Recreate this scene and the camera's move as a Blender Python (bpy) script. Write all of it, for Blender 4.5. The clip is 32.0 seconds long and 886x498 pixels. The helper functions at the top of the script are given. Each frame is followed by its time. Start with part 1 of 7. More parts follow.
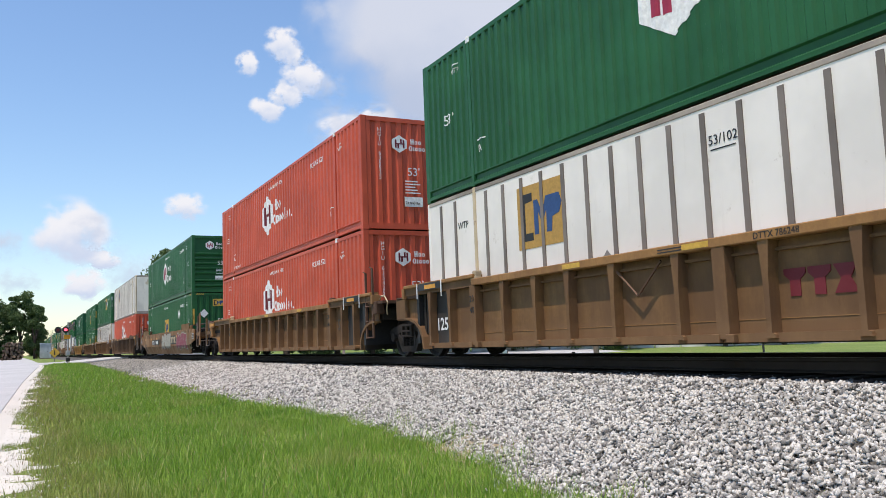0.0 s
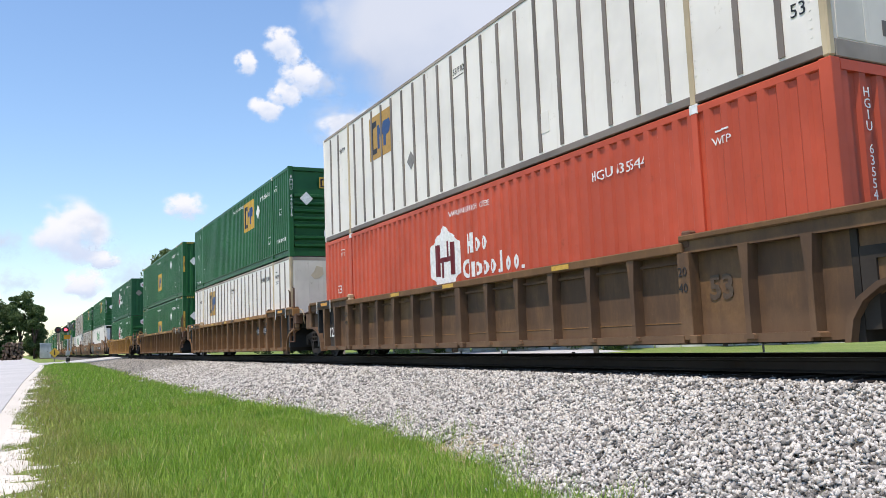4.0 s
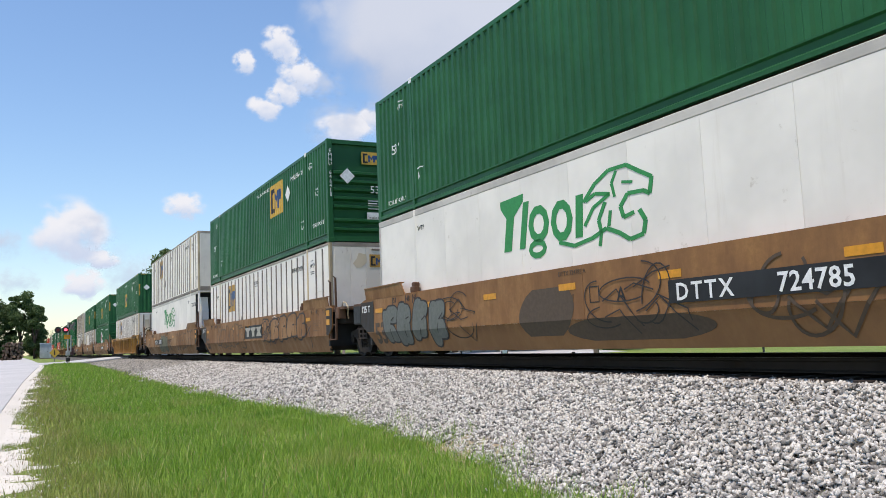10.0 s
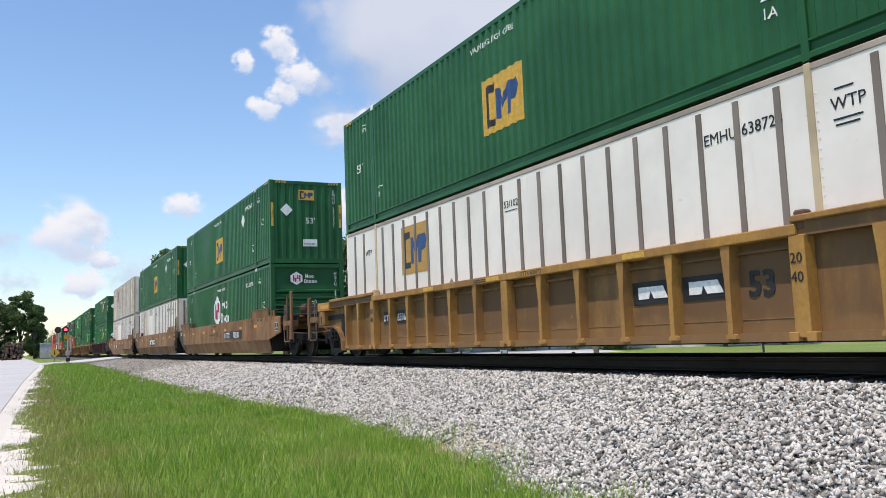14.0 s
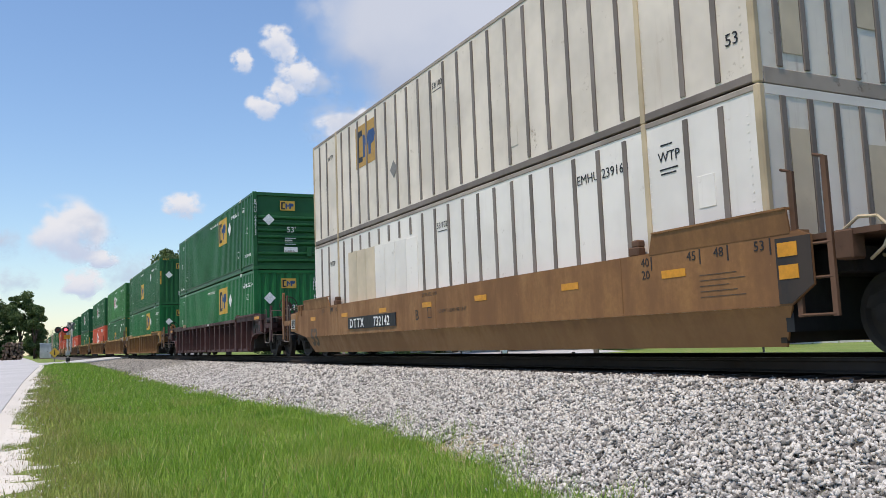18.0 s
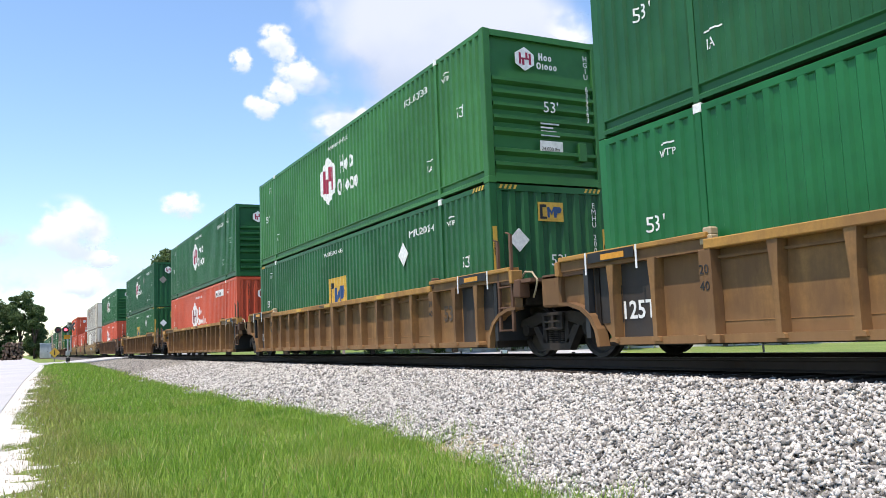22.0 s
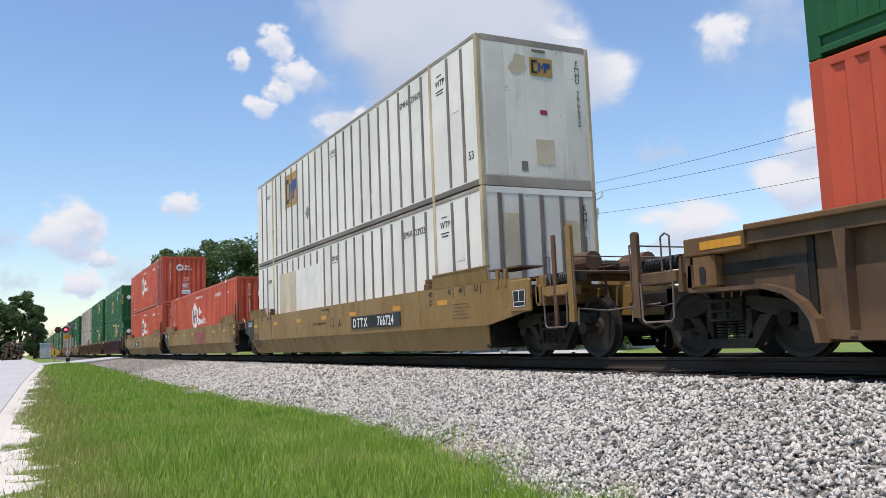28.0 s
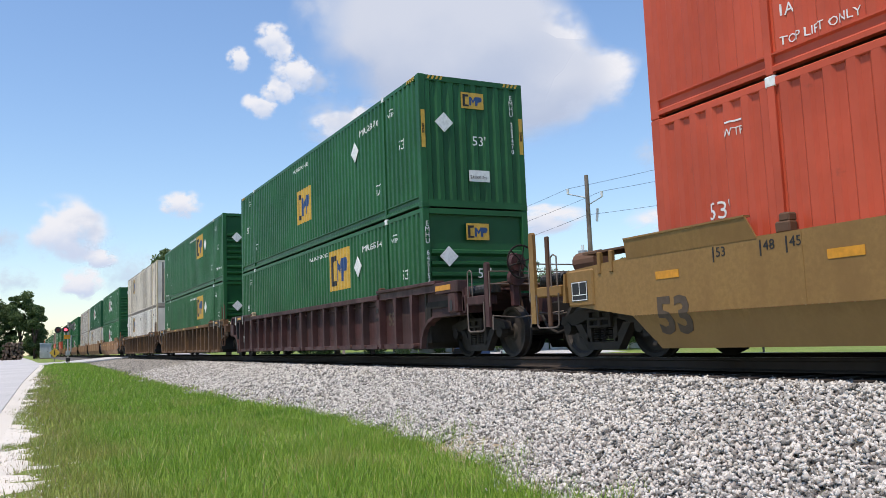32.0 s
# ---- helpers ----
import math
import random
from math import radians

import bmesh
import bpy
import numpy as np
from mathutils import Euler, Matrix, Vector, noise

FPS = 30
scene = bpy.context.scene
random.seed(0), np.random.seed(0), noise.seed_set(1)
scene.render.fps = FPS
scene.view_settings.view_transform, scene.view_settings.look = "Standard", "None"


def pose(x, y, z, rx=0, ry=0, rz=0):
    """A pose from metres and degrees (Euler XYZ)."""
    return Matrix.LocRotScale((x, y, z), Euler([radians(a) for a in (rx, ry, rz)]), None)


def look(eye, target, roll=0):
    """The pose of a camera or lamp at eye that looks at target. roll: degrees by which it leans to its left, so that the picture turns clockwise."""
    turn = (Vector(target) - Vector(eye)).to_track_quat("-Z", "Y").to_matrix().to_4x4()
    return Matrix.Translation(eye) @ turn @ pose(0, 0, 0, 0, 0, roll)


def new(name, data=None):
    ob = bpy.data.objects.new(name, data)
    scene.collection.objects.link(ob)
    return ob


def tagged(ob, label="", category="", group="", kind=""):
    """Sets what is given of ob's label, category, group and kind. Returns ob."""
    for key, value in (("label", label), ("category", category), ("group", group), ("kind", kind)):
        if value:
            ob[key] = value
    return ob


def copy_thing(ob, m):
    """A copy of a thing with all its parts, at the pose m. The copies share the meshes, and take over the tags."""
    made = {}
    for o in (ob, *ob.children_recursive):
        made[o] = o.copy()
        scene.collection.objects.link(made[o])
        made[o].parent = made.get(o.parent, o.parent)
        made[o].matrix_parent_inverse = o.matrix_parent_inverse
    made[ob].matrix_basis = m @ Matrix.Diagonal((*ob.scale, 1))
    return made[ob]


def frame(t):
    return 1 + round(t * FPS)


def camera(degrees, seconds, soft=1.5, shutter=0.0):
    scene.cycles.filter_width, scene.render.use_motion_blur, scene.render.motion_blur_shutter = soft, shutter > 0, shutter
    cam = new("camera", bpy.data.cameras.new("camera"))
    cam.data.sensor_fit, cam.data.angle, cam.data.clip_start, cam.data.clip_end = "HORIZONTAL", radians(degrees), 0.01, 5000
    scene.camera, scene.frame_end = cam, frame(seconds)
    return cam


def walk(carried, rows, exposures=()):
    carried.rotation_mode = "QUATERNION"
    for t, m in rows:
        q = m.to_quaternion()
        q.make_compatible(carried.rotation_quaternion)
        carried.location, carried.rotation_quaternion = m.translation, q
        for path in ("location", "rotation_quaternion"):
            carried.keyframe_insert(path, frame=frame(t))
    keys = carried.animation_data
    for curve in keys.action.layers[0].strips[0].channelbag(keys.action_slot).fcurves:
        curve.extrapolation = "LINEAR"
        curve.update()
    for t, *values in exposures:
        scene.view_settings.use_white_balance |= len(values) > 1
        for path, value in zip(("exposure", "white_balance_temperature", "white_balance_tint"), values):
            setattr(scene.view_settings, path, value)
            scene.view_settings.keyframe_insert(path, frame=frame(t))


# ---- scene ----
# metres; x runs along the track, the train goes towards +x; z = 0 is the top of the rails
EYE = Vector((0.0, 0.0, 0.367))
YAW, PITCH, LEAN = 0.4719, 0.1090, -2.223
AIM = EYE + Vector((-math.cos(YAW) * math.cos(PITCH), math.sin(YAW) * math.cos(PITCH), math.sin(PITCH)))
cam = camera(56.54, 32.0, soft=0.75)
# seconds, stops, white balance
EXPOSURES = [(t, e, 6650, 14) for t, e in ((0, -0.22), (2, -0.2), (3.5, -0.08), (5.5, -0.16), (6, -0.1), (7, 0.05), (8, 0.1), (9, 0.05), (10, -0.24), (12, -0.34), (13, -0.42), (14, -0.2), (16.5, -0.25), (17, -0.28), (18, -0.36), (19, -0.22), (20, 0.14), (21, 0.14), (23, 0.12), (24, 0.02), (25, -0.08), (28, -0.28), (29, -0.48), (30, -0.38), (31, -0.2), (32, -0.24))]
walk(cam, [(0, look(EYE, AIM, LEAN)), (32, look(EYE, AIM, LEAN))], EXPOSURES)

# ---- light ----
SUN_EL, SUN_AZ = radians(69), radians(20)   # azimuth from -y towards +x
sun_from = Vector((math.sin(SUN_AZ) * math.cos(SUN_EL), -math.cos(SUN_AZ) * math.cos(SUN_EL), math.sin(SUN_EL)))
world = bpy.data.worlds.new("sky")
world.use_nodes = True
scene.world = world
wn, wl = world.node_tree.nodes, world.node_tree.links
sky = wn.new("ShaderNodeTexSky")
sky.sky_type, sky.sun_disc = "NISHITA", False
sky.sun_elevation, sky.sun_rotation = SUN_EL, math.atan2(sun_from.x, sun_from.y)
sky.air_density, sky.dust_density, sky.ozone_density = 1.3, 0.1, 7.0
wn["Background"].inputs["Strength"].default_value = 0.2
wl.new(sky.outputs[0], wn["Background"].inputs["Color"])
sun = new("sun", bpy.data.lights.new("sun", "SUN"))
sun.data.energy, sun.data.angle, sun.data.color = 4.7, radians(0.6), (1.0, 0.9, 0.765)
sun.matrix_world = look(sun_from * 50, (0, 0, 0))


# ---- materials ----
def nodes_of(name):
    m = bpy.data.materials.new(name)
    m.use_nodes = True
    nt = m.node_tree
    return m, nt, nt.nodes["Principled BSDF"]


def add(nt, kind, **inputs):
    n = nt.nodes.new("ShaderNode" + kind)
    for k, v in inputs.items():
        key = int(k[1:]) if k[0] == "i" and k[1:].isdigit() else k.replace("_", " ")
        if isinstance(v, bpy.types.NodeSocket):
            nt.links.new(v, n.inputs[key])
        else:
            n.inputs[key].default_value = v
    return n


def mixc(nt, fac, a, b, mode="MIX"):
    n = nt.nodes.new("ShaderNodeMix")
    n.data_type, n.blend_type = "RGBA", mode
    for key, v in ((0, fac), (6, a), (7, b)):
        if isinstance(v, bpy.types.NodeSocket):
            nt.links.new(v, n.inputs[key])
        else:
            n.inputs[key].default_value = v if not isinstance(v, tuple) else (*v[:3], 1)
    return n.outputs[2]


def ramp(nt, fac, lo, hi):
    n = nt.nodes.new("ShaderNodeMapRange")
    n.interpolation_type = "SMOOTHSTEP"
    nt.links.new(fac, n.inputs[0])
    n.inputs[1].default_value, n.inputs[2].default_value = lo, hi
    return n.outputs[0]


def where(nt, scale=(1, 1, 1), shift=True):
    """Object coordinates in metres, shifted at random from object to object."""
    co = nt.nodes.new("ShaderNodeTexCoord").outputs["Object"]
    if shift:
        info = nt.nodes.new("ShaderNodeObjectInfo").outputs["Random"]
        off = add(nt, "Combine" + "XYZ", X=info, Y=info, Z=info)
        mul = nt.nodes.new("ShaderNodeVectorMath")
        mul.operation = "SCALE"
        nt.links.new(off.outputs[0], mul.inputs[0])
        mul.inputs[3].default_value = 37.0
        plus = nt.nodes.new("ShaderNodeVectorMath")
        plus.operation = "ADD"
        nt.links.new(co, plus.inputs[0])
        nt.links.new(mul.outputs[0], plus.inputs[1])
        co = plus.outputs[0]
    mp = add(nt, "Mapping", Vector=co, Scale=scale)
    return mp.outputs[0]


def noise_tex(nt, vec, scale, detail=5.0, rough=0.6):
    return add(nt, "TexNoise", Vector=vec, Scale=scale, Detail=detail, Roughness=rough).outputs["Fac"]


def bump(nt, bsdf, height, strength, dist=0.01):
    b = add(nt, "Bump", Height=height, Strength=strength, Distance=dist)
    nt.links.new(b.outputs[0], bsdf.inputs["Normal"])


MATS = {}


def paint(name, base, rough=0.45, stain=(0.16, 0.1, 0.06), amount=0.35, fade=0.15, metal=0.0, grime=1.0, streak=0.5, relief=0.15):
    """Weathered paint on metal: faded patches, rain streaks down the sides, specks of rust."""
    if name in MATS:
        return MATS[name]
    m, nt, p = nodes_of(name)
    v = where(nt)
    vs = where(nt, (1.6, 1.6, 0.16))
    big = noise_tex(nt, v, 0.55, 4)
    fine = noise_tex(nt, v, 9.0, 6)
    run = noise_tex(nt, vs, 3.2, 6, 0.65)
    spots = noise_tex(nt, v, 3.4, 8, 0.7)
    pale = tuple(min(1, c * (1 + fade) + 0.02 * fade) for c in base)
    deep = tuple(c * (1 - fade) for c in base)
    c = mixc(nt, ramp(nt, big, 0.35, 0.65), deep, pale)
    k = add(nt, "Math", i0=ramp(nt, run, 0.56, 0.86), i1=streak * amount)
    k.operation = "MULTIPLY"
    c = mixc(nt, k.outputs[0], c, stain)
    k = add(nt, "Math", i0=ramp(nt, spots, 0.62, 0.74), i1=amount * grime)
    k.operation = "MULTIPLY"
    c = mixc(nt, k.outputs[0], c, tuple(s * 0.8 for s in stain))
    nt.links.new(c, p.inputs["Base Color"])
    r = add(nt, "MapRange", i0=fine, i1=0.2, i2=0.8, i3=rough - 0.1, i4=rough + 0.15)
    nt.links.new(r.outputs[0], p.inputs["Roughness"])
    p.inputs["Metallic"].default_value = metal
    p.inputs["Specular IOR Level"].default_value = 0.28
    bump(nt, p, fine, relief, 0.004)
    MATS[name] = m
    return m


def plain(name, base, rough=0.5, metal=0.0, vary=0.12):
    if name in MATS:
        return MATS[name]
    m, nt, p = nodes_of(name)
    n = noise_tex(nt, where(nt), 14, 5)
    c = mixc(nt, ramp(nt, n, 0.3, 0.7), tuple(x * (1 - vary) for x in base), tuple(min(1, x * (1 + vary)) for x in base))
    nt.links.new(c, p.inputs["Base Color"])
    p.inputs["Specular IOR Level"].default_value = 0.35
    p.inputs["Roughness"].default_value, p.inputs["Metallic"].default_value = rough, metal
    MATS[name] = m
    return m


def glow(name, color, strength):
    m, nt, p = nodes_of(name)
    p.inputs["Base Color"].default_value = (*color, 1)
    p.inputs["Emission Color"].default_value = (*color, 1)
    p.inputs["Emission Strength"].default_value = strength
    MATS[name] = m
    return m


GREEN = paint("green_paint", (0.015, 0.1, 0.032), 0.42, (0.05, 0.075, 0.05), 0.35)
GREEN_DARK = paint("dark_green_paint", (0.011, 0.085, 0.033), 0.46, (0.06, 0.07, 0.05), 0.5)
GREEN_LIGHT = paint("faded_green_paint", (0.036, 0.16, 0.042), 0.45, (0.08, 0.1, 0.05), 0.4)
GREEN_FRESH = paint("bright_green_paint", (0.009, 0.13, 0.036), 0.38, (0.05, 0.09, 0.05), 0.2)
ORANGE = paint("orange_paint", (0.52, 0.084, 0.04), 0.45, (0.25, 0.06, 0.03), 0.4, 0.12)
MAROON = paint("maroon_paint", (0.16, 0.018, 0.025), 0.5, (0.1, 0.03, 0.03), 0.3)
WHITE = paint("white_paint", (0.8, 0.755, 0.69), 0.5, (0.45, 0.36, 0.25), 0.5, 0.07)
WHITE_DIRTY = paint("dirty_white_paint", (0.72, 0.64, 0.54), 0.5, (0.36, 0.25, 0.14), 0.75, 0.12)
POST = paint("grey_post", (0.19, 0.158, 0.134), 0.5, (0.2, 0.12, 0.06), 0.4, 0.2)
TAN_STAIN = paint("tan_patch", (0.6, 0.5, 0.36), 0.55, (0.45, 0.33, 0.19), 0.5)
RUSTY = paint("rusty_steel", (0.11, 0.058, 0.034), 0.7, (0.07, 0.035, 0.02), 0.7, 0.3)
CREAM_RUST = paint("rust_stained_post", (0.5, 0.4, 0.26), 0.6, (0.2, 0.1, 0.05), 0.8, 0.25)


def worn(name, base, grime, cover, rough=0.6, rust=(0.09, 0.04, 0.02)):
    """Old car paint under a coat of brown grime, with a pale splash of road dust along the foot."""
    m, nt, p = nodes_of(name)
    v, vs = where(nt), where(nt, (1.3, 1.3, 0.3))
    big, mid, fine = noise_tex(nt, v, 0.55, 6, 0.6), noise_tex(nt, vs, 2.4, 8, 0.66), noise_tex(nt, v, 15, 7, 0.7)
    sum_ = add(nt, "Math", i0=big, i1=mid)
    k = ramp(nt, sum_.outputs[0], 1.02 - cover * 0.5, 1.5 - cover * 0.5)
    c = mixc(nt, ramp(nt, fine, 0.3, 0.7), tuple(x * 0.86 for x in base), tuple(min(1, x * 1.12) for x in base))
    c = mixc(nt, k, c, grime)
    s = add(nt, "Math", i0=ramp(nt, noise_tex(nt, vs, 5.5, 8, 0.75), 0.58, 0.76), i1=0.42)
    s.operation = "MULTIPLY"
    c = mixc(nt, s.outputs[0], c, rust)
    low = add(nt, "SeparateXYZ", Vector=nt.nodes.new("ShaderNodeTexCoord").outputs["Object"]).outputs["Z"]
    wave = add(nt, "Math", i0=noise_tex(nt, v, 1.7, 6, 0.65), i1=0.5)
    wave.operation = "MULTIPLY"
    at = add(nt, "Math", i0=low, i1=wave.outputs[0])
    foot = add(nt, "Math", i0=ramp(nt, at.outputs[0], 0.84, 0.62), i1=0.5)
    foot.operation = "MULTIPLY"
    c = mixc(nt, foot.outputs[0], c, tuple((a + b) * 0.62 + 0.012 for a, b in zip(base, grime)))
    d = add(nt, "Math", i0=ramp(nt, noise_tex(nt, v, 6.5, 8, 0.78), 0.64, 0.72), i1=0.4)
    d.operation = "MULTIPLY"
    c = mixc(nt, d.outputs[0], c, tuple(min(1, x * 1.5 + 0.03) for x in base))
    nt.links.new(c, p.inputs["Base Color"])
    r = add(nt, "MapRange", i0=k, i1=0.0, i2=1.0, i3=rough - 0.12, i4=rough + 0.2)
    nt.links.new(r.outputs[0], p.inputs["Roughness"])
    p.inputs["Specular IOR Level"].default_value = 0.22
    bump(nt, p, fine, 0.3, 0.006)
    MATS[name] = m
    return m


WELL_BROWN = worn("weathered_brown_well", (0.22, 0.118, 0.046), (0.145, 0.08, 0.04), 0.75)
WELL_TAN = worn("tan_well", (0.27, 0.155, 0.052), (0.225, 0.128, 0.046), 0.4, 0.5, (0.16, 0.085, 0.035))
WELL_YELLOW = worn("dirty_yellow_well", (0.29, 0.155, 0.054), (0.165, 0.092, 0.044), 0.75)
WELL_ORANGE = worn("orange_brown_well", (0.3, 0.148, 0.055), (0.2, 0.1, 0.046), 0.55, 0.55, (0.14, 0.06, 0.03))
WELL_DARK = worn("dark_brown_well", (0.2, 0.11, 0.05), (0.1, 0.062, 0.04), 0.75)
WELL_PURPLE = worn("purple_brown_well", (0.085, 0.036, 0.034), (0.055, 0.034, 0.032), 0.5)
YELLOW_PANEL = worn("yellow_well", (0.3, 0.165, 0.05), (0.16, 0.092, 0.046), 0.85)
YELLOW_CHORD = worn("bright_yellow_chord", (0.42, 0.225, 0.055), (0.26, 0.14, 0.055), 0.5)
CHORD = worn("yellow_chord", (0.34, 0.175, 0.06), (0.23, 0.12, 0.052), 0.5)
BLACK = paint("black_panel", (0.022, 0.023, 0.025), 0.55, (0.05, 0.045, 0.04), 0.5, 0.3)
BLACK_WORN = worn("weathered_black_panel", (0.03, 0.029, 0.029), (0.06, 0.048, 0.04), 0.4)
VAN_END = paint("rust_stained_white", (0.76, 0.7, 0.61), 0.5, (0.26, 0.14, 0.07), 0.85, 0.1, streak=0.8)
RUST_STAIN = paint("rust_bloom", (0.36, 0.2, 0.1), 0.8, (0.16, 0.075, 0.035), 0.9, 0.35)
TRUCK = paint("grimy_truck", (0.022, 0.017, 0.013), 0.8, (0.06, 0.035, 0.022), 0.8, 0.5)
WHEEL = paint("wheel_steel", (0.026, 0.021, 0.018), 0.65, (0.06, 0.036, 0.022), 0.7, 0.4)
STEEL_ROD = paint("bare_steel_rod", (0.15, 0.12, 0.1), 0.55, (0.1, 0.05, 0.03), 0.6, 0.3)
PALE_METAL = paint("dull_aluminium", (0.5, 0.47, 0.43), 0.55, (0.25, 0.2, 0.15), 0.5)
BRIGHT = plain("bright_steel", (0.35, 0.33, 0.31), 0.35, 0.9)
SILL = paint("dirty_grey_sill", (0.33, 0.28, 0.235), 0.6, (0.16, 0.1, 0.06), 0.7, 0.25)
FADED = plain("faded_black_stencil", (0.09, 0.062, 0.042), 0.6)
LETTER = plain("white_lettering", (0.78, 0.78, 0.76), 0.5)
INK = plain("black_lettering", (0.02, 0.02, 0.022), 0.5)
MARK_Y = plain("yellow_mark", (0.58, 0.35, 0.055), 0.5)
MARK_O = plain("amber_reflector", (0.62, 0.27, 0.02), 0.4)
MARK_B = plain("blue_mark", (0.024, 0.068, 0.19), 0.5)
MARK_R = plain("crimson_mark", (0.33, 0.025, 0.06), 0.5)
GREY_P = plain("grey_placard", (0.22, 0.2, 0.18), 0.5)
TIGER_G = plain("leaf_green_mark", (0.03, 0.25, 0.07), 0.5)
PINK = plain("crimson_spray", (0.26, 0.04, 0.07), 0.6)
SILVER = plain("silver_spray", (0.38, 0.35, 0.29), 0.5)
SPRAY = plain("black_spray", (0.035, 0.03, 0.03), 0.6)
STEEL_SPRAY = plain("grey_blue_spray", (0.13, 0.14, 0.125), 0.6)
MOSS_SPRAY = plain("olive_grey_spray", (0.14, 0.135, 0.085), 0.6)
TAUPE = plain("grey_brown_spray", (0.2, 0.16, 0.1), 0.6)


# ---- mesh helpers ----
def mesh_of(bm, name):
    me = bpy.data.meshes.new(name)
    bm.normal_update()
    bm.to_mesh(me)
    bm.free()
    return me


def part(name, bm, material, parent, label=""):
    me = bm if isinstance(bm, bpy.types.Mesh) else mesh_of(bm, name)
    if material and not me.materials:
        me.materials.append(material)
    ob = new(name, me)
    ob.parent = parent
    if label:
        ob["label"] = label
    return ob


def box(bm, x0, x1, y0, y1, z0, z1, bev=0.0):
    r = bmesh.ops.create_cube(bm, size=1.0)
    vs = r["verts"]
    for v in vs:
        v.co = Vector((x0 + (v.co.x + 0.5) * (x1 - x0), y0 + (v.co.y + 0.5) * (y1 - y0), z0 + (v.co.z + 0.5) * (z1 - z0)))
    if bev:
        es = list({e for v in vs for e in v.link_edges})
        bmesh.ops.bevel(bm, geom=es, offset=bev, segments=1, affect="EDGES", profile=0.7)
    return bm


def boxes(*dims, bev=0.0):
    bm = bmesh.new()
    for d in dims:
        box(bm, *d, bev=bev)
    return bm


def rod(bm, a, b, r, seg=8, r2=None):
    a, b = Vector(a), Vector(b)
    d = b - a
    m = Matrix.Translation((a + b) / 2) @ d.to_track_quat("Z", "Y").to_matrix().to_4x4()
    bmesh.ops.create_cone(bm, cap_ends=True, segments=seg, radius1=r, radius2=r if r2 is None else r2, depth=d.length, matrix=m)
    return bm


def rods(pairs, r, seg=8):
    bm = bmesh.new()
    for a, b in pairs:
        rod(bm, a, b, r, seg)
    return bm


def plate(bm, pts, y0, y1):
    """A polygon in x and z, pushed from y0 to y1."""
    a = [bm.verts.new((x, y0, z)) for x, z in pts]
    b = [bm.verts.new((x, y1, z)) for x, z in pts]
    bm.faces.new(a)
    bm.faces.new(b[::-1])
    n = len(pts)
    for i in range(n):
        bm.faces.new((a[(i + 1) % n], a[i], b[i], b[(i + 1) % n]))
    bmesh.ops.recalc_face_normals(bm, faces=bm.faces)
    return bm


def plates(polys, y0, y1):
    bm = bmesh.new()
    for pts in polys:
        plate(bm, pts, y0, y1)
    return bm


TEXTS = {}


def text_mesh(body, size, material, vertical=False, bold=0.0, spacing=1.0):
    """Flat lettering in x and z that faces -y, its start at the origin."""
    key = (body, size, material.name, vertical, spacing)
    if key not in TEXTS:
        cu = bpy.data.curves.new("lettering", "FONT")
        cu.body = "\n".join(body) if vertical else body
        cu.size, cu.resolution_u, cu.extrude, cu.offset = size, 2, 0.0015, bold
        cu.align_x = "CENTER" if vertical else "LEFT"
        cu.space_line, cu.space_character = 0.82, spacing
        ob = bpy.data.objects.new("lettering", cu)
        me = bpy.data.meshes.new_from_object(ob)
        bpy.data.objects.remove(ob)
        bpy.data.curves.remove(cu)
        me.transform(Matrix.Rotation(radians(90), 4, "X"))
        me.materials.clear()
        me.materials.append(material)
        TEXTS[key] = me
    return TEXTS[key]


def lettering(body, size, material, parent, x, y, z, end=False, vertical=False, name="lettering", bold=0.0, spacing=1.0):
    """On a side (facing -y), or on an end (facing +x)."""
    ob = part(name, text_mesh(body, size, material, vertical, bold, spacing), None, parent)
    ob.matrix_basis = pose(x, y, z, 0, 0, 90 if end else 0)
    return ob
# ---- containers: 53 ft long, origin at the middle of the floor, near side at -y, nose at +x ----
L2, W2, HT = 8.077, 1.2955, 2.896


def corrugated(x0, x1, y, z0, z1, pitch, depth, facing):
    """Trapezoid corrugation along x; facing -1 or 1 is the outer side's y."""
    bm = bmesh.new()
    n = max(1, round((x1 - x0) / pitch))
    p = (x1 - x0) / n
    xs = []
    for i in range(n):
        a = x0 + i * p
        xs += [(a, 0), (a + 0.36 * p, 0), (a + 0.5 * p, 1), (a + 0.86 * p, 1)]
    xs.append((x1, 0))
    lo = [bm.verts.new((x, y - facing * depth * k, z0)) for x, k in xs]
    hi = [bm.verts.new((x, y - facing * depth * k, z1)) for x, k in xs]
    for i in range(len(xs) - 1):
        f = (lo[i], lo[i + 1], hi[i + 1], hi[i])
        bm.faces.new(f if facing < 0 else f[::-1])
    return bm


def corrugated_end(x, y0, y1, z0, z1, pitch, depth, facing):
    bm = corrugated(y0, y1, 0, z0, z1, pitch, depth, -1)
    for v in bm.verts:
        v.co = Vector((x + facing * v.co.y * -1, v.co.x, v.co.z)) if facing > 0 else Vector((x + v.co.y, -v.co.x, v.co.z))
    return bm


def shelf_end(x, facing):
    """End wall with broad horizontal ribs."""
    bm = boxes((x - 0.09, x - 0.06, -W2 + 0.15, W2 - 0.15, 0.16, HT - 0.1))
    for z in (0.34, 0.6, 0.98, 1.22, 1.46, 1.7, 1.94):
        a, b = x - 0.062, x + 0.03
        RIBS.append(plates([[(a, z - 0.07), (b, z - 0.01), (b, z + 0.05), (a, z + 0.08)]], -W2 + 0.17, W2 - 0.17))
    return bm


RIBS = []


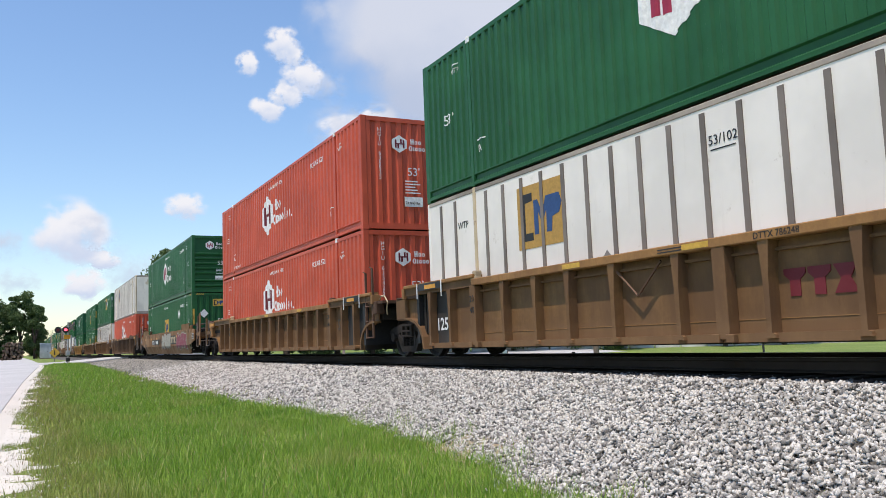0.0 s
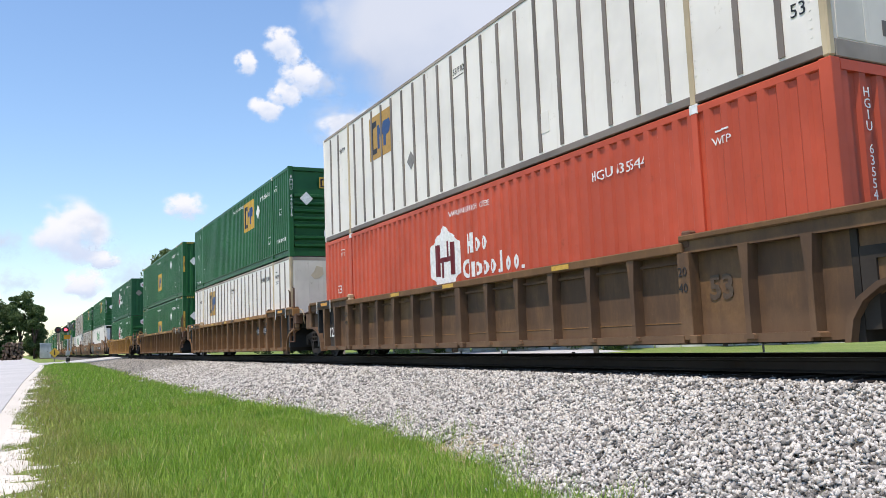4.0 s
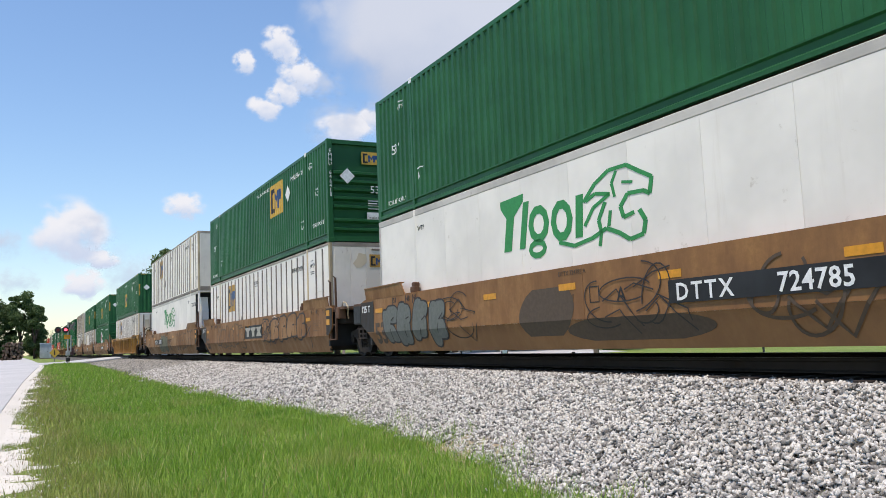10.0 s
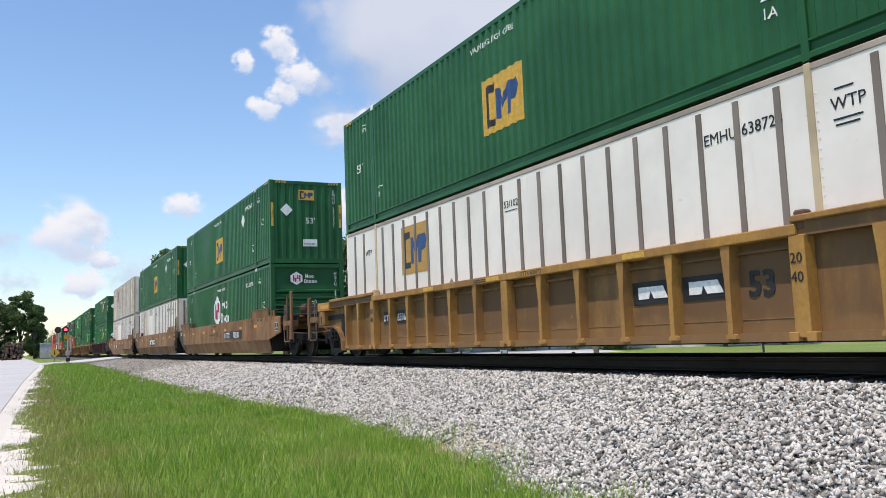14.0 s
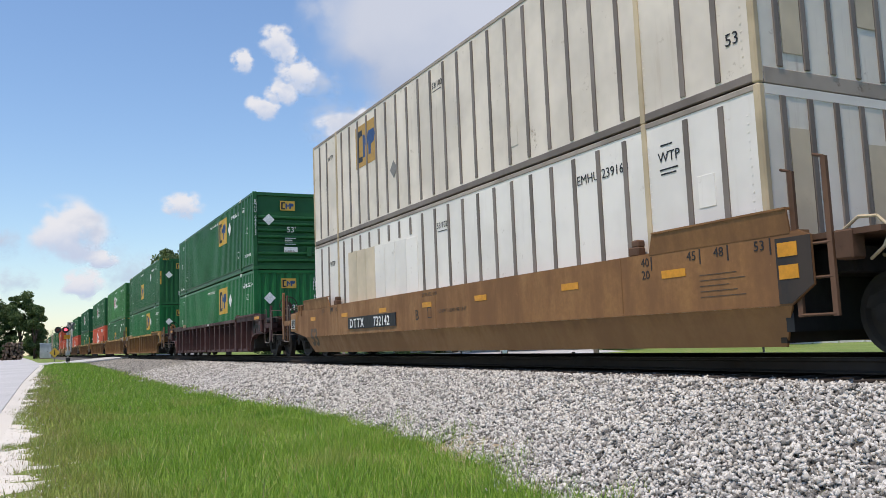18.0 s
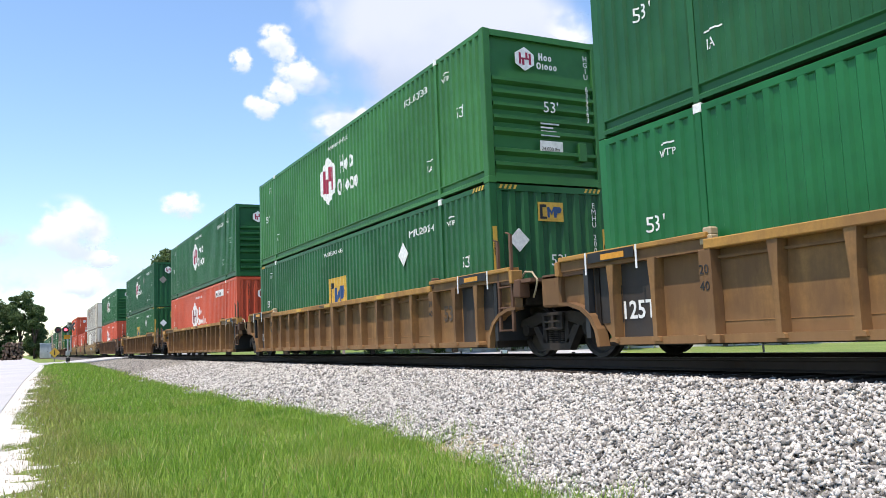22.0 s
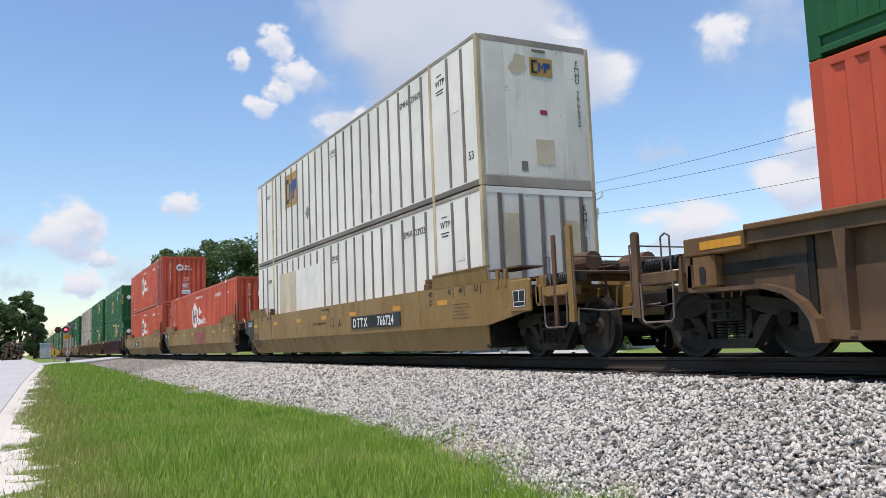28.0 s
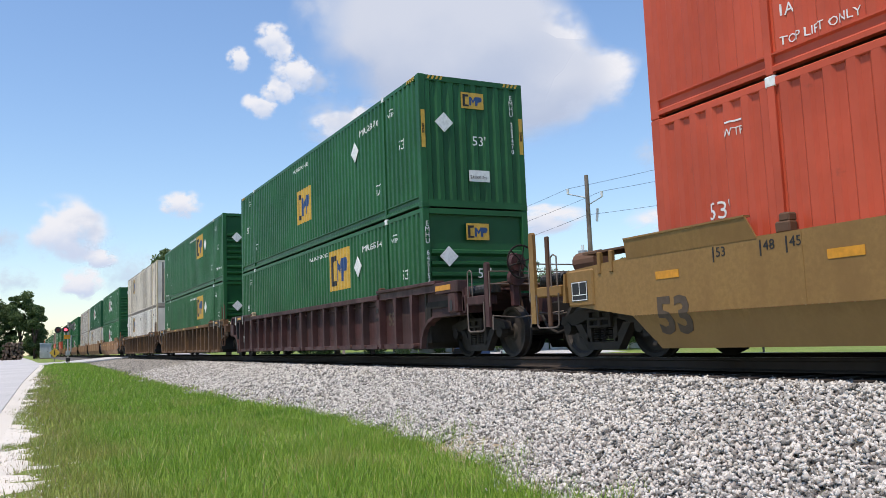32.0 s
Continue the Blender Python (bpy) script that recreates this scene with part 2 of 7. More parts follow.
def hexagon(cx, cz, w, h, k=0.28):
    return [(cx - w / 2, cz - h * (0.5 - k)), (cx, cz - h / 2), (cx + w / 2, cz - h * (0.5 - k)), (cx + w / 2, cz + h * (0.5 - k)), (cx, cz + h / 2), (cx - w / 2, cz + h * (0.5 - k))]


def diamond(cx, cz, r):
    return [(cx - r, cz), (cx, cz - r), (cx + r, cz), (cx, cz + r)]


def quad(x0, x1, z0, z1, lean=0.0):
    return [(x0, z0), (x1, z0), (x1 + lean, z1), (x0 + lean, z1)]


def on_end(bm, x):
    """Turn a plate made for the side (x, z at y) so that it lies on the +x end; its x becomes y."""
    for v in bm.verts:
        v.co = Vector((x - v.co.y, v.co.x, v.co.z))
    bmesh.ops.recalc_face_normals(bm, faces=bm.faces)
    return bm


def emp_mark(owner, x, z, w, h, end=None, y=-W2 - 0.004, faded=False):
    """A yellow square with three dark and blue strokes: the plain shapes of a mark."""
    def put(name, polys, d0, d1, mat):
        bm = plates(polys, d0, d1)
        if end is not None:
            for v in bm.verts:
                v.co.y -= y
            on_end(bm, end)
        part(name, bm, mat, owner)
    back = TAN_OLD if faded else MARK_Y
    put("mark_square", [quad(x, x + w, z, z + h)], y - 0.003, y + 0.002, back)
    put("mark_figure", [[(x + w * a, z + h * b) for a, b in ((0.07, 0.12), (0.33, 0.12), (0.33, 0.24), (0.17, 0.24), (0.17, 0.72), (0.33, 0.74), (0.33, 0.87), (0.07, 0.87))]], y - 0.007, y - 0.003, INK)
    put("mark_flourish", [[(x + w * a, z + h * b) for a, b in ((0.36, 0.2), (0.45, 0.2), (0.45, 0.55), (0.53, 0.34), (0.62, 0.55), (0.62, 0.2), (0.72, 0.2), (0.74, 0.42), (0.88, 0.46), (0.93, 0.62), (0.88, 0.76), (0.62, 0.76), (0.53, 0.52), (0.44, 0.74), (0.36, 0.74))]], y - 0.0065, y - 0.003, MARK_B)


TAN_OLD = plain("faded_ochre_mark", (0.45, 0.26, 0.06), 0.55)


def loop_of(cx, cz, rx, rz, w):
    """An oval ring as a set of plates."""
    ang = [i * math.pi / 5 for i in range(11)]
    o = [(cx + rx * math.cos(q), cz + rz * math.sin(q)) for q in ang]
    n = [(cx + (rx - w) * math.cos(q), cz + (rz - w) * math.sin(q)) for q in ang]
    return [[o[i], o[i + 1], n[i + 1], n[i]] for i in range(10)]


def hub_mark(owner, x, z, w, h, end=None, y=-W2 - 0.004, bars=MARK_R, long=True, words=True, size=1.0):
    """A white hexagon with crossing bars, and white bars for the words beside it."""
    def put(name, polys, d0, d1, mat):
        bm = plates(polys, d0, d1)
        if end is not None:
            for v in bm.verts:
                v.co.y -= y
            on_end(bm, end)
        part(name, bm, mat, owner)
    put("mark_hexagon", [hexagon(x + w / 2, z + h / 2, w, h)], y - 0.003, y + 0.002, LETTER)
    put("mark_figure", [[(x + w * a, z + h * b) for a, b in ((0.2, 0.27), (0.31, 0.27), (0.31, 0.47), (0.36, 0.47), (0.36, 0.24), (0.48, 0.24), (0.48, 0.47), (0.72, 0.47), (0.72, 0.27), (0.83, 0.27), (0.83, 0.74), (0.72, 0.74), (0.72, 0.54), (0.66, 0.54), (0.66, 0.77), (0.55, 0.77), (0.55, 0.54), (0.31, 0.54), (0.31, 0.74), (0.2, 0.74))]], y - 0.007, y - 0.003, bars)
    if words:
        a, k = x + w * 1.12, h * 0.2 * size

        def row(x0, z0, kinds):
            """Stems, loops and blocks stand for the letters."""
            polys = []
            for q in kinds:
                if q == "loop":
                    polys += loop_of(x0 + k * 0.34, z0 + k * 0.42, k * 0.34, k * 0.42, k * 0.2)
                elif q == "big":
                    polys += loop_of(x0 + k * 0.42, z0 + k * 0.55, k * 0.44, k * 0.58, k * 0.22)
                elif q == "block":
                    polys += [quad(x0, x0 + k * 0.24, z0, z0 + k * 1.2), quad(x0 + k * 0.24, x0 + k * 0.5, z0 + k * 0.42, z0 + k * 0.72), quad(x0 + k * 0.5, x0 + k * 0.74, z0, z0 + k * 1.2)]
                else:
                    polys.append(quad(x0, x0 + k * 0.22, z0, z0 + k * (1.2 if q == "tall" else 0.9 if q == "stem" else 0.2)))
                x0 += k * {"loop": 0.84, "big": 1.05, "block": 0.94, "tall": 0.42, "stem": 0.42, "dot": 0.4}[q]
            return polys
        polys = row(a + k * 0.45, z + h * 0.52, ["block", "loop", "loop"]) + row(a, z + h * 0.52 - k * 1.45, ["big", "stem", "loop", "loop", "loop"] + (["dot", "tall", "loop", "loop", "dot"] if long else []))
        put("word_mark", polys, y - 0.004, y, LETTER)


def plates_x(prof, x0, x1):
    """A profile in y and z, drawn out along x."""
    bm = bmesh.new()
    a, b = [[bm.verts.new((x, y, z)) for y, z in prof] for x in (x0, x1)]
    n = len(prof)
    bm.faces.new(a)
    bm.faces.new(b[::-1])
    for i in range(n):
        bm.faces.new((a[i], a[(i + 1) % n], b[(i + 1) % n], b[i]))
    bmesh.ops.recalc_face_normals(bm, faces=bm.faces)
    return bm


def frame_parts(c, mat, far=False, seam=True):
    """Roof, floor, rails, corner posts, lift posts and castings of a steel box."""
    part("roof", boxes((-L2 + 0.02, L2 - 0.02, -W2 + 0.04, W2 - 0.04, HT - 0.07, HT - 0.03)), mat, c)
    part("floor", boxes((-L2 + 0.05, L2 - 0.05, -W2 + 0.05, W2 - 0.05, 0.05, 0.16)), RUSTY, c)
    for s in (-1,) if far else (-1, 1):
        part("top_rail", boxes((-L2 + 0.1, L2 - 0.1, s * W2 - (0.06 if s > 0 else 0.0), s * W2 + (0.06 if s < 0 else 0.0), HT - 0.11, HT - 0.01), bev=0.012), mat, c)
        part("bottom_rail", plates_x([(s * (W2 + 0.004), 0.045), (s * (W2 + 0.006), 0.1), (s * (W2 - 0.035), 0.13), (s * (W2 - 0.035), 0.215), (s * (W2 + 0.003), 0.235), (s * (W2 + 0.003), 0.255), (s * (W2 - 0.09), 0.255), (s * (W2 - 0.09), 0.045)], -L2 + 0.1, L2 - 0.1), mat, c)
        for e in (-1, 1):
            x = e * L2
            part("corner_post", boxes((x - (0.16 if e > 0 else 0), x + (0.16 if e < 0 else 0), s * W2 - (0.15 if s > 0 else 0.004), s * W2 + (0.15 if s < 0 else 0.004), 0.0, HT), bev=0.012), mat, c)
            if not far and e > 0:
                part("corner_casting", boxes((x - (0.19 if e > 0 else -0.006), x + (0.19 if e < 0 else 0.006) + (0.0 if e > 0 else 0), s * W2 - (0.17 if s > 0 else 0.009), s * W2 + (0.17 if s < 0 else 0.009), -0.004, 0.12), bev=0.01), mat, c)
            if seam and s < 0:
                part("lift_post", boxes((e * 6.1 - 0.05, e * 6.1 + 0.05, s * W2 - (0.05 if s > 0 else 0.008), s * W2 + (0.05 if s < 0 else 0.008), 0.02, HT + 0.004), bev=0.006), mat, c)
                if not far and s < 0:
                    part("lift_casting", boxes((e * 6.1 - 0.07, e * 6.1 + 0.07, s * W2 - 0.012, s * W2 + 0.1, HT - 0.11, HT + 0.012), bev=0.008), LETTER, c)
    for e in (1,) if far else (-1, 1):
        x = e * L2
        part("end_header", boxes((x - (0.12 if e > 0 else 0), x + (0.12 if e < 0 else 0), -W2 + 0.15, W2 - 0.15, HT - 0.13, HT - 0.015)), mat, c)
        part("end_sill", boxes((x - (0.12 if e > 0 else 0), x + (0.12 if e < 0 else 0), -W2 + 0.15, W2 - 0.15, 0.02, 0.17)), mat, c)


def steel_box(name, mat, brand, end="ribs", logo_x=2.0, far=False, label="", pitch=0.235, tail_patch=False):
    c = new(name)
    tagged(c, label, "shipping container", "containers on the train")
    frame_parts(c, mat, far)
    for s in (-1, 1):
        part("side_wall", corrugated(-L2 + 0.15, L2 - 0.15, s * W2, 0.235, HT - 0.1, pitch, 0.034, s), mat, c)
    for e in (-1, 1):
        if end == "shelf" and e > 0:
            RIBS.clear()
            part("end_wall", shelf_end(L2 - 0.02, 1), mat, c)
            for q in RIBS:
                part("end_rib", q, mat, c)
        else:
            part("end_wall", corrugated_end(e * (L2 - 0.01), -W2 + 0.15, W2 - 0.15, 0.16, HT - 0.12, 0.27, 0.04, e), mat, c)
    if tail_patch:
        part("repainted_panel", corrugated(6.16, L2 - 0.16, -W2 - 0.004, 0.24, HT - 0.1, 0.2, 0.034, -1), MAROON, c, "maroon repainted side panel")
        part("repainted_sill", boxes((6.16, L2 - 0.16, -W2 - 0.008, -W2 + 0.01, 0.02, 0.25)), MAROON, c)
    y = -W2 - 0.003
    if brand == "square":
        if logo_x > 0:
            emp_mark(c, logo_x, 1.52, 1.5, 1.08)
        else:
            emp_mark(c, logo_x - 0.08, 0.85, 1.32, 1.02)
        emp_mark(c, -0.28, 2.22, 0.56, 0.36, end=L2 + 0.006)
        for dx, dz, k in ((4.25, 2.0, 0.26),):
            part("placard", plates([diamond(dx, dz, k)], y - 0.014, y - 0.004), LETTER, c, "white diamond placard")
        part("placard", on_end(plates([diamond(-0.72, 1.86, 0.22)], 0.0, 0.01), L2 + 0.014), LETTER, c, "white diamond placard")
    else:
        hub_mark(c, -1.3 if brand == "hex" else -1.5, 1.0, 1.25, 1.36, size=1.45 if brand == "hex" else 1.15, long=brand == "hex_long", bars=MARK_R if mat != ORANGE else MAROON)
        hub_mark(c, -0.46 if mat == ORANGE else -0.62, 2.16 if mat != ORANGE else 1.98, 0.42, 0.46, end=L2 + 0.008, size=1.3, long=False, bars=MARK_R if mat != ORANGE else MAROON)
        if brand == "hex_long" and mat != ORANGE:
            part("placard", plates([diamond(3.1, 2.1, 0.24)], y - 0.014, y - 0.004), GREY_P, c, "bare grey placard frame")
            part("placard", on_end(plates([diamond(-0.74, 1.75, 0.24)], 0.0, 0.01), L2 + 0.012), GREY_P, c, "bare grey placard frame")
    if far:
        drape(c, pitch)
        return c
    if mat != ORANGE:
        lettering("53'", 0.3, LETTER, c, 6.9, y - 0.004, 1.45 if brand != "square" or end != "ribs" else 1.86)
    lettering("53'", 0.3, LETTER, c, -7.18, y - 0.004, 1.43)
    lettering("53'", 0.3, LETTER, c, L2 + (0.013 if end == "shelf" else 0.006), -0.05, 1.4, end=True)
    lettering("WARNING HIGH CUBE", 0.15, LETTER, c, -0.62 if brand != "square" else -0.4 if mat == GREEN_FRESH else logo_x - 1.75 if logo_x > 0 else -1.2, y - 0.004, 2.5)
    part("weight_label", on_end(plates([quad(-0.15, 0.36, 0.6, 0.85)], 0.0, 0.006), L2 + 0.004), LETTER, c, "white weight label")
    lettering("24,000 lbs", 0.1, INK, c, L2 + 0.014, -0.13, 0.66, end=True)
    if brand == "hex_long" or (brand == "square" and end == "shelf"):
        lettering("TOP LIFT ONLY", 0.14, LETTER, c, -5.92 if brand == "hex_long" else -7.5, y - 0.004, 0.3)
        if mat != ORANGE:
            lettering("TOP LIFT ONLY", 0.16, LETTER, c, 4.78 if brand == "hex_long" else 6.6, y - 0.004, 0.56)
    if brand == "hex_long" and mat != ORANGE:
        lettering("WARNING HIGH CUBE", 0.1, LETTER, c, L2 + 0.006, W2 - 0.1, 2.5, end=True, vertical=True)
    if brand == "square" and end == "ribs_strips":
        for dy in (-W2 + 0.03, W2 - 0.12):
            part("warning_strip", on_end(plates([quad(dy, dy + 0.09, 1.28, 2.1)], 0.0, 0.005), L2 + 0.004), MARK_Y, c, "yellow and black warning strip")
            part("strip_bar", on_end(plates([quad(dy + 0.015, dy + 0.075, 1.58, 1.8)], 0.0, 0.007), L2 + 0.004), INK, c)
        for x0 in (-7.9, 7.46):
            part("hazard_stripes", plates([quad(x0 + i * 0.11, x0 + i * 0.11 + 0.06, HT - 0.1, HT - 0.02, 0.05) for i in range(4)], y - 0.006, y - 0.001), MARK_Y, c)
        for dy in (-W2 + 0.2, W2 - 0.5):
            part("hazard_stripes", on_end(plates([quad(dy + i * 0.1, dy + i * 0.1 + 0.05, HT - 0.1, HT - 0.02, 0.04) for i in range(4)], 0.0, 0.006), L2 + 0.002), MARK_Y, c)
    # small stencils
    for body, sx, sz, size in (("IA", 5.6, 0.66, 0.19), ("WTP", 6.36, 2.32, 0.14), ("WTP", -6.85, 2.38, 0.14), ("IA", -5.9, 0.63, 0.19)):
        if not (brand == "hex_long" and mat != ORANGE and body == "IA"):
            lettering(body, size, LETTER, c, sx, y - 0.004, sz)
    part("stencil", plates([quad(sx, sx + w_, sz, sz + 0.022) for sx, sz, w_ in ((5.58, 0.88, 0.3), (6.4, 2.48, 0.24), (-6.81, 2.54, 0.24), (-5.92, 0.85, 0.3))], y - 0.004, y), LETTER, c)
    if end != "ribs_strips":
        part("data_stencil", on_end(plates([quad(-0.12, 0.3 - 0.07 * (i % 3), 0.94 + 0.075 * i, 0.97 + 0.075 * i) for i in range(5)], 0.0, 0.004), L2 + 0.004), LETTER, c)
    drape(c, pitch)
    if end == "shelf":
        part("end_placard_box", boxes((L2 - 0.06, L2 + 0.03, 0.72, 0.9, 0.5, 0.85), bev=0.01), mat, c)
    return c


def drape(owner, pitch, depth=0.034):
    """Lay painted marks and figures into the waves of a corrugated side."""
    x0, x1 = -L2 + 0.15, L2 - 0.15
    n = max(1, round((x1 - x0) / pitch))
    p = (x1 - x0) / n
    for ob in owner.children:
        kind = ob.name.split(".")[0]
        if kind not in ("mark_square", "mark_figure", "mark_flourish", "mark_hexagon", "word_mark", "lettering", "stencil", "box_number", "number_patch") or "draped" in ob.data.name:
            continue
        lx, ly = ob.location.x, ob.location.y
        ys = [v.co.y + ly for v in ob.data.vertices]
        if max(ys) > -W2 + 0.02 or min(ys) < -W2 - 0.06:
            continue
        bm = bmesh.new()
        bm.from_mesh(ob.data)
        lo, hi = min(v.co.x for v in bm.verts), max(v.co.x for v in bm.verts)
        for i in range(n):
            for f in (0.0, 0.36, 0.5, 0.86):
                cut = x0 + (i + f) * p - lx
                if lo + 0.003 < cut < hi - 0.003:
                    bmesh.ops.bisect_plane(bm, geom=[*bm.verts, *bm.edges, *bm.faces], plane_co=(cut, 0, 0), plane_no=(1, 0, 0), dist=0.0005)
        for v in bm.verts:
            f = ((v.co.x + lx - x0) / p) % 1.0
            k = 0.0 if f < 0.36 else (f - 0.36) / 0.14 if f < 0.5 else 1.0 if f < 0.86 else (1 - f) / 0.14
            if x0 < v.co.x + lx < x1:
                v.co.y += depth * k
        me = bpy.data.meshes.new("draped_" + kind)
        bm.to_mesh(me)
        bm.free()
        for m in ob.data.materials:
            me.materials.append(m)
        ob.data = me


def van_box(name, end="smooth", far=False, label="", dirty=False, mark=True, patched=False):
    """White plate-and-post box: flat panels between dark posts."""
    mat = WHITE_DIRTY if dirty else WHITE
    c = new(name)
    tagged(c, label, "shipping container", "containers on the train")
    part("roof", boxes((-L2 + 0.01, L2 - 0.01, -W2 + 0.02, W2 - 0.02, HT - 0.05, HT - 0.01)), mat, c)
    part("floor", boxes((-L2 + 0.05, L2 - 0.05, -W2 + 0.05, W2 - 0.05, 0.02, 0.14)), RUSTY, c)
    for s in (-1, 1):
        part("side_wall", boxes((-L2 + 0.08, L2 - 0.08, s * W2 - (0.05 if s > 0 else -0.012), s * W2 + (0.05 if s < 0 else -0.012), 0.1, HT - 0.07)), mat, c)
        part("top_rail", boxes((-L2 + 0.05, L2 - 0.05, s * W2 - (0.06 if s > 0 else 0), s * W2 + (0.06 if s < 0 else 0), HT - 0.08, HT - 0.004), bev=0.01), SILL, c, "dirty grey top rail")
        part("bottom_rail", boxes((-L2 + 0.05, L2 - 0.05, s * W2 - (0.06 if s > 0 else 0), s * W2 + (0.06 if s < 0 else 0), 0.02, 0.13), bev=0.01), POST, c, "grimy dark bottom rail")
        for e in (-1, 1):
            x = e * L2
            part("corner_post", boxes((x - (0.1 if e > 0 else 0), x + (0.1 if e < 0 else 0), s * W2 - (0.1 if s > 0 else 0.004), s * W2 + (0.1 if s < 0 else 0.004), 0.0, HT), bev=0.02), CREAM_RUST if dirty or e > 0 else mat, c)
            if s > 0:
                continue
            part("lift_post", boxes((e * 6.1 - 0.045, e * 6.1 + 0.045, s * W2 - (0.05 if s > 0 else 0.012), s * W2 + (0.05 if s < 0 else 0.012), 0.0, HT + 0.004), bev=0.01), CREAM_RUST, c, "rust-stained lift post")
    xs = [(i - 12.5) * 0.598 for i in range(26)]
    near = boxes((-0.042, 0.042, -W2 - 0.006, -W2 + 0.02, 0.16, HT - 0.13))
    short = mesh_of(boxes((-0.042, 0.042, -W2 - 0.006, -W2 + 0.02, 2.4, HT - 0.13)), "post")
    short.materials.append(POST)
    me = mesh_of(near, "post")
    me.materials.append(POST)
    if far:
        part("posts", boxes(*[(x - 0.036, x + 0.036, -W2 - 0.006, -W2 + 0.02, 0.16, HT - 0.13) for x in xs]), POST, c)
    else:
        for x in xs:
            if abs(abs(x) - 6.1) > 0.25:
                ob = part("post", short if patched and -5.3 < x < -0.95 else me, None, c)
                ob.location.x = x
        part("posts", boxes(*[(x - 0.036, x + 0.036, W2 - 0.02, W2 + 0.006, 0.16, HT - 0.13) for x in xs if abs(abs(x) - 6.1) > 0.25]), POST, c)
    # nose end
    part("end_wall", boxes((L2 - 0.06, L2 - 0.012, -W2 + 0.08, W2 - 0.08, 0.05, HT - 0.06)), VAN_END, c)
    part("end_wall", boxes((-L2 + 0.012, -L2 + 0.06, -W2 + 0.08, W2 - 0.08, 0.05, HT - 0.06)), mat, c)
    part("end_sill", boxes((L2 - 0.1, L2 - 0.002, -W2 + 0.1, W2 - 0.1, 0.0, 0.2), bev=0.01), SILL, c, "dirty sill of the end")
    part("end_header", boxes((L2 - 0.1, L2 - 0.004, -W2 + 0.1, W2 - 0.1, HT - 0.12, HT - 0.004)), SILL if end == "smooth" else mat, c)
    if end == "smooth":
        for y0 in (-1.15, -0.69, -0.23, 0.23, 0.69):
            part("end_panel", boxes((L2 - 0.02, L2 - 0.006, y0 + 0.004, y0 + 0.456, 0.21, HT - 0.13), bev=0.004), VAN_END, c)
        emp_mark(c, -0.12, 2.2, 0.52, 0.36, end=L2 + 0.002, faded=True)
        part("torn_decal", on_end(plates([[(-0.62, 2.3), (-0.5, 2.18), (-0.36, 2.2), (-0.2, 2.34), (-0.22, 2.56), (-0.44, 2.6), (-0.5, 2.44)]], 0.0, 0.003), L2 + 0.0), TAN_STAIN, c, "yellowed glue of a torn decal")
        part("notice", on_end(plates([quad(-0.05, 0.36, 0.45, 0.95)], 0.0, 0.004), L2 + 0.0), TAN_STAIN, c)
        part("notice", on_end(plates([quad(0.08, 0.24, 1.44, 1.53)], 0.0, 0.004), L2 + 0.0), MARK_R, c, "small red notice")
        part("notice", on_end(plates([quad(-0.4, -0.26, 0.32, 0.5)], 0.0, 0.004), L2 + 0.0), POST, c)
        part("vent", boxes((L2 - 0.01, L2 + 0.012, -0.05, 0.25, HT - 0.22, HT - 0.17), bev=0.005), POST, c)
    else:
        for y0 in (-0.92, -0.46, 0.0, 0.46, 0.92):
            part("end_post", boxes((L2 - 0.02, L2 + 0.01, y0 - 0.045, y0 + 0.045, 0.22, HT - 0.12), bev=0.006), POST, c)
        part("torn_decal", on_end(plates([quad(-0.85, -0.52, 0.4, 2.4)], 0.0, 0.003), L2 + 0.0), TAN_STAIN, c, "yellowed glue of a torn decal")
        part("torn_decal", on_end(plates([quad(0.52, 0.86, 0.9, 2.3)], 0.0, 0.003), L2 + 0.0), TAN_STAIN, c, "yellowed glue of a torn decal")
    y = -W2 + 0.008
    if mark:
        emp_mark(c, -4.63, 1.55, 1.38, 1.05, y=y, faded=True)
    if patched:
        for k in range(7):
            xa = -5.062 + (k - 0.5) * 0.598
            part("covering_sheet", boxes((xa + 0.008, xa + 0.59, y - 0.012, y + 0.006, 0.14, 2.42 - 0.015 * k), bev=0.004), TAN_STAIN if k < 3 else WHITE, c, "yellowed covering sheet" if k < 3 else "white covering sheet")
    part("placard", plates([diamond(-2.3, 1.1, 0.2), ], y - 0.006, y + 0.003), GREY_P, c)
    if far:
        return c
    lettering("53/102", 0.17, INK, c, -0.23, y - 0.002, 2.34)
    lettering("WTP", 0.19, INK, c, 6.34, y - 0.002, 2.31)
    lettering("WTP", 0.19, INK, c, -6.78, y - 0.002, 2.2)
    lettering("53", 0.22, INK, c, 7.62, y - 0.002, 0.55)
    part("stencil", boxes((6.36, 6.7, y - 0.002, y + 0.002, 2.2, 2.22), (6.38, 6.66, y - 0.002, y + 0.002, 2.14, 2.16), (6.4, 6.62, y - 0.002, y + 0.002, 2.52, 2.54), (-0.2, 0.2, y - 0.002, y + 0.002, 2.27, 2.285)), INK, c)
    for q in ((2.6, 2.95, y - 0.004, y + 0.008, 0.45, 0.8), (7.02, 7.3, y - 0.004, y + 0.008, 1.6, 2.0)):
        part("panel_patch", boxes(q, bev=0.004), mat, c)
    part("rivet_row", boxes(*[(x + 0.06, x + 0.085, y - 0.002, y + 0.01, 0.25 + 0.1 * k, 0.265 + 0.1 * k) for x in (6.1, 7.8) for k in range(24)]), mat, c)
    return c


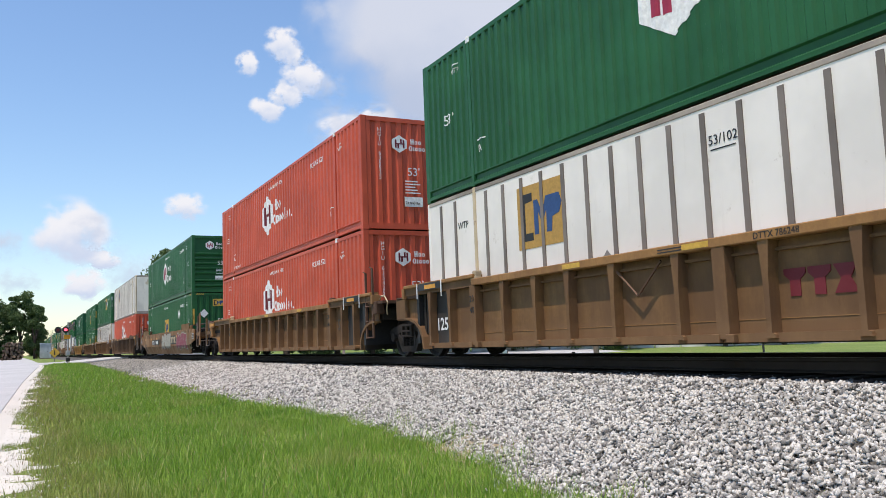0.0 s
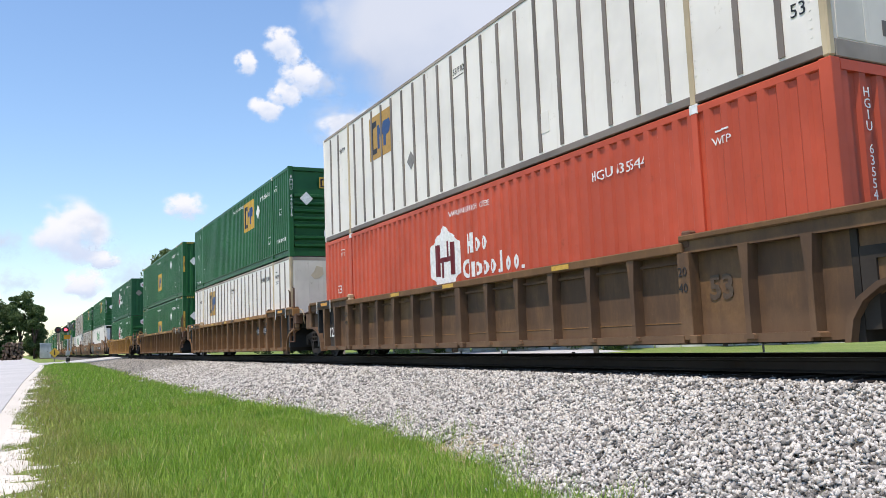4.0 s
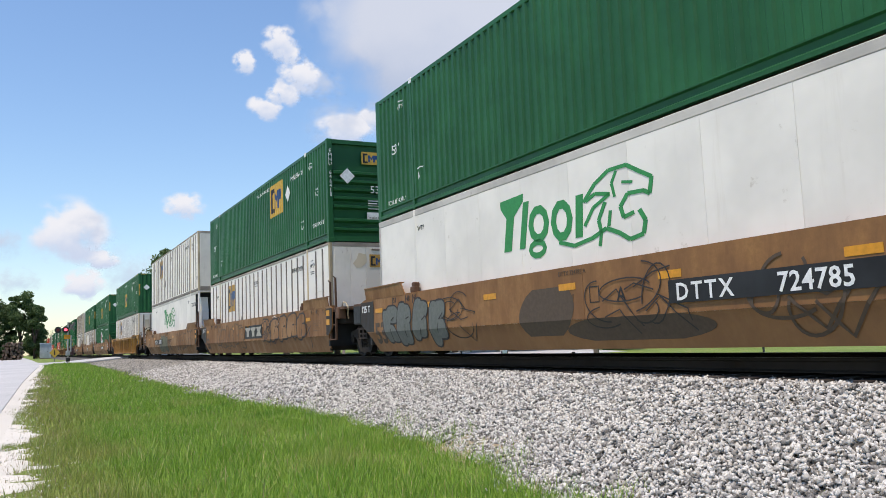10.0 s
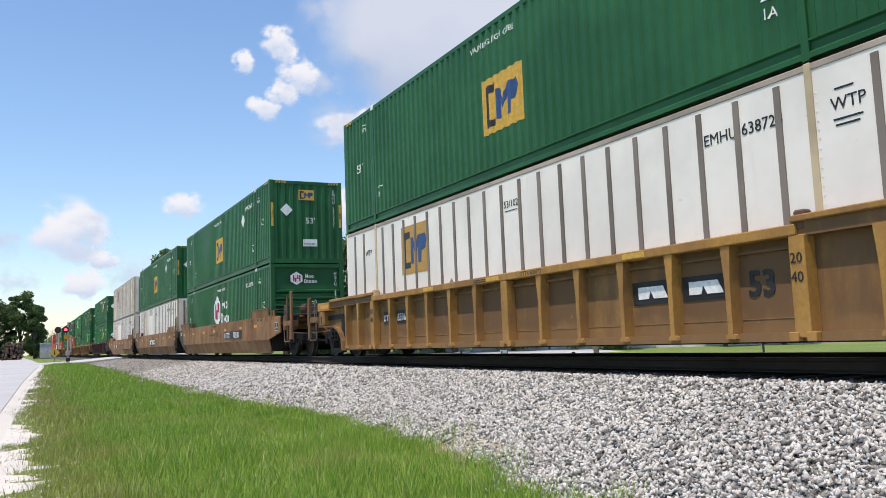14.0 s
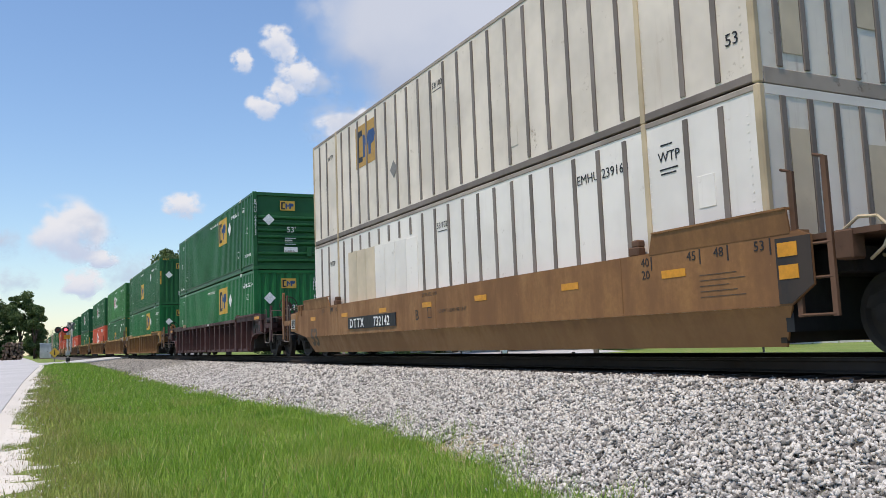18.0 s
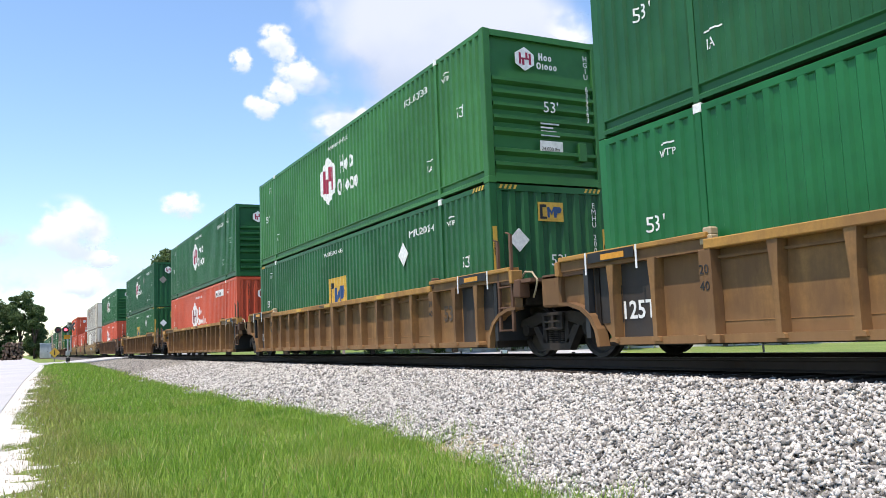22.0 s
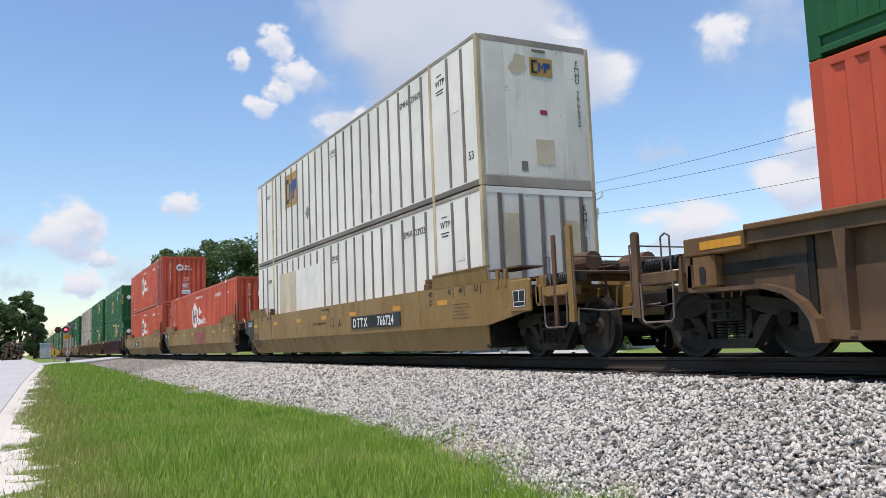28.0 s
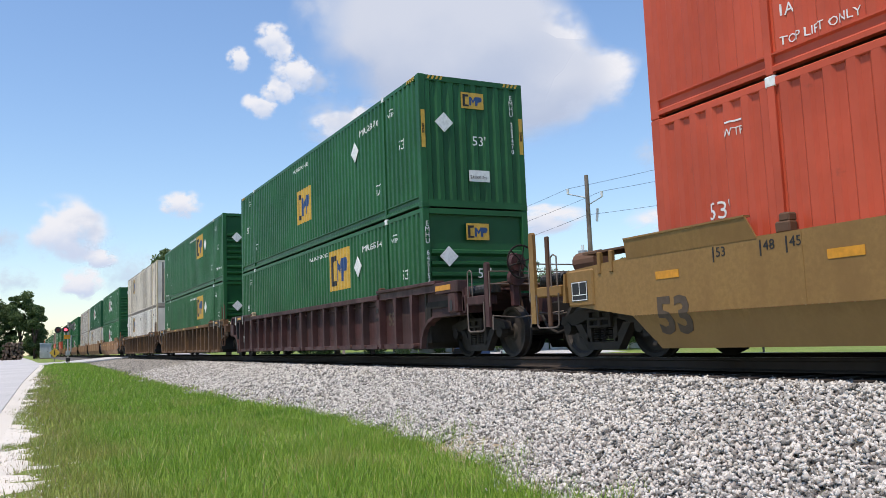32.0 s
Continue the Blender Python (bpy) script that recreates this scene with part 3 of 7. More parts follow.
def reefer_box(name, far=False, label=""):
    """White smooth-sided box with a cooling unit set into its nose."""
    c = new(name)
    tagged(c, label, "refrigerated container", "containers on the train")
    part("roof", boxes((-L2, L2, -W2 + 0.02, W2 - 0.02, HT - 0.06, HT - 0.005)), WHITE, c)
    part("floor", boxes((-L2 + 0.05, L2 - 0.05, -W2 + 0.05, W2 - 0.05, 0.0, 0.16)), RUSTY, c)
    edges = [-L2, -6.1, -4.7, -3.3, -1.9, -0.5, 0.9, 2.3, 3.7, 5.0, 6.1, 7.3]
    for a, b in zip(edges, edges[1:]):
        part("side_panel", boxes((a + 0.002, b - 0.002, -W2, -W2 + 0.06, 0.15, HT - 0.14), bev=0.003), WHITE, c)
    part("side_wall", boxes((-L2, 7.3, W2 - 0.06, W2, 0.15, HT - 0.14)), WHITE, c)
    part("inner_wall", boxes((-L2 + 0.01, 7.2, -W2 + 0.06, -W2 + 0.08, 0.15, HT - 0.14)), POST, c)
    for s in (-1, 1):
        part("top_rail", boxes((-L2, L2, s * W2 - (0.06 if s > 0 else 0.006), s * W2 + (0.06 if s < 0 else 0.006), HT - 0.14, HT), bev=0.012), PALE_METAL, c, "pale bare metal top rail")
        part("bottom_rail", boxes((-L2, L2, s * W2 - (0.06 if s > 0 else 0.006), s * W2 + (0.06 if s < 0 else 0.006), 0.0, 0.15), bev=0.01), POST, c)
        for e in (-1, 1):
            x = e * L2
            part("corner_post", boxes((x - (0.12 if e > 0 else 0), x + (0.12 if e < 0 else 0), s * W2 - (0.1 if s > 0 else 0), s * W2 + (0.1 if s < 0 else 0), 0.0, HT), bev=0.015), WHITE, c)
            part("lift_post", boxes((e * 6.1 - 0.05, e * 6.1 + 0.05, s * W2 - (0.05 if s > 0 else 0.01), s * W2 + (0.05 if s < 0 else 0.01), 0.0, HT), bev=0.008), WHITE, c)
    part("bulkhead", boxes((7.2, 7.3, -W2 + 0.02, W2 - 0.02, 0.1, HT - 0.06)), BLACK, c)
    part("cooling_unit", boxes((7.3, 7.9, -0.72, 0.72, 0.62, HT - 0.3), bev=0.05), BLACK, c, "black cooling unit")
    part("fuel_shelf", boxes((7.3, 8.05, -W2 + 0.12, W2 - 0.12, 0.2, 0.34), bev=0.02), WHITE, c)
    part("cowl", plates([[(7.3, 1.3), (7.3, HT - 0.3), (7.75, HT - 0.3), (7.9, 1.9), (7.9, 0.5), (7.3, 0.5)]], -1.12, -0.78), WHITE, c, "white side cowl of the cooling unit")
    part("cowl", plates([[(7.3, 1.3), (7.3, HT - 0.3), (7.75, HT - 0.3), (7.9, 1.9), (7.9, 0.5), (7.3, 0.5)]], 0.78, 1.12), WHITE, c)
    for i in range(10):
        z = 0.95 + 0.14 * i
        part("louvre", boxes((7.88, 7.96, -0.55, 0.55, z, z + 0.06), bev=0.01), POST, c)
    part("brace", rods([((7.35, -W2 + 0.05, 0.3), (7.98, -W2 + 0.05, 1.9)), ((7.35, W2 - 0.05, 0.3), (7.98, W2 - 0.05, 1.9))], 0.025), WHITE, c)
    # running cat's head in plain leaf-green shapes, and bars for the word
    y = -W2 - 0.003
    k = 0.56
    x0, z0 = -2.6, 1.47
    def sh(*pts):
        return [(x0 + px * k, z0 + pz * 0.4) for px, pz in pts]
    word = [[(-2.46, 1.57), (-2.22, 1.57), (-2.1, 2.14), (-1.8, 2.36), (-1.78, 2.49), (-2.53, 2.46), (-2.52, 2.33), (-2.34, 2.14)], quad(-1.96, -1.79, 1.57, 2.34, 0.17)]
    word += loop_of(-1.36, 1.92, 0.3, 0.31, 0.14) + loop_of(-1.42, 1.52, 0.26, 0.16, 0.1) + loop_of(-0.72, 1.88, 0.29, 0.33, 0.14) + [quad(-0.38, -0.2, 1.56, 2.2, 0.06)]
    part("word_mark", plates(word, y - 0.004, y + 0.001), TIGER_G, c)
    def stroke(pts, w):
        polys = []
        for (ax, az), (bx, bz) in zip(pts, pts[1:]):
            d = Vector((bx - ax, bz - az)).normalized()
            nx, nz = -d.y * w / 2, d.x * w / 2
            polys.append(sh((ax - nx, az - nz), (bx - nx, bz - nz), (bx + nx, bz + nz), (ax + nx, az + nz)))
        return polys
    head = stroke([(4.4, 1.5), (4.9, 2.05), (5.5, 2.4), (6.2, 2.4), (6.6, 2.1), (7.1, 1.75), (7.0, 1.2), (6.8, 1.35), (6.2, 1.4), (5.9, 1.0), (6.0, 0.6), (6.4, 0.7)], 0.14)
    head += stroke([(3.2, 0.2), (3.9, -0.05), (4.7, 0.1), (5.3, 0.35), (5.8, 0.1), (6.2, -0.2), (6.7, -0.1), (6.8, 0.35), (6.6, 0.75)], 0.15)
    head += stroke([(4.4, 0.6), (4.8, 1.2), (5.5, 1.55), (4.9, 1.7), (4.5, 1.5)], 0.13) + stroke([(5.1, 0.2), (5.0, 0.7), (5.3, 1.3)], 0.14) + stroke([(5.4, 0.4), (5.5, 0.95)], 0.12) + stroke([(5.7, 1.4), (5.6, 1.9), (5.8, 2.3)], 0.1) + stroke([(6.0, 1.85), (6.4, 1.75)], 0.1) + stroke([(5.1, 0.3), (5.0, -0.25)], 0.12)
    part("head_mark", plates(head, y - 0.0045, y + 0.001), TIGER_G, c)
    if not far:
        lettering("TGXU 560064", 0.26, INK, c, 6.28, y - 0.002, 2.2)
        lettering("WTP", 0.15, INK, c, 5.3, y - 0.002, 2.42)
        lettering("WTP", 0.15, INK, c, -5.95, y - 0.002, 2.42)
    return c


# ---- well cars; origin at the middle of a unit at rail height ----
def rounded(cx, cz, r, a0, a1, n):
    return [(cx + r * math.cos(radians(a0 + (a1 - a0) * i / n)), cz + r * math.sin(radians(a0 + (a1 - a0) * i / n))) for i in range(n + 1)]


YO = 1.5     # half the width over the sides


def side_outline(ends, top, bottom):
    """Outline of a side with the wheel arches cut at both ends."""
    (fe, re) = ends
    pts = [(-7.75, bottom), (7.75, bottom)]
    for sgn, e in ((1, fe), (-1, re)):
        tip = 9.9 if e == "C" else 9.05
        arch = [(8.15, bottom + 0.02), (8.2, 0.4), (8.32, 0.57), (8.52, 0.7), (8.8, 0.78), (tip, 0.8), (tip, top - 0.05)]
        if e == "A":
            arch = [(7.9, bottom + 0.02), (8.15, 0.5), (8.5, 0.72), (tip, 0.82), (tip, top - 0.08)]
        arch = [(sgn * x, z) for x, z in arch]
        if sgn > 0:
            pts += arch + [(sgn * 8.9, top), (sgn * 5.9, top)]
        else:
            pts += ([(-5.9, top), (-8.9, top)] + arch[::-1])
    return pts


def truck_parts(u, x, far=False):
    """Two wheelsets, side frames, springs and bolster at x."""
    for dx in (-0.85, 0.85):
        ws = new("wheelset")
        ws.parent = u
        ws.location, ws.delta_location = (0, 0, 0.457), (x + dx, 0, 0)
        for s in (-1, 1):
            bm = bmesh.new()
            ring = [(0.0, 0.02), (0.13, 0.035), (0.17, 0.0), (0.36, -0.01), (0.4, 0.03), (0.455, 0.035), (0.455, -0.06), (0.485, -0.075), (0.485, -0.1), (0.39, -0.1), (0.36, -0.05), (0.0, -0.06)]
            n = 28
            rows = [[bm.verts.new((r * math.cos(2 * math.pi * i / n), s * (0.755 + d), r * math.sin(2 * math.pi * i / n))) for i in range(n)] for r, d in ring[1:-1]]
            for a, b in zip(rows, rows[1:]):
                for i in range(n):
                    bm.faces.new((a[i], a[(i + 1) % n], b[(i + 1) % n], b[i]))
            bm.faces.new(rows[0])
            bm.faces.new(rows[-1])
            bmesh.ops.recalc_face_normals(bm, faces=bm.faces)
            part("wheel", WHEEL_MESH.setdefault(s, bm if isinstance(bm, bpy.types.Mesh) else mesh_of(bm, "wheel")), None, ws)
            if not WHEEL_MESH[s].materials:
                WHEEL_MESH[s].materials.append(WHEEL)
        part("axle", rods([((0, -1.02, 0), (0, 1.02, 0))], 0.075, 10), TRUCK, ws)
        if not far:
            part("bearing_cap", rods([((0, -1.06, 0), (0, -0.93, 0))], 0.1, 12), TRUCK, ws)
    for s in (-1, 1):
        bm = bmesh.new()
        y0, y1 = (s * 0.9, s * 1.04) if s > 0 else (-1.04, -0.9)
        outer = [(-1.05, 0.52), (-1.0, 0.64), (-0.8, 0.68), (-0.45, 0.74), (0.45, 0.74), (0.8, 0.68), (1.0, 0.64), (1.05, 0.52), (0.9, 0.5), (0.66, 0.46), (0.5, 0.3), (0.36, 0.14), (-0.36, 0.14), (-0.5, 0.3), (-0.66, 0.46), (-0.9, 0.5)]
        plate(bm, [(px, pz) for px, pz in outer[:8]] + [(0.66, 0.5), (0.3, 0.6), (-0.3, 0.6), (-0.66, 0.5)], y0, y1)
        plate(bm, [(0.66, 0.5), (0.5, 0.52), (0.28, 0.24), (-0.28, 0.24), (-0.5, 0.52), (-0.66, 0.5), (-0.36, 0.12), (0.36, 0.12)], y0, y1)
        plate(bm, quad(-0.36, -0.26, 0.24, 0.62), y0, y1)
        plate(bm, quad(0.26, 0.36, 0.24, 0.62), y0, y1)
        f = part("side_frame", bm, TRUCK, u)
        f.location.x = x
        if far:
            continue
        sp = bmesh.new()
        for dx in (-0.17, 0.0, 0.17):
            for k in range(6):
                rod(sp, (dx, s * 0.97, 0.245 + k * 0.035), (dx, s * 0.97, 0.265 + k * 0.035), 0.07, 9)
        q = part("springs", sp, TRUCK, u)
        q.location.x = x
    if not far:
        w = part("bolster_end", shared(("bolster_end",), lambda: boxes((-0.3, 0.3, -1.1, -1.0, 0.68, 0.73), (-0.26, 0.26, -1.1, -1.0, 0.56, 0.6), (-0.26, 0.26, -1.1, -1.0, 0.45, 0.49), (-0.28, -0.22, -1.1, -1.0, 0.45, 0.7), (-0.03, 0.03, -1.1, -1.0, 0.45, 0.7), (0.22, 0.28, -1.1, -1.0, 0.45, 0.7), bev=0.008)), TRUCK, u)
        w.location.x = x
    part("bolster", boxes((x - 0.2, x + 0.2, -1.06, 1.06, 0.46, 0.6), bev=0.03), TRUCK, u)
    if far:
        return
    part("brake_beam", boxes((x - 0.28, x - 0.2, -0.75, 0.75, 0.3, 0.4), (x + 0.2, x + 0.28, -0.75, 0.75, 0.3, 0.4)), TRUCK, u)


def folded_lettering(body, size, material, owner, x, z):
    """Figures that run over the fold of a smooth side."""
    me = text_mesh(body, size, material, bold=0.02).copy()
    bm = bmesh.new()
    bm.from_mesh(me)
    bmesh.ops.translate(bm, verts=bm.verts, vec=(x, 0, z))
    bmesh.ops.bisect_plane(bm, geom=[*bm.verts, *bm.edges, *bm.faces], plane_co=(0, 0, 0.578), plane_no=(0, 0, 1))
    for v in bm.verts:
        v.co.y += -YO - 0.004 + max(0.0, (0.578 - v.co.z) / 0.438) * 0.168
    bm.to_mesh(me)
    bm.free()
    part("lettering", me, None, owner)


WHEEL_MESH = {}
SHARED = {}


def shared(key, make):
    if key not in SHARED:
        SHARED[key] = mesh_of(make(), key[0])
    return SHARED[key]


def coil(a, b, r, turns, wire_r):
    """A coil spring from a to b along x."""
    bm = bmesh.new()
    a, b = Vector(a), Vector(b)
    n = turns * 10
    rows = []
    for i in range(n + 1):
        w = i * math.pi / 5
        out = Vector((0, math.cos(w), math.sin(w)))
        c = a.lerp(b, i / n) + out * r
        rows.append([bm.verts.new(c + (out * math.cos(k * math.pi / 2.5) + Vector((1, 0, 0)) * math.sin(k * math.pi / 2.5)) * wire_r) for k in range(5)])
    for p, q in zip(rows, rows[1:]):
        for k in range(5):
            bm.faces.new((p[k], p[(k + 1) % 5], q[(k + 1) % 5], q[k]))
    bmesh.ops.recalc_face_normals(bm, faces=bm.faces)
    return bm


def comb(s):
    """A walkway of cross slats held by one long bearer."""
    pts = [(9.0, -1.2)]
    for i in range(11):
        a = 9.0 + 0.16 * i
        pts += [(a + 0.12, -1.2), (a + 0.12, 1.14), (a + 0.16, 1.14), (a + 0.16, -1.2)][:4 if i < 10 else 1]
    pts += [(10.72, 1.2), (9.0, 1.2)]
    bm = plates([[(s * px, py) for px, py in pts]], 1.3, 1.34)
    for v in bm.verts:
        v.co = Vector((v.co.x, v.co.z, v.co.y))
    bmesh.ops.recalc_face_normals(bm, faces=bm.faces)
    return bm


def coupled_end(u, s, mat, chord, far=False, brake=True, smooth_side=False):
    """Platform, hand brake, steps, coupler of the end that couples to the next car; s is the end's sign."""
    x = lambda a, b: (min(s * a, s * b), max(s * a, s * b))
    part("arch_liner", boxes((*x(8.25, 9.85), -YO + 0.13, YO - 0.13, 0.99, 1.12), (*x(8.25, 8.42), -YO + 0.13, YO - 0.13, 0.3, 0.99)), TRUCK, u)
    part("end_sill", boxes((*x(9.85, 10.9), -0.32, 0.32, 0.62, 1.1), (*x(9.85, 10.0), -1.42, 1.42, 0.86, 1.16), bev=0.015), mat, u)
    part("platform", shared(("platform", s), lambda: comb(s)), RUSTY, u, "slatted brown end platform")
    part("coupler", boxes((*x(10.9, 11.55), -0.13, 0.13, 0.74, 0.98), (*x(11.5, 11.76), -0.2, 0.17, 0.68, 1.02), bev=0.04), TRUCK, u)
    if far:
        return
    y = -1.46
    if smooth_side:
        part("notice_box", boxes((*x(9.24, 9.84), -YO - 0.03, -YO + 0.05, 0.76, 1.29), bev=0.025), mat, u)
        part("notice_board", boxes((*x(9.36, 9.74), -YO - 0.036, -YO - 0.03, 0.84, 1.12)), BLACK, u, "black framed stencil board")
        part("notice_frame", boxes((*x(9.37, 9.73), -YO - 0.04, -YO - 0.036, 0.845, 0.857), (*x(9.37, 9.73), -YO - 0.04, -YO - 0.036, 1.103, 1.115), (*x(9.37, 9.73), -YO - 0.04, -YO - 0.036, 0.92, 0.932), (*x(9.54, 9.552), -YO - 0.04, -YO - 0.036, 0.932, 1.103), (*x(9.37, 9.382), -YO - 0.04, -YO - 0.036, 0.857, 1.103), (*x(9.718, 9.73), -YO - 0.04, -YO - 0.036, 0.857, 1.103)), LETTER, u)
        for xx in (8.8, 9.06):
            part("deck_bracket", boxes((*x(xx, xx + 0.07), -YO - 0.02, -YO + 0.05, 1.2, 1.5), bev=0.01), mat, u)
        part("deck_plate", boxes((*x(8.5, 9.5), -YO + 0.02, -1.0, 1.5, 1.53)), RUSTY, u)
    else:
        part("jacking_bracket", boxes((*x(9.44, 9.8), -YO - 0.012, -1.22, 0.84, 1.26), bev=0.04), chord, u)
        part("bracket_slot", plates([[(s * px, pz) for px, pz in rounded(9.61, 1.06, 0.05, 0, 180, 6) + rounded(9.61, 0.94, 0.05, 180, 360, 6)]], -YO - 0.02, -YO - 0.008), BLACK, u)
        part("reflector", boxes((*x(8.98, 9.62), -YO - 0.026, -YO - 0.02, 1.3, 1.4)), MARK_O, u, "amber reflector")
    for xx in (9.9, 10.06):
        part("gusset", plates([[(s * xx, 0.84), (s * (xx + 0.08), 0.84), (s * (xx + 0.06), 1.04), (s * (xx + 0.03), 1.28), (s * xx, 1.28)]], -1.42, -1.05), mat, u)
    part("step_board", boxes((*x(10.14, 10.8), y, -1.2, 0.96, 1.12), bev=0.015), mat, u)
    part("stirrup_step", rods([((s * 10.17, y - 0.01, 1.0), (s * 10.19, y - 0.01, 0.52)), ((s * 10.19, y - 0.01, 0.52), (s * 10.24, y - 0.01, 0.48)), ((s * 10.24, y - 0.01, 0.48), (s * 10.72, y - 0.01, 0.48)), ((s * 10.72, y - 0.01, 0.48), (s * 10.77, y - 0.01, 0.52)), ((s * 10.77, y - 0.01, 0.52), (s * 10.78, y - 0.01, 1.0))], 0.014), STEEL_ROD, u, "bare steel stirrup step")
    part("grab_rail", rods([((s * 10.2, y, 1.1), (s * 10.2, y, 1.56)), ((s * 10.2, y, 1.56), (s * 10.28, y, 1.6)), ((s * 10.28, y, 1.6), (s * 10.36, y, 1.56)), ((s * 10.36, y, 1.56), (s * 10.36, y, 1.1))], 0.012), STEEL_ROD, u)
    tall = 1.98 if smooth_side else 1.66
    part("corner_stanchion", plates([[(s * 10.82, 0.55), (s * 10.95, 0.55), (s * 10.94, tall), (s * 10.91, tall + 0.03), (s * 10.85, tall + 0.03), (s * 10.82, tall)]], y - 0.01, y + 0.05), mat, u)
    if smooth_side:
        part("corner_stanchion", boxes((*x(10.42, 10.5), y - 0.005, y + 0.045, 0.5, 1.9), bev=0.01), RUSTY, u)
    part("rail_wires", rods([((s * 10.98, y, 1.3), (s * 10.98, 1.45, 1.3)), ((s * 10.98, y, 1.52), (s * 10.98, 1.45, 1.52)), ((s * 10.98, 1.45, 1.52), (s * 10.98, 1.45, 0.9)), ((s * 10.98, y, 1.52), (s * 10.98, y, 0.9))], 0.011), STEEL_ROD, u)
    part("deck_edge", boxes((*x(9.9, 10.96), -1.27, -1.21, 1.16, 1.31)), TRUCK, u)
    part("air_reservoir", rods([((s * 10.0, -1.38, 1.19), (s * 10.0, -0.5, 1.19))], 0.13, 16), mat, u)
    part("coil_spring", coil((s * 10.16, -1.33, 1.23), (s * 10.76, -1.33, 1.23), 0.075, 12, 0.018), BLACK, u, "black coil spring")
    if smooth_side:
        part("brake_cylinder", rods([((s * 10.0, -0.75, 1.5), (s * 10.55, -0.75, 1.5))], 0.16, 14), RUSTY, u)
        part("brake_cylinder", rods([((s * 9.95, 0.4, 1.5), (s * 10.5, 0.4, 1.5))], 0.17, 14), RUSTY, u)
    part("brake_valve", boxes((*x(10.2, 10.5), -0.5, -0.15, 1.34, 1.52), bev=0.06), TRUCK, u)
    part("brake_rods", rods([((s * 9.6, -0.7, 1.38), (s * 10.9, -0.62, 1.39)), ((s * 9.6, 0.8, 1.38), (s * 10.9, 0.9, 1.39)), ((s * 10.6, -0.62, 1.39), (s * 10.7, -0.6, 0.8))], 0.02), RUSTY, u)
    if s > 0 and brake:
        part("brake_post", boxes((10.98, 11.08, -1.04, -0.9, 0.9, 1.84), bev=0.015), mat, u)
        part("brake_housing", rods([((11.06, -0.97, 1.66), (11.2, -0.97, 1.66)), ((11.02, -0.97, 1.4), (11.14, -0.97, 1.4))], 0.15, 16), chord, u, "round hand brake housing")
        n, c = 24, Vector((11.3, -0.97, 1.66))
        at = lambda w, r_: c + Vector((0, r_ * math.cos(w), r_ * math.sin(w)))
        bm = rods([(at(i * 2 * math.pi / n, 0.29), at((i + 1) * 2 * math.pi / n, 0.29)) for i in range(n)], 0.018, 6)
        for i in range(6):
            rod(bm, c, at(i * math.pi / 3 + 0.3, 0.29), 0.013, 6)
        rod(bm, c - Vector((0.14, 0, 0)), c + Vector((0.02, 0, 0)), 0.04, 10)
        part("brake_wheel", bm, TRUCK, u, "dark spoked hand brake wheel")
    part("air_hose", rods([((s * 10.95, -0.4, 0.8), (s * 11.2, -0.42, 0.5)), ((s * 11.2, -0.42, 0.5), (s * 11.45, -0.38, 0.4)), ((s * 11.45, -0.38, 0.4), (s * 11.65, -0.3, 0.46))], 0.026), TRUCK, u)
    part("cut_lever", rods([((s * 11.0, -1.42, 0.74), (s * 11.02, -0.9, 0.7)), ((s * 11.02, -0.9, 0.7), (s * 11.4, -0.2, 0.78)), ((s * 11.0, -1.42, 0.74), (s * 11.02, -1.44, 0.5))], 0.013), STEEL_ROD, u)


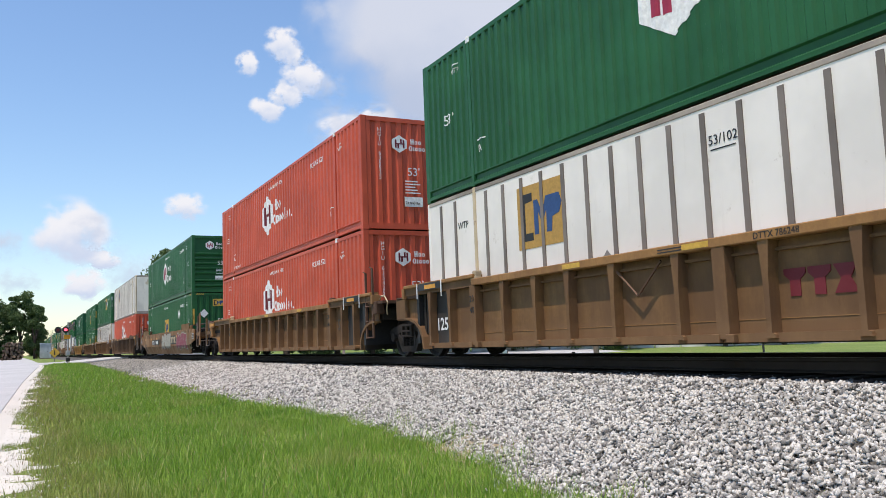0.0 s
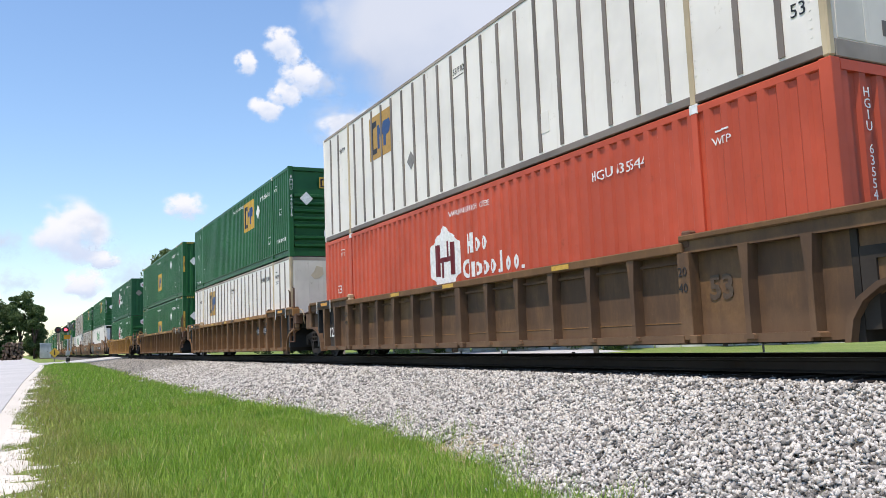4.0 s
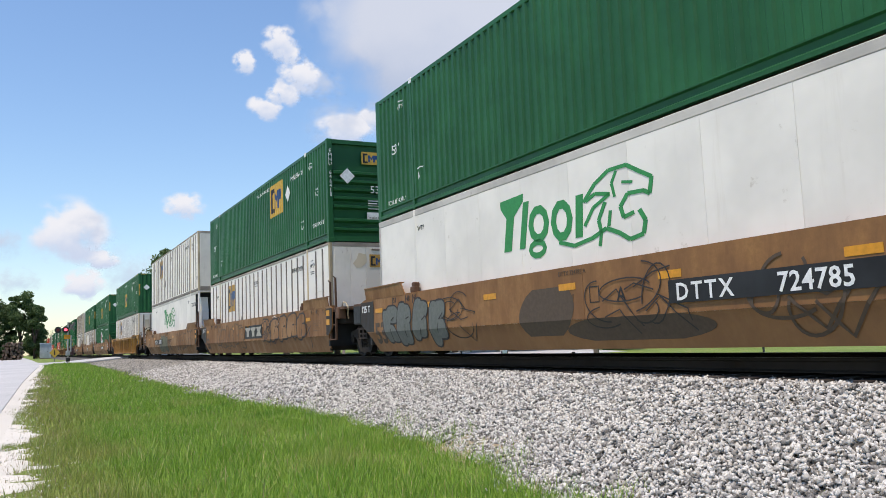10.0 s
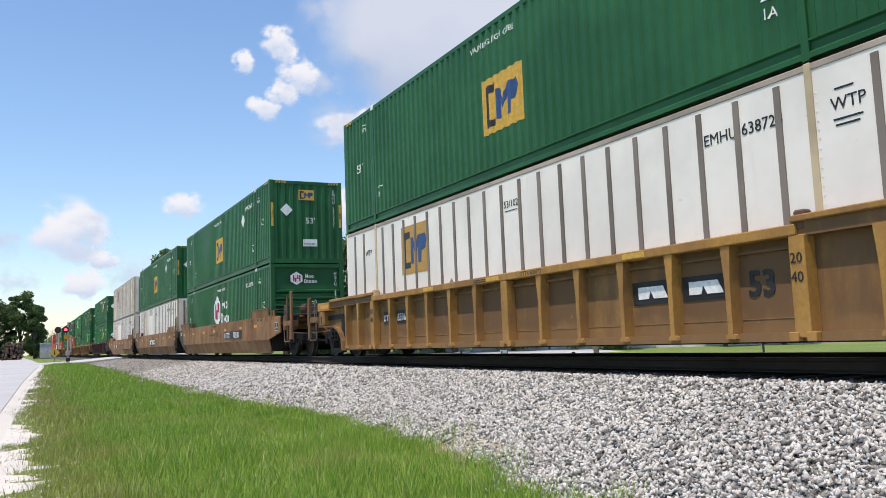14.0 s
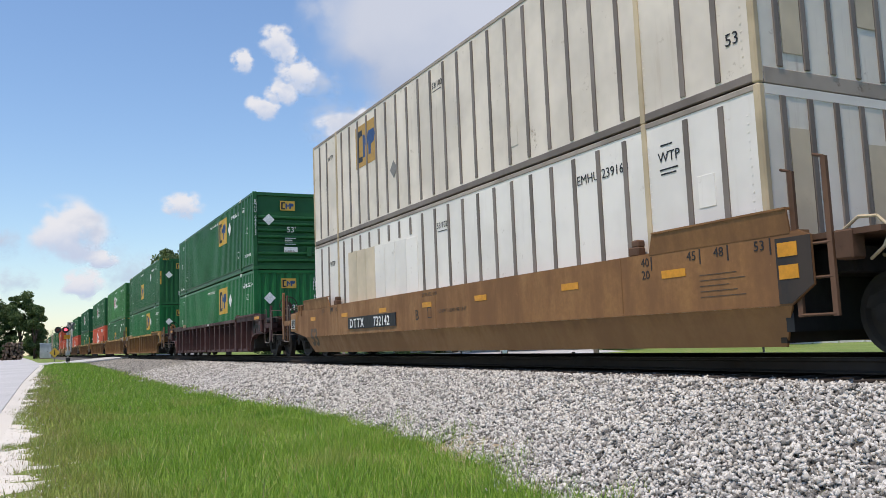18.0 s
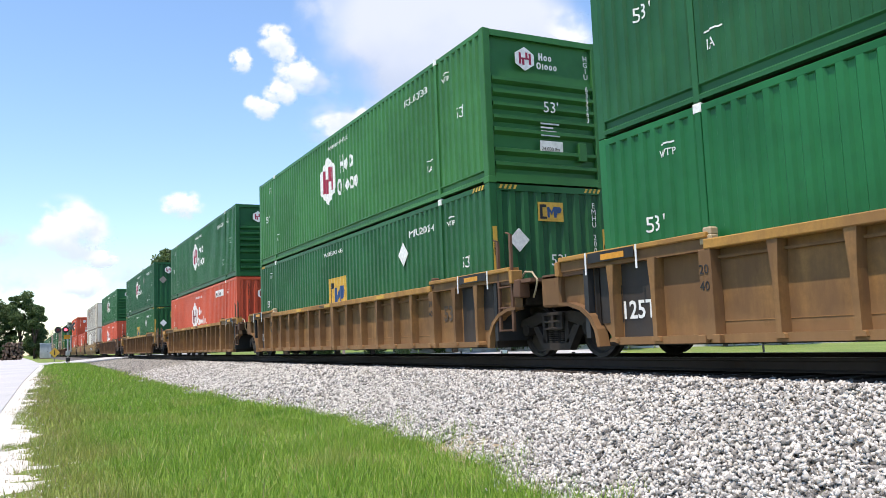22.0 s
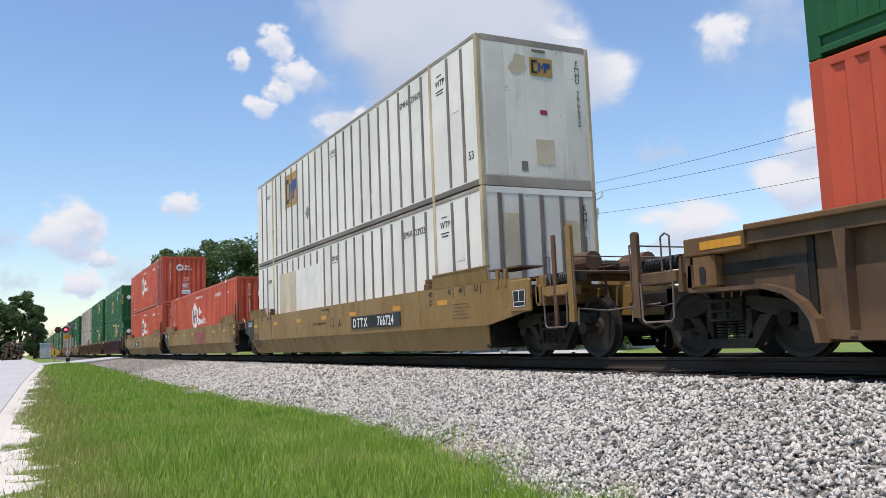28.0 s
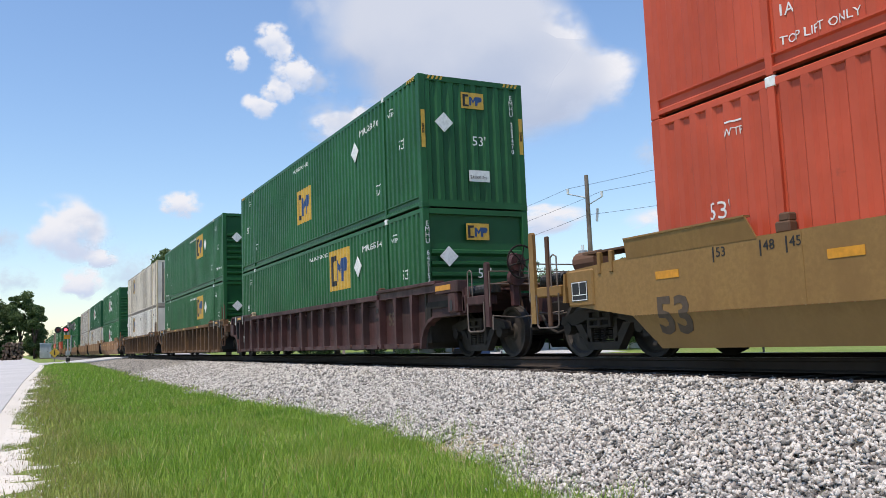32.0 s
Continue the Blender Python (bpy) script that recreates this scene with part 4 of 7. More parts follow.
def articulated_end(u, s, mat, ribbed, far=False):
    x = lambda a, b: (min(s * a, s * b), max(s * a, s * b))
    part("end_sill", boxes((*x(9.05, 9.72), -0.34, 0.34, 0.6, 1.0), (*x(8.35, 9.05), -1.25, 1.25, 0.88, 1.16), bev=0.02), TRUCK, u)
    part("end_plate", boxes((*x(8.32, 8.42), -YO + 0.05, YO - 0.05, 0.3, 1.3)), BLACK, u)
    if far:
        return
    if s > 0:
        for yy in (-1.46,):
            for z in (0.47, 0.85, 1.2):
                part("rung", rods([((8.5, yy, z), (8.96, yy, z))], 0.016), RUSTY, u)
            for xx, z0, z1 in ((8.53, 0.45, 2.0), (8.95, 0.45, 2.08)):
                part("ladder_post", boxes((xx - 0.03, xx + 0.03, yy - 0.012, yy + 0.03, z0, z1)), RUSTY, u)
                part("hook", rods([((xx, yy, z1), (xx - 0.12, yy, z1 + 0.04))], 0.016), RUSTY, u)
            part("end_bracket", boxes((9.0, 9.2, yy - 0.02, yy + 0.2 if yy < 0 else yy + 0.02, 1.0, 1.3), bev=0.02), RUSTY, u)
        part("air_hose", rods([((9.0, -1.3, 1.32), (9.2, -1.34, 1.42)), ((9.2, -1.34, 1.42), (9.4, -1.34, 1.4)), ((9.4, -1.34, 1.4), (9.52, -1.32, 1.26)), ((9.52, -1.32, 1.26), (9.42, -1.3, 1.1)), ((9.42, -1.3, 1.1), (9.2, -1.2, 1.0))], 0.017), CREAM_RUST, u, "bent pale air hose")
    part("end_deck", boxes((*x(8.4, 9.5), -YO + 0.06, YO - 0.06, 1.24, 1.3)), RUSTY, u, "rusty deck over the joint")
    if s > 0:
        part("pipe", rods([((8.9, -0.7, 1.1), (9.3, -0.95, 1.0)), ((9.3, -0.95, 1.0), (9.6, -0.7, 0.8)), ((9.6, -0.7, 0.8), (9.8, -0.6, 1.0))], 0.02), CREAM_RUST, u)
    else:
        for q in ((-YO + 0.06, -1.1), (1.1, YO - 0.06)):
            part("end_bracket", boxes((-9.55, -9.05, *q, 0.8, 1.3), bev=0.03), BLACK if not ribbed else mat, u)
    part("connector", boxes((*x(9.6, 9.8), -0.22, 0.22, 0.62, 0.9), bev=0.05), TRUCK, u)


def well_unit(name, style, mat, chord, ends, far=False, label="", xs=None, brake=True):
    fe, re = ends
    u = new(name)
    tagged(u, label, "well car", "well cars of the train")
    ribbed = style == "ribbed"
    if ribbed:
        for s in (-1, 1):
            y0, y1 = (-YO + 0.16, -YO + 0.18) if s < 0 else (YO - 0.12, YO - 0.1)
            part("side_plate", plates([side_outline(ends, 1.36, 0.2)], y0, y1), mat, u)
            ya, yb = (-YO - 0.02, -YO + 0.2) if s < 0 else (YO - 0.2, YO + 0.02)
            part("top_chord", boxes((-5.95, 5.95, ya, yb, 1.31, 1.43), bev=0.012), chord, u, "dirty top chord")
            part("bottom_sill", boxes((-7.7, 7.7, *((-YO + 0.05, -YO + 0.22) if s < 0 else (YO - 0.22, YO - 0.05)), 0.2, 0.3)), mat, u)
            for e, k in ((1, fe), (-1, re)):
                tip = 9.9 if k == "C" else 9.05
                a, b = min(e * 5.9, e * 8.95), max(e * 5.9, e * 8.95)
                part("end_chord", boxes((a, b, ya, yb, 1.45, 1.52), bev=0.012), chord, u)
                part("guide_band", boxes((a, b, *((-YO + 0.03, -YO + 0.18) if s < 0 else (YO - 0.12, YO - 0.03)), 1.3, 1.45)), mat, u)
                a, b = min(e * 8.95, e * tip), max(e * 8.95, e * tip)
                part("end_chord", boxes((a, b, ya, yb, 1.24, 1.46), bev=0.012), chord, u)
                part("arch_flange", plates([[(e * px, pz) for px, pz in ((8.15, 0.18), (8.2, 0.41), (8.32, 0.58), (8.52, 0.71), (8.8, 0.79), (tip, 0.81), (tip, 0.85), (8.78, 0.84), (8.48, 0.76), (8.26, 0.62), (8.13, 0.43), (8.08, 0.18))]], *((-YO + 0.02, -YO + 0.2) if s < 0 else (YO - 0.14, YO - 0.02))), mat, u)
        rib = shared(("rib",), lambda: plates([[(-0.08, 0.24), (0.08, 0.24), (0.07, 0.285), (0.036, 0.3), (0.04, 0.9), (0.075, 1.31), (-0.075, 1.31), (-0.04, 0.9), (-0.036, 0.3), (-0.07, 0.285)]], -YO + 0.0, -YO + 0.17))
        if not rib.materials:
            rib.materials.append(None)
        part("panel_lip", boxes((-5.9, 5.9, -YO + 0.11, -YO + 0.16, 1.19, 1.225)), mat, u)
        part("weld_line", boxes((-5.9, 5.9, -YO + 0.154, -YO + 0.16, 0.45, 0.458)), mat if chord == WELL_PURPLE else CHORD, u, "pale weld line along the panels")
        xs = xs or [-4.95, -4.0, -3.05, -2.05, -1.05, 1.05, 2.05, 3.05, 4.0, 4.95, 6.9, -6.9, 7.75, -7.75]
        for x in ([] if far else xs):
            ob = part("rib", rib, None, u)
            ob.location.x = x
            ob.material_slots[0].link = "OBJECT"
            ob.material_slots[0].material = chord if mat == YELLOW_PANEL else mat
        if far:
            part("ribs", boxes(*[(x - 0.06, x + 0.06, -YO, -YO + 0.11, 0.27, 1.3) for x in xs]), mat, u)
        part("ribs", boxes(*[(x - 0.06, x + 0.06, YO - 0.11, YO, 0.27, 1.3) for x in xs]), mat, u)
        for x in (-5.95, 0.0, 5.95):
            part("broad_post", boxes((x - 0.1, x + 0.1, -YO - 0.012, -YO + 0.16, 0.24, 1.31), (x - 0.17, x - 0.05, -YO - 0.03, -YO + 0.05, 0.2, 0.3), (x + 0.05, x + 0.17, -YO - 0.03, -YO + 0.05, 0.2, 0.3), bev=0.008), chord if mat == YELLOW_PANEL else mat, u)
        if not far:
            for e, k in ((1, fe), (-1, re)):
                if k == "A":
                    a, b = min(e * 6.98, e * 7.7), max(e * 6.98, e * 7.7)
                    part("load_panel", boxes((a + 0.02, b, -YO + 0.15, -YO + 0.16, 0.26, 1.3), (min(e * 7.7, e * 8.3), max(e * 7.7, e * 8.3), -YO + 0.15, -YO + 0.16, 0.5, 1.3)), BLACK_WORN, u, "weathered black stencil panel")
                    part("load_panel", boxes((min(e * 7.2, e * 8.2), max(e * 7.2, e * 8.2), -YO - 0.024, -YO - 0.018, 1.36, 1.5)), BLACK, u)
                    part("reflector", boxes((min(e * 7.4, e * 7.9), max(e * 7.4, e * 7.9), -YO - 0.028, -YO - 0.02, 1.38, 1.46)), MARK_O, u)
                    if e < 0:
                        lettering("125T", 0.34, LETTER, u, -7.72, -YO + 0.142, 0.55, bold=0.006)
                    for xx in (7.15, 8.25):
                        part("white_tick", boxes((e * xx - 0.015, e * xx + 0.015, -YO - 0.03, -YO - 0.02, 1.2, 1.52)), LETTER, u)
            yellow = mat == YELLOW_PANEL
            lettering("53", 0.4, INK if yellow else FADED, u, 5.12 if yellow else 6.2, -YO + 0.15, 0.72, bold=0.012)
            if yellow:
                for xa in (3.1, 4.05):
                    part("mark_panel", boxes((xa + 0.02, xa + 0.84, -YO + 0.148, -YO + 0.157, 0.72, 1.02)), BLACK, u, "black mark panel")
                    part("mark_block", plates([[(xa + 0.14, 0.79), (xa + 0.34, 0.79), (xa + 0.38, 0.9), (xa + 0.44, 0.79), (xa + 0.7, 0.79), (xa + 0.62, 0.95), (xa + 0.14, 0.95)]], -YO + 0.14, -YO + 0.147), LETTER, u)
            lettering("20", 0.16, INK, u, 5.86, -YO - 0.018, 1.02)
            lettering("40", 0.16, INK, u, 5.86, -YO - 0.018, 0.82)
            lettering("20", 0.16, INK, u, -6.04, -YO - 0.018, 1.02)
            lettering("40", 0.16, INK, u, -6.04, -YO - 0.018, 0.82)
            part("data_stencil", boxes(*[(-1.0, -0.35, -YO - 0.024, -YO - 0.018, 1.34 + 0.035 * i, 1.355 + 0.035 * i) for i in range(2)]), SPRAY, u)
            for xx in (-3.1, -0.56, 3.15) if chord != WELL_PURPLE else ():
                part("reflector", boxes((xx, xx + 0.44, -YO - 0.026, -YO - 0.018, 1.335, 1.405)), MARK_Y, u, "faded yellow reflector")
    else:
        # smooth sides: upright above the fold, leaning in below it
        tips = (8.75 if fe == "A" else 9.8, -8.85 if re == "A" else -9.8)
        for s in (-1, 1):
            bm = bmesh.new()
            def sheet(poly):
                """poly: x, z and how far in"""
                a = [bm.verts.new((px, s * (YO - d), pz)) for px, pz, d in poly]
                b = [bm.verts.new((px, s * (YO - d - 0.03), pz)) for px, pz, d in poly]
                n = len(poly)
                bm.faces.new(a)
                bm.faces.new(b[::-1])
                for i in range(n):
                    bm.faces.new((a[(i + 1) % n], a[i], b[i], b[(i + 1) % n]))
            sheet([(tips[1], 0.78, 0), (-8.45, 0.58, 0), (8.45, 0.58, 0), (tips[0], 0.78, 0), (tips[0], 1.3, 0), (8.6, 1.36, 0), (-8.6, 1.36, 0), (tips[1], 1.3, 0)])
            bmesh.ops.recalc_face_normals(bm, faces=bm.faces)
            part("side_plate", bm, mat, u)
            bm = bmesh.new()
            sheet([(-8.1, 0.14, 0.17), (8.2, 0.14, 0.17), (8.45, 0.578, 0.002), (-8.45, 0.578, 0.002)])
            bmesh.ops.recalc_face_normals(bm, faces=bm.faces)
            part("lower_plate", bm, mat, u)
            for e in (1, -1):
                a, b = min(e * 5.75, e * 8.6), max(e * 5.75, e * 8.6)
                bm = plates([[(e * 6.28, 1.34), (e * 8.5, 1.34), (e * 8.5, 1.6), (e * 6.4, 1.6)]], *((-YO - 0.005, -YO + 0.02) if s < 0 else (YO - 0.02, YO + 0.005)))
                for v in bm.verts:
                    v.co.y += s * (0.035 if v.co.z > 1.5 else 0.0)
                part("guide_flare", bm, mat, u)
                part("guide_lip", boxes((min(e * 6.4, e * 8.5), max(e * 6.4, e * 8.5), *((-YO - 0.05, -YO + 0.05) if s < 0 else (YO - 0.05, YO + 0.05)), 1.598, 1.62)), mat, u)
            part("top_chord", boxes((-8.6, 8.6, *((-YO + 0.03, -YO + 0.18) if s < 0 else (YO - 0.18, YO - 0.03)), 1.24, 1.37)), mat, u)
        if not far:
            folded_lettering("53", 0.64, FADED, u, -8.0, 0.34)
            for xx, tx in ((-6.9, "53"), (-6.2, "48"), (-5.85, "45"), (8.0, "53"), (7.4, "48"), (6.96, "45"), (6.12, "40"), (6.12, "20")):
                lettering(tx, 0.16, INK, u, xx, -YO - 0.004, 1.2 if tx != "20" else 1.04)
            part("gauge_ticks", boxes(*[(xx - 0.05, xx - 0.03, -YO - 0.004, -YO, 1.14, 1.32) for xx in (-6.9, -6.2, -5.85, 8.27, 7.66, 7.22, 6.36)]), INK, u)
            for xx in (-7.95, -5.4, -2.9, -0.6, 1.6, 4.3, 6.5):
                part("reflector", boxes((xx, xx + 0.42, -YO - 0.006, -YO, 1.02, 1.12)), MARK_O, u, "faded amber reflector")
            if re == "A":
                part("load_panel", plates([[(-8.85, 0.79), (-8.46, 0.6), (-8.05, 0.6), (-8.05, 1.3), (-8.85, 1.3)]], -YO - 0.008, -YO - 0.002), BLACK_WORN, u, "weathered black stencil panel")
                lettering("125 T", 0.22, LETTER, u, -8.78, -YO - 0.012, 1.06, bold=0.004)
            if fe == "A":
                part("load_panel", plates([[(8.3, 0.6), (8.46, 0.6), (8.75, 0.79), (8.75, 1.3), (8.3, 1.3)]], -YO - 0.008, -YO - 0.002), BLACK_WORN, u, "weathered black end panel")
                for z in (0.86, 1.1):
                    part("reflector", boxes((8.33, 8.58, -YO - 0.014, -YO - 0.008, z, z + 0.15)), MARK_O, u, "amber reflector")
            part("data_stencil", boxes(*[(7.15, 7.85 - 0.12 * (i % 3), -YO - 0.004, -YO, 0.74 + 0.065 * i, 0.749 + 0.065 * i) for i in range(5)]), FADED, u)
            part("weld_seam", boxes(*[(x - 0.008, x + 0.008, -YO - 0.005, -YO + 0.001, 0.6, 1.36) for x in (-5.7, 0.0, 5.7)]), mat, u)
    for e in (1, -1):
        part("bulkhead", boxes((min(e * 8.16, e * 8.24), max(e * 8.16, e * 8.24), -YO + 0.13, YO - 0.13, 0.18, 1.3)), TRUCK, u)
    part("well_floor", boxes((-8.2, 8.2, -YO + 0.25, YO - 0.25, 0.18, 0.235), (-8.2, -7.4, -YO + 0.2, YO - 0.2, 0.2, 0.26)), TRUCK, u)
    for e, k in ((1, fe), (-1, re)):
        if not far:
            for x in (5.95,):
                part("lock_bracket", boxes((e * x - 0.1, e * x + 0.1, -YO + 0.02, -YO + 0.16, 1.36, 1.49), (e * x - 0.05, e * x + 0.09, -YO + 0.03, -YO + 0.17, 1.48, 1.58), bev=0.02), RUSTY if e > 0 or not ribbed else CREAM_RUST, u)
        if k == "C":
            coupled_end(u, e, mat, chord if ribbed else mat, far, brake, not ribbed)
            truck_parts(u, e * 9.72, far)
        else:
            articulated_end(u, e, mat, ribbed, far)
            if e < 0:
                truck_parts(u, -9.8, far)
    return u
# ---- ground, road, ballast, track ----
def smooth(a, b, t):
    t = np.clip((t - a) / (b - a), 0, 1)
    return t * t * (3 - 2 * t)


def base_level(x):
    """Level of the verge beside the camera: it climbs towards the crossing."""
    return np.interp(x, [-400, -100, -66, -40, -20, -5, 60], [-0.4, -0.4, -0.5, -0.68, -0.93, -1.13, -1.2])


def ground_level(x, y):
    far = -1.95 + 1.5 * (1 - smooth(-120, -60, x))
    return base_level(x) + (far - base_level(x)) * smooth(9.0, 15.0, y) + 0.5 * smooth(60, 160, y) * 0


def lattice(x, y, size, seed):
    """Smooth random field between 0 and 1, three octaves."""
    g = np.random.default_rng(seed).uniform(0, 1, (256, 256))
    total, amp = 0, 0.0
    for k, a in ((1.0, 0.55), (2.3, 0.3), (5.1, 0.15)):
        u, v = np.asarray(x) / size * k + 1000, np.asarray(y) / size * k + 1000
        i, j = np.floor(u).astype(int), np.floor(v).astype(int)
        fu, fv = u - i, v - j
        fu, fv = fu * fu * (3 - 2 * fu), fv * fv * (3 - 2 * fv)
        q = lambda di, dj: g[(i + di) % 256, (j + dj) % 256]
        total = total + a * ((q(0, 0) * (1 - fu) + q(1, 0) * fu) * (1 - fv) + (q(0, 1) * (1 - fu) + q(1, 1) * fu) * fv)
        amp += a
    return total / amp


def spaced(fine, lo, hi, out, grow=1.35):
    a = list(np.arange(lo, hi + 1e-6, fine))
    st = fine
    while a[-1] < out:
        st *= grow
        a.append(a[-1] + st)
    st = fine
    while a[0] > -out:
        st *= grow
        a.insert(0, a[0] - st)
    return np.array(a)


def grid_mesh(name, xs, ys, zf, keep=None):
    X, Y = np.meshgrid(xs, ys, indexing="ij")
    Z = zf(X, Y)
    nx, ny = X.shape
    co = np.stack([X, Y, Z], -1).reshape(-1, 3)
    idx = np.arange(nx * ny).reshape(nx, ny)
    f = np.stack([idx[:-1, :-1], idx[1:, :-1], idx[1:, 1:], idx[:-1, 1:]], -1).reshape(-1, 4)
    return raw_mesh(name, co, f)


def raw_mesh(name, co, faces):
    co, faces = np.asarray(co, np.float32), np.asarray(faces, np.int32)
    me = bpy.data.meshes.new(name)
    k = faces.shape[1]
    me.vertices.add(len(co))
    me.vertices.foreach_set("co", co.ravel())
    me.loops.add(faces.size)
    me.loops.foreach_set("vertex_index", faces.ravel())
    me.polygons.add(len(faces))
    me.polygons.foreach_set("loop_start", np.arange(0, faces.size, k, dtype=np.int32))
    me.update(calc_edges=True)
    me.validate()
    return me


def ground_material():
    m, nt, p = nodes_of("grassy_ground")
    v = where(nt, shift=False)
    big, mid, fine = noise_tex(nt, v, 0.12, 4), noise_tex(nt, v, 0.9, 6), noise_tex(nt, v, 22, 6)
    c = mixc(nt, ramp(nt, big, 0.35, 0.65), (0.15, 0.22, 0.03), (0.22, 0.29, 0.05))
    c = mixc(nt, ramp(nt, mid, 0.5, 0.72), c, (0.3, 0.27, 0.1))
    c = mixc(nt, ramp(nt, fine, 0.4, 0.7), c, (0.11, 0.17, 0.025))
    nt.links.new(c, p.inputs["Base Color"])
    p.inputs["Roughness"].default_value = 0.9
    bump(nt, p, fine, 0.6, 0.05)
    return m


ground = new("ground", grid_mesh("ground", spaced(1.5, -90, 15, 4200), spaced(1.5, -30, 60, 4200), lambda X, Y: ground_level(X, Y) - 0.02))
ground.data.materials.append(ground_material())
tagged(ground, "green mown grass verge and field", "ground", kind="structure")


def stone_material(name, a, b, c3, scale=30):
    m, nt, p = nodes_of(name)
    geo = nt.nodes.new("ShaderNodeNewGeometry").outputs["Random Per Island"]
    info = nt.nodes.new("ShaderNodeObjectInfo").outputs["Random"]
    plus = add(nt, "Math", i0=geo, i1=info)
    fr = add(nt, "Math", i0=plus.outputs[0])
    fr.operation = "FRACT"
    v = where(nt, shift=False)
    grain, dust = noise_tex(nt, v, scale, 6, 0.7), noise_tex(nt, v, 0.8, 4)
    c = mixc(nt, ramp(nt, fr.outputs[0], 0.0, 0.72), a, b)
    c = mixc(nt, ramp(nt, grain, 0.42, 0.66), c, c3)
    k = add(nt, "Math", i0=ramp(nt, dust, 0.45, 0.75), i1=0.25)
    k.operation = "MULTIPLY"
    c = mixc(nt, k.outputs[0], c, (0.37, 0.35, 0.32))
    nt.links.new(c, p.inputs["Base Color"])
    p.inputs["Roughness"].default_value = 0.85
    bump(nt, p, grain, 0.4, 0.01)
    return m


STONE = stone_material("granite_ballast", (0.075, 0.07, 0.064), (0.74, 0.715, 0.66), (0.36, 0.34, 0.31), 60)
# bed beneath the loose stones, coloured dark as the shadow in their gaps
BALLAST_GAP_SHADE = stone_material("ballast_bed", (0.08, 0.074, 0.065), (0.17, 0.158, 0.138), (0.045, 0.041, 0.036), 28)
LIME = stone_material("white_roadside_gravel", (0.6, 0.56, 0.48), (0.78, 0.74, 0.66), (0.62, 0.57, 0.48), 40)

TOE, SHOULDER, YC = 4.1, 7.0, 8.708      # foot and shoulder of the ballast; the track's middle


def grass_edge(x):
    """How far the grass has grown up the ballast."""
    return np.interp(x, [-80, -33, -24, -20, -16, -12, -8.6, -7, 0], [4.0, 4.1, 4.35, 4.8, 5.4, 5.4, 5.0, 4.45, 4.3]) + 0.16 * np.sin(x * 2.9) + 0.1 * np.sin(x * 7.3)



def ballast_level(x, y):
    toe_z = base_level(x) - 0.06
    toe = np.interp(x, [-80, -33, -24, -20, -16, -12, -8.6, -7, 0], [3.9, 4.0, 4.2, 4.6, 5.1, 5.1, 4.75, 4.3, 4.2])
    side = toe_z + (-0.27 - toe_z) * np.clip((y - toe) / (SHOULDER - toe), -0.4, 1)
    far_z = ground_level(x, 13.5 + 0 * x) - 0.1
    back = -0.27 + (far_z + 0.27) * np.clip((y - 10.4) / (14.0 - 10.4), 0, 1)
    return np.where(y < 10.4, side, back)


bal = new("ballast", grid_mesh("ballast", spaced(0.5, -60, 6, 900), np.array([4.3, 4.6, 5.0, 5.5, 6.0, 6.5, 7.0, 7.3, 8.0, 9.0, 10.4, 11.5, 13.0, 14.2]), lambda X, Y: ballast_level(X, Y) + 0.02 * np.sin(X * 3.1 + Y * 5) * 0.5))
bal.data.materials.append(BALLAST_GAP_SHADE)
tagged(bal, "grey crushed granite ballast under the track", "ballast", kind="structure")

# loose stones on the near slope: the nearest singly, the rest joined
rng = np.random.default_rng(5)
CUBE_V = np.array([[x, y, z] for x in (-1, 1) for y in (-1, 1) for z in (-1, 1)], float)
CUBE_F = np.array([[0, 1, 3, 2], [4, 6, 7, 5], [0, 4, 5, 1], [2, 3, 7, 6], [0, 2, 6, 4], [1, 5, 7, 3]])


def stones(n, place, size, squash=0.75):
    """n angular stones as one array of vertices and one of faces."""
    c = place(n)
    r = size * rng.uniform(0.6, 1.35, (n, 1, 1))
    v = CUBE_V[None] * (1 + rng.uniform(-0.42, 0.42, (n, 8, 3))) * r * 0.62
    v *= np.stack([rng.uniform(0.95, 1.7, n), rng.uniform(0.7, 1.15, n), rng.uniform(0.4, 0.75, n)], -1)[:, None, :]
    q = rng.normal(size=(n, 4))
    q /= np.linalg.norm(q, axis=1, keepdims=True)
    w, x, y, z = q.T
    R = np.stack([1 - 2 * (y * y + z * z), 2 * (x * y - z * w), 2 * (x * z + y * w), 2 * (x * y + z * w), 1 - 2 * (x * x + z * z), 2 * (y * z - x * w), 2 * (x * z - y * w), 2 * (y * z + x * w), 1 - 2 * (x * x + y * y)], -1).reshape(n, 3, 3)
    v = np.einsum("nij,nkj->nki", R, v) + c[:, None, :]
    f = CUBE_F[None] + 8 * np.arange(n)[:, None, None]
    return v.reshape(-1, 3), f.reshape(-1, 4)


def slope_place(x0, x1, y0, y1, lift=0.012):
    def place(n):
        x, y = rng.uniform(x0, x1, n), rng.uniform(y0, y1, n)
        y = np.where((y < grass_edge(x) - 0.3) & (rng.uniform(0, 1, n) < 0.93), rng.uniform(5.5, y1, n), y)
        return np.stack([x, y, ballast_level(x, y) + lift + rng.uniform(-0.02, 0.03, n)], -1)
    return place


def fringe(n):
    """Stones that rolled down into the grass."""
    x = -rng.uniform(3, 34, n)
    y = grass_edge(x) + 0.1 - np.abs(rng.normal(0, 0.14, n))
    return np.stack([x, y, np.maximum(ground_level(x, y), ballast_level(x, y)) + 0.012], -1)


